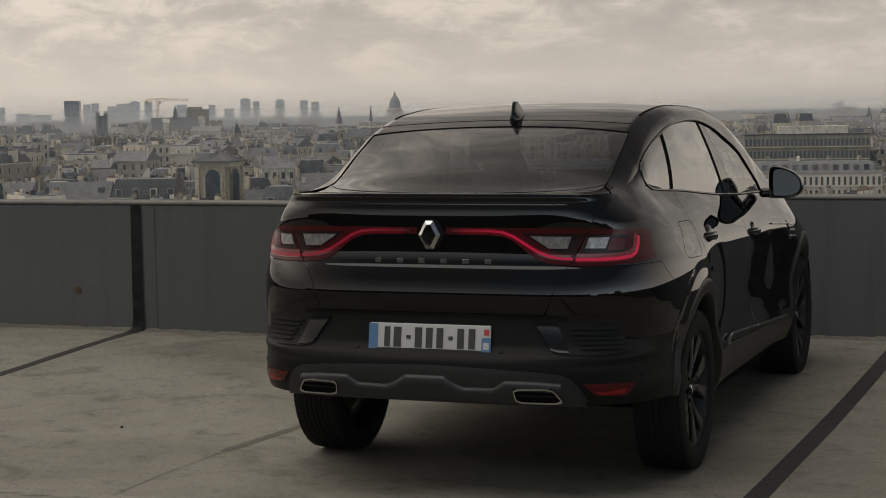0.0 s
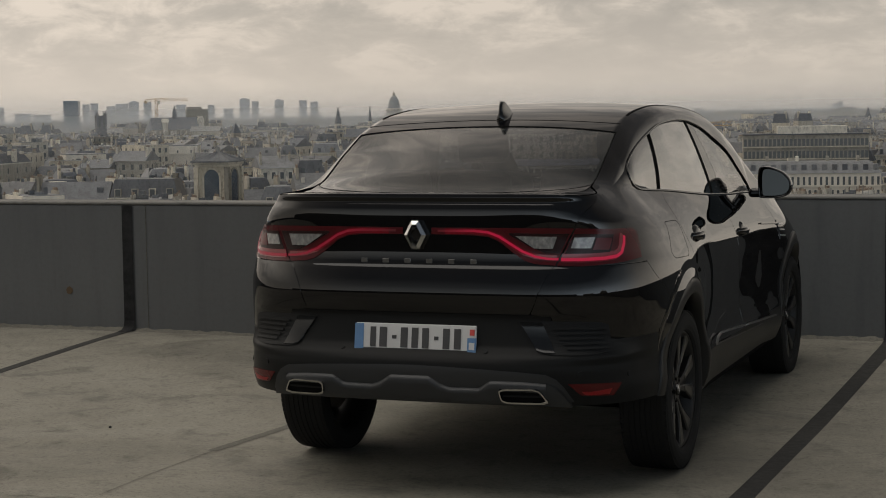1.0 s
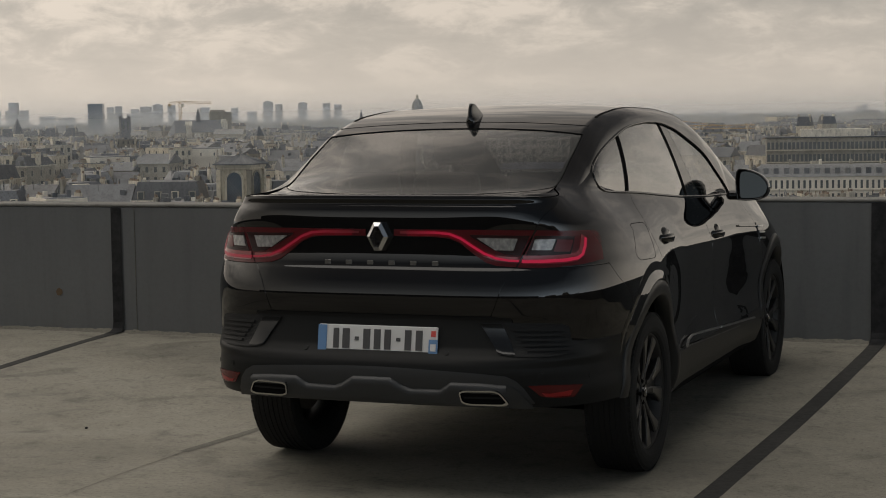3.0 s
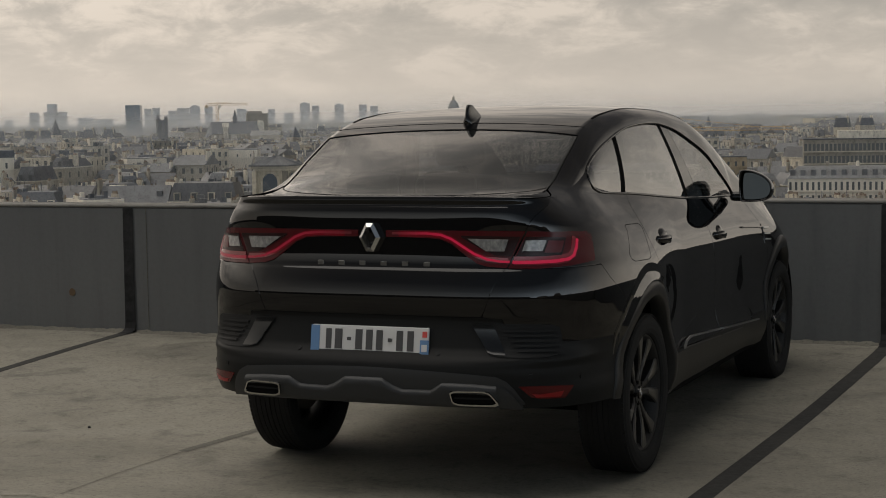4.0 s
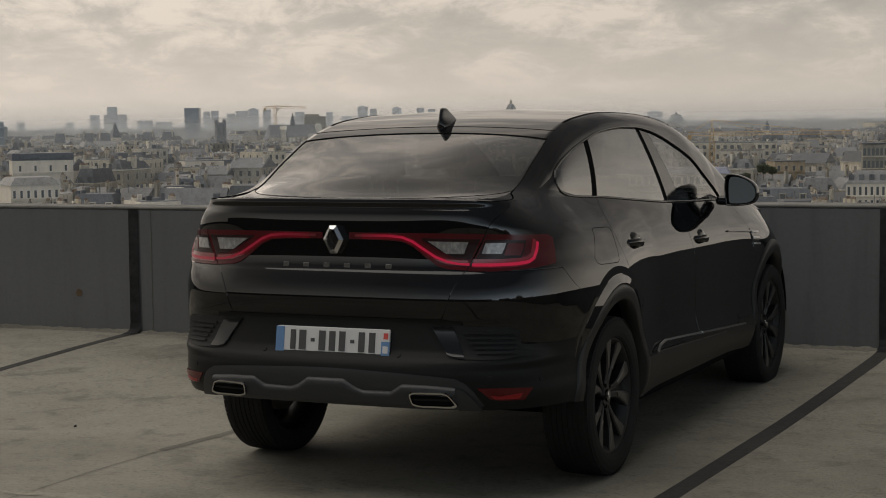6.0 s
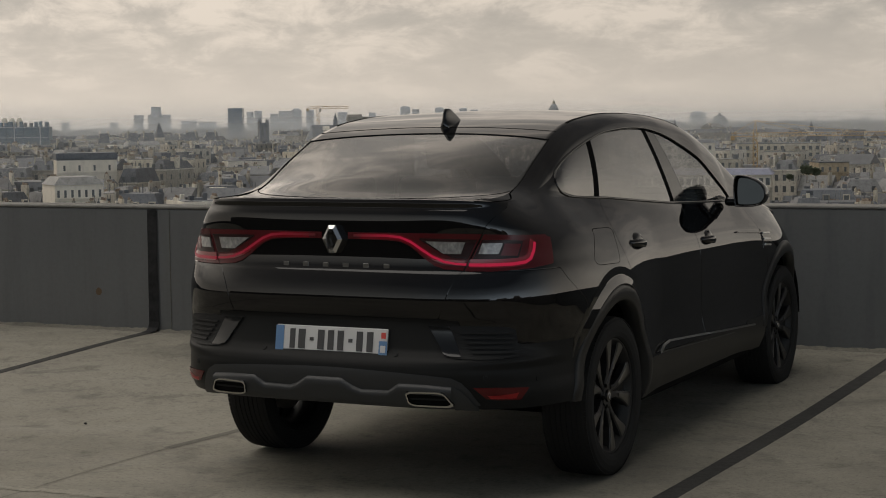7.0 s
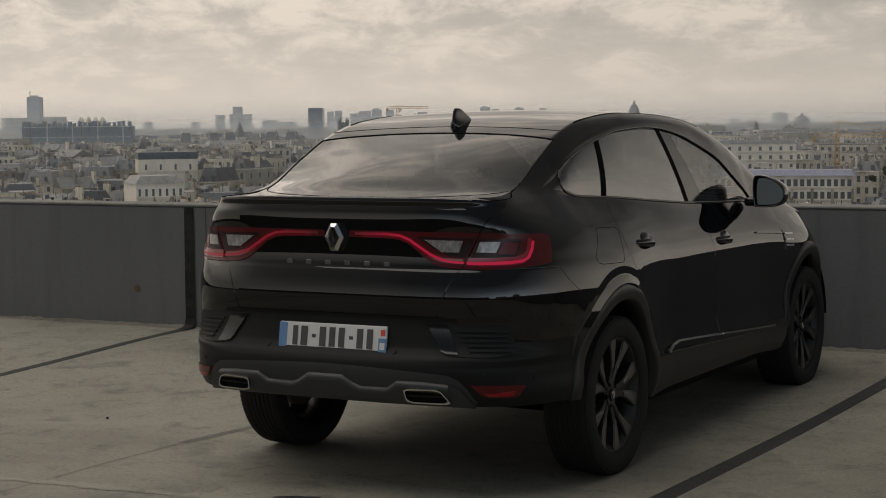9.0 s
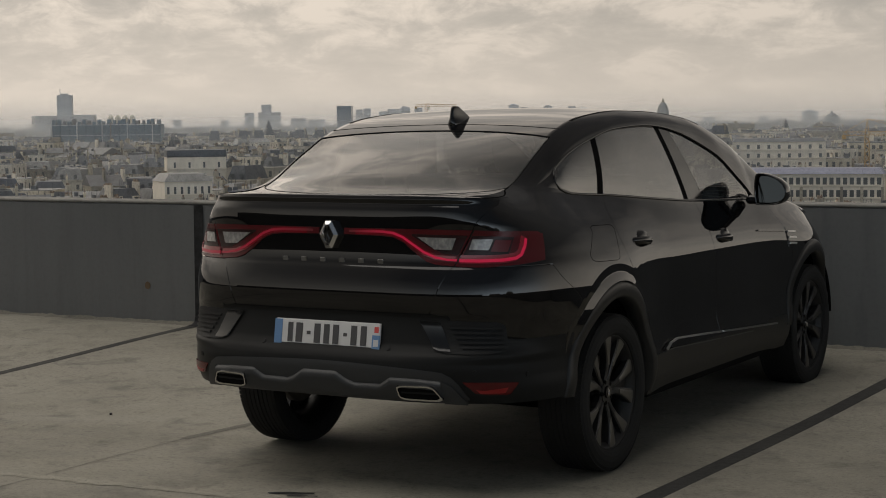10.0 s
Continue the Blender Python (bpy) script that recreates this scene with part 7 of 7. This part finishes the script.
def turned(prof, seg, cx, cy):
    V, F = [], []
    n = len(prof)
    for i in range(seg):
        a = 2 * math.pi * i / seg
        V += [(cx + r * math.cos(a), cy + r * math.sin(a), z) for r, z in prof]
    for i in range(seg):
        j = (i + 1) % seg
        F += [(i * n + k, j * n + k, j * n + k + 1, i * n + k + 1) for k in range(n - 1)]
    return V, F


R = w / 2
V, F = turned([(R * 0.80, zd0), (R * 0.80, zd1), (0, zd1)], 28, m[2], m[3])
put("drum", mesh_of("drum", V, F, M_stone), dm)
for i in range(16):
    a = 2 * math.pi * i / 16
    bm = bmesh.new()
    x, y = m[2] + R * 0.97 * math.cos(a), m[3] + R * 0.97 * math.sin(a)
    tube(bm, (x, y, zd0), (x, y, zd1 - 2), R * 0.06, None, 6)
    part("column", bm, M_stone, dm)
V, F = turned([(R, zd1 - 2), (R, zd1 - 0.6), (R * 0.8, zd1 - 0.6)], 28, m[2], m[3])
put("entablature", mesh_of("entablature", V, F, M_stone), dm)
prof = [(R * 0.74 * math.cos(t), zd1 + (zd2 - zd1) * math.sin(t)) for t in np.linspace(0, 1.42, 10)]
V, F = turned(prof, 28, m[2], m[3])
put("dome", mesh_of("dome", V, F, M_copper, True), dm)
V, F = turned([(R * 0.17, zd2 - 1.5), (R * 0.17, zd2 + 3.2), (R * 0.05, zd2 + 4.6), (0.25, zd3)], 12, m[2], m[3])
put("lantern", mesh_of("lantern", V, F, M_stone), dm)
dm2 = landmark("hazy_dome", "far hazy dome with a lantern", "church")
m = frame_at(-17.15, 2600)
zz = zs(-0.0045, 2600)
V, F = turned([(15, STREET), (15, zz)] + [(13 * math.cos(t), zz + 14 * math.sin(t)) for t in np.linspace(0, 1.4, 8)] + [(1.2, zz + 17), (0.2, zs(0.0020, 2600))], 24, m[2], m[3])
put("dome", mesh_of("dome", V, F, M_copper, True), dm2)

# slim spires
for az, d_, s0, s1, wd in ((-23.40, 1500, -0.0112, 0.0034, 2.6), (-24.46, 1200, -0.0125, 0.0024, 4.0), (-7.13, 1500, -0.0168, -0.0022, 7.0), (-27.85, 1000, -0.0150, -0.0055, 4.5), (-35.62, 1150, -0.0130, 0.0006, 6.0), (-18.6, 1400, -0.010, -0.0015, 4.0), (-14.2, 1300, -0.012, -0.003, 4.0)):
    sp = landmark("spire", "slim dark church spire above the roofs", "church")
    m = frame_at(az, d_, 20)
    b = Bag()
    zt_ = zs(s1, d_)
    zb_ = zs(s0, d_)
    zm = zb_ + (zt_ - zb_) * 0.35
    b.block(m, -wd / 2, wd / 2, -wd / 2, wd / 2, STREET, zm)
    bagpart("tower", b, M_stone, sp)
    b = Bag()
    b.block(m, -wd * 0.5, wd * 0.5, -wd * 0.5, wd * 0.5, zm, zt_, wd * 0.485)
    bagpart("cap", b, M_slate, sp)
for az, d_ in ((-37.4, 1150), (-36.5, 1180), (-36.0, 1100), (-34.55, 1120), (-33.9, 1180), (-27.0, 1500), (-9.9, 900), (-9.2, 880), (-20.7, 900)):
    sp = landmark("roof_pavilion", "dark slate roof pavilion above the houses", "building")
    m = frame_at(az, d_, rc.uniform(-20, 20))
    zz = zs(-0.0105 + rc.uniform(-0.001, 0.001), d_)
    b = Bag()
    b.block(m, -3.6, 3.6, -5, 5, STREET, zz)
    bagpart("wall", b, M_stone, sp)
    b = Bag()
    b.block(m, -3.6, 3.6, -5, 5, zz, zs(-0.0055, d_), 0.9)
    bagpart("roof", b, M_slate, sp)
    for x in (-2.7, 2.7):
        b = Bag()
        b.block(m, x - 0.5, x + 0.5, -3, -1, zz, zs(-0.0042, d_))
        bagpart("chimney", b, M_stone, sp)

# exhibition hall of blue steelwork and tubes
ph = landmark("steel_exhibition_hall", "blue-grey hall of exposed steelwork and pipes", "building")
az, w = span(-42.57, -39.08, 1380)
m = frame_at(az, 1380, -8)
z0, z1 = zs(-0.0120, 1380), zs(0.0002, 1380)
b = Bag()
b.block(m, -w / 2, w / 2, -12, 12, STREET, z1 - 2)
bagpart("body", b, M_bluepipe, ph)
for i in range(14):
    b = Bag()
    x = -w / 2 + i * w / 13
    b.block(m, x - 0.3, x + 0.3, -14.5, -12, STREET, z1)
    bagpart("column", b, M_towers if i % 3 == 0 else M_bluepipe, ph)
for k in range(4):
    b = Bag()
    z = z0 + (z1 - z0) * (k + 0.6) / 4.2
    b.block(m, -w / 2, w / 2, -14.2, -13.2, z, z + 0.45)
    bagpart("beam", b, M_towers if k % 2 else M_bluepipe, ph)
for i in range(22):
    b = Bag()
    x = -w / 2 + 2 + i * (w - 4) / 21
    b.block(m, x - rc.uniform(0.6, 1.8), x + rc.uniform(0.6, 1.8), -13, -8, z1 - 2, z1 + rc.uniform(0.2, 2.6))
    bagpart("roof_plant", b, M_bluepipe, ph)
for i in range(4):
    x = w * 0.02 + i * 5.6
    cx, cy = m[2] + m[0] * x, m[3] + m[1] * x
    V, F = turned([(2.2, z1 - 1), (2.2, z1 + 3.0), (1.6, z1 + 4.8), (0.1, z1 + 5.4)], 12, cx, cy)
    put("vent_cowl", mesh_of("vent_cowl", V, F, M_white, True), ph)


# buildings with rows of windows that can be told apart
def facade(name, label, a0, a1, d, s_top, rows, cols, wall_m, turn=0.0, depth=12, win=(0.62, 0.6), roof_m=None, roof_h=0.0, over=0.0, z_step=3.0, first=1.0):
    az, w = span(a0, a1, d)
    b_ = landmark(name, label)
    m = frame_at(az, d + depth / 2, turn)
    top = zs(s_top, d)
    g = Bag()
    g.block(m, -w / 2, w / 2, -depth / 2, depth / 2, STREET, top)
    bagpart("wall", g, wall_m, b_)
    wins = []
    pitch = w / cols
    for r in range(rows):
        z = top - first - z_step * (r + 1) + z_step * (1 - win[1]) / 2
        for i in range(cols):
            wins.append((m, -w / 2 + (i + 0.5) * pitch, -depth / 2, z, pitch * win[0], z_step * win[1]))
        g = Bag()
        g.block(m, -w / 2 - 0.05, w / 2 + 0.05, -depth / 2 - 0.25, -depth / 2 + 0.1, z - 0.35, z - 0.12)
        bagpart("sill_band", g, wall_m, b_)
    window_objects(wins, b_)
    g = Bag()
    g.block(m, -w / 2 - over, w / 2 + over, -depth / 2 - over, depth / 2 + over, top, top + max(0.25, roof_h), roof_h * 0.9)
    bagpart("roof", g, roof_m or M_zinc, b_)
    return b_, m, w, top


lb, m, w, top = facade("long_office_building", "long beige office building with bands of windows", -11.20, -7.2, 450, -0.0176, 2, 30, M_stone, 3, 14, (0.66, 0.58), None, 0.0, 0.15, 3.1, 0.4)
g = Bag()
g.block(m, -w * 0.22, w * 0.34, -3, 5, top, zs(-0.0128, 450))
bagpart("penthouse", g, M_stone, lb)
ob_, m, w, top = facade("office_building", "beige office building with a blue zinc roof and window bands", -19.90, -15.4, 440, -0.0335, 3, 21, M_white, -4, 12, (0.62, 0.56), M_bluezinc, 1.4, 0.6, 3.1, 0.2)
for i in range(0, 22, 3):
    g = Bag()
    x = -w / 2 + i * w / 21
    g.block(m, x - 0.35, x + 0.35, -6.45, -5.95, STREET, top - 3.2)
    bagpart("pilaster", g, M_stone, ob_)
facade("apartment_house", "cream apartment house with rows of small windows", -20.27, -17.29, 540, -0.0150, 3, 9, M_white, 2, 12, (0.28, 0.46), M_zinc, 1.0, 0.2, 2.7, 0.2)
lb, m, w, top = facade("white_block", "white rendered block with a charcoal roof storey", -38.97, -37.04, 470, -0.0205, 2, 4, M_white, 5, 12, (0.14, 0.5), None, 0.0, 0.0, 3.0, 0.6)
g = Bag()
g.block(m, -w / 2 - 0.1, w / 2 + 0.1, -6.1, 6, top + 0.3, zs(-0.0164, 470))
bagpart("roof_storey", g, M_slate, lb)
facade("corner_house", "white corner house with shuttered windows", -39.21, -37.61, 360, -0.0345, 2, 7, M_white, 14, 11, (0.34, 0.5), M_zinc, 1.6, 0.2, 3.0, 0.3)
facade("white_block", "plain white block with few windows", -30.39, -29.07, 600, -0.0186, 1, 3, M_white, -6, 12, (0.10, 0.4), None, 0.0, 0.0, 2.6, 0.6)
facade("white_block", "plain pale block with a flat roof", -33.5, -32.2, 560, -0.0225, 1, 3, M_white, 10, 12, (0.10, 0.4), None, 0.0, 0.0, 2.6, 0.6)
facade("ochre_house", "ochre rendered house with a flat zinc roof", -14.1, -13.1, 470, -0.0270, 1, 4, M_ochre, 16, 9, (0.3, 0.5), None, 0.0, 0.1, 2.6, 0.5)
facade("apartment_house", "pale apartment house with a terrace storey", -16.6, -13.9, 620, -0.0160, 2, 12, M_stone, 4, 12, (0.5, 0.55), None, 0.0, 0.1, 2.4, 0.3)
facade("slate_block", "low block with a dark slate storey", -35.6, -34.5, 580, -0.0172, 1, 2, M_slate, 6, 10, (0.1, 0.4), None, 0.0, 0.1, 2.4, 0.6)

rh, m, w, top = facade("row_house", "pale row house under a long zinc mansard with dormers", -11.7, -6.8, 395, -0.0396, 2, 27, M_white, 2, 12, (0.42, 0.62), M_zinc, 2.6, 0.2, 3.0, 0.2)
for i in range(15):
    g = Bag()
    x = -w / 2 + (i + 0.5) * w / 15
    g.block(m, x - 0.55, x + 0.55, -5.6, -3.2, top + 0.3, top + 2.0)
    bagpart("dormer", g, M_zinc, rh)
for i in range(5):
    g = Bag()
    x = -w / 2 + (i + 0.3) * w / 5
    g.block(m, x - 0.3, x + 0.3, -2.0, 1.5, top + 1.5, top + 3.7)
    bagpart("chimney", g, M_stone, rh)

# pavilion with arched windows
pv = landmark("stone_pavilion", "stone roof pavilion with arched lattice windows and hipped roof")
D = 340.0
az, w = span(-29.27, -27.77, D)
TURN = -24.0
m = frame_at(az, D, TURN)
ze, za = zs(-0.0281, D), zs(-0.0222, D)
hx, hy = 3.2, 3.3
g = Bag()
g.block(m, -hx, hx, -hy, hy, STREET, ze)
bagpart("wall", g, M_stone, pv)
g = Bag()
g.block(m, -hx - 0.50, hx + 0.50, -hy - 0.50, hy + 0.50, ze - 0.50, ze)
g.block(m, -hx - 0.27, hx + 0.27, -hy - 0.27, hy + 0.27, ze - 0.80, ze - 0.50)
bagpart("cornice", g, M_stone, pv, "moulded stone cornice")
g = Bag()
g.block(m, -hx - 0.95, hx + 0.95, -hy - 0.95, hy + 0.95, ze, ze + 0.27)
g.block(m, -hx - 0.85, hx + 0.85, -hy - 0.85, hy + 0.85, ze + 0.27, za, 4.0)
bagpart("roof", g, M_zinc, pv, "grey zinc hipped roof with ribs")
g = Bag()
g.block(m, -0.25, 0.25, -0.25, 0.25, za, za + 0.9)
bagpart("finial", g, M_zinc, pv)


def on(m_, x, y, z):
    return (m_[2] + m_[0] * x - m_[1] * y, m_[3] + m_[1] * x + m_[0] * y, z)


for i in range(11):
    t = -1 + 2 * (i + 0.5) / 11
    for face in (0, 1, 2):
        bm = bmesh.new()
        if face == 0:
            tube(bm, on(m, t * (hx + 0.85), -hy - 0.85, ze + 0.29), on(m, t * 0.35, -0.15, za), 0.06, None, 4)
        elif face == 1:
            tube(bm, on(m, hx + 0.85, t * (hy + 0.85), ze + 0.29), on(m, 0.15, t * 0.35, za), 0.06, None, 4)
        else:
            tube(bm, on(m, -hx - 0.85, t * (hy + 0.85), ze + 0.29), on(m, -0.15, t * 0.35, za), 0.06, None, 4)
        part("roof_rib", bm, M_zinc, pv)


def arch_window(face, wd, z0, z1):
    """face 'f': the front, 'r': the right flank."""
    def Q(u, z, out):
        return on(m, u, -hy - out, z) if face == "f" else on(m, hx + out, u, z)
    pts = [(-wd, z0), (wd, z0)] + [(wd * math.cos(t), z1 - wd + wd * math.sin(t)) for t in np.linspace(0, math.pi, 14)]
    aw = put("arched_window", mesh_of("arched_window", [Q(u, z, 0.02) for u, z in pts], [tuple(range(len(pts)))], M_towerglass), pv, "dark arched window with lattice")
    rim_o = [(u * 1.22, z1 - wd + (z - z1 + wd) * 1.22 if z > z1 - wd else z) for u, z in pts[1:]] + [(-wd * 1.22, z0)]
    rim_i = pts[1:] + [pts[0]]
    V = [Q(u, z, 0.02) for u, z in rim_i] + [Q(u, z, 0.18) for u, z in rim_i] + [Q(u, z, 0.18) for u, z in rim_o] + [Q(u, z, 0.0) for u, z in rim_o]
    n = len(rim_i)
    F = [(r * n + i, r * n + i + 1, (r + 1) * n + i + 1, (r + 1) * n + i) for r in range(3) for i in range(n - 1)]
    put("archivolt", mesh_of("archivolt", V, F, M_stone), aw, "stone arch surround")
    for k in range(-6, 12):
        for sl in (1, -1):
            u0, u1 = -wd, wd
            za_, zb_ = z0 + k * 0.62, z0 + k * 0.62 + sl * 2 * wd
            P = []
            for t in np.linspace(0, 1, 13):
                u, z = u0 + (u1 - u0) * t, za_ + (zb_ - za_) * t
                hmax = z1 - wd + math.sqrt(max(0, wd * wd - u * u))
                if z0 <= z <= hmax:
                    P.append((u, z))
            if len(P) >= 2:
                bm = bmesh.new()
                tube(bm, Q(*P[0], 0.05), Q(*P[-1], 0.05), 0.05, None, 4)
                part("lattice_bar", bm, M_zinc, aw)


zw1 = zs(-0.0322, D)
arch_window("f", 1.6, zs(-0.056, D), zw1)
arch_window("r", 1.6, zs(-0.056, D), zw1)
for sx, sy in ((-1, -1), (1, -1), (1, 1)):
    g = Bag()
    g.block(m, sx * hx - 0.45, sx * hx + 0.45, sy * hy - 0.45, sy * hy + 0.45, STREET, ze - 0.95)
    bagpart("corner_pier", g, M_stone, pv)

# terrace shrubs
def shrub(az, d_, slope, r):
    t = empty("terrace_shrub", label="dark green evergreen shrub on a roof terrace", category="shrub")
    x, y = pol(az, d_)
    z = zs(slope, d_)
    bm = bmesh.new()
    tube(bm, (x, y, z - 1.2 * r), (x, y, z), 0.12, 0.06, 6)
    part("trunk", bm, M_pots, t)
    V, F = [], []
    for i in range(900):
        v = Vector((rc.gauss(0, 1), rc.gauss(0, 1), rc.gauss(0, 0.7)))
        v = v.normalized() * r * rc.random() ** 0.35 * (0.8 + 0.35 * noise.noise(v * 1.3))
        v.z *= 0.85
        a = Vector((rc.uniform(-1, 1), rc.uniform(-1, 1), rc.uniform(-1, 1))).normalized() * 0.22
        c = a.cross(Vector((rc.uniform(-1, 1), rc.uniform(-1, 1), rc.uniform(-1, 1)))).normalized() * 0.16
        o = len(V)
        p = Vector((x, y, z + r * 0.1)) + v
        V += [p - a, p + c, p + a, p - c]
        F.append((o, o + 1, o + 2, o + 3))
    put("crown", mesh_of("crown", V, F, M_foliage), t)


for az, sl, r in ((-14.85, -0.0350, 1.0), (-14.30, -0.0312, 2.0), (-14.02, -0.0322, 1.4)):
    shrub(az, 436, sl, r)

# city haze put into thin scattering sheets added between the rows, thinning with height
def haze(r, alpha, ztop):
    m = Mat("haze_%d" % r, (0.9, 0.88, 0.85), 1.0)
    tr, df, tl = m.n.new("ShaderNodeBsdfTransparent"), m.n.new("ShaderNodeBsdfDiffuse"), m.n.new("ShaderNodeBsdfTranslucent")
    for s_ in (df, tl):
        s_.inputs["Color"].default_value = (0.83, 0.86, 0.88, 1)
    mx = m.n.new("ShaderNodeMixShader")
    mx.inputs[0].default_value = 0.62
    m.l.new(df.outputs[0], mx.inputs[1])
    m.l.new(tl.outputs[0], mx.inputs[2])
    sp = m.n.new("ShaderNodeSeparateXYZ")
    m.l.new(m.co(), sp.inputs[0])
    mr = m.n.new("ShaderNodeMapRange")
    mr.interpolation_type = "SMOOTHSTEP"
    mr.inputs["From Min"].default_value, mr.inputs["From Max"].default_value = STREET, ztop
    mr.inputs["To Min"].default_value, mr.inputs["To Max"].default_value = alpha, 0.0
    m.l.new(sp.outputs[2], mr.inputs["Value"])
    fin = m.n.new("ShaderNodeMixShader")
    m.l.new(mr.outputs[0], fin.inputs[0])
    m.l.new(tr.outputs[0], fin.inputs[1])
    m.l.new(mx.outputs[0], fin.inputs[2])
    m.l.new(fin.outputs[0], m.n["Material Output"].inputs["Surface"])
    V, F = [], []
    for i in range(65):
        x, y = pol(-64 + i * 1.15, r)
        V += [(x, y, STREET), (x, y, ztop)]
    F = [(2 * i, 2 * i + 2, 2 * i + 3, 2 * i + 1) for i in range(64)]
    ob = put("backdrop_haze", mesh_of("backdrop_haze", V, F, m.m), None, "pale see-through sheet added to stand in for city haze", kind="structure", category="backdrop")
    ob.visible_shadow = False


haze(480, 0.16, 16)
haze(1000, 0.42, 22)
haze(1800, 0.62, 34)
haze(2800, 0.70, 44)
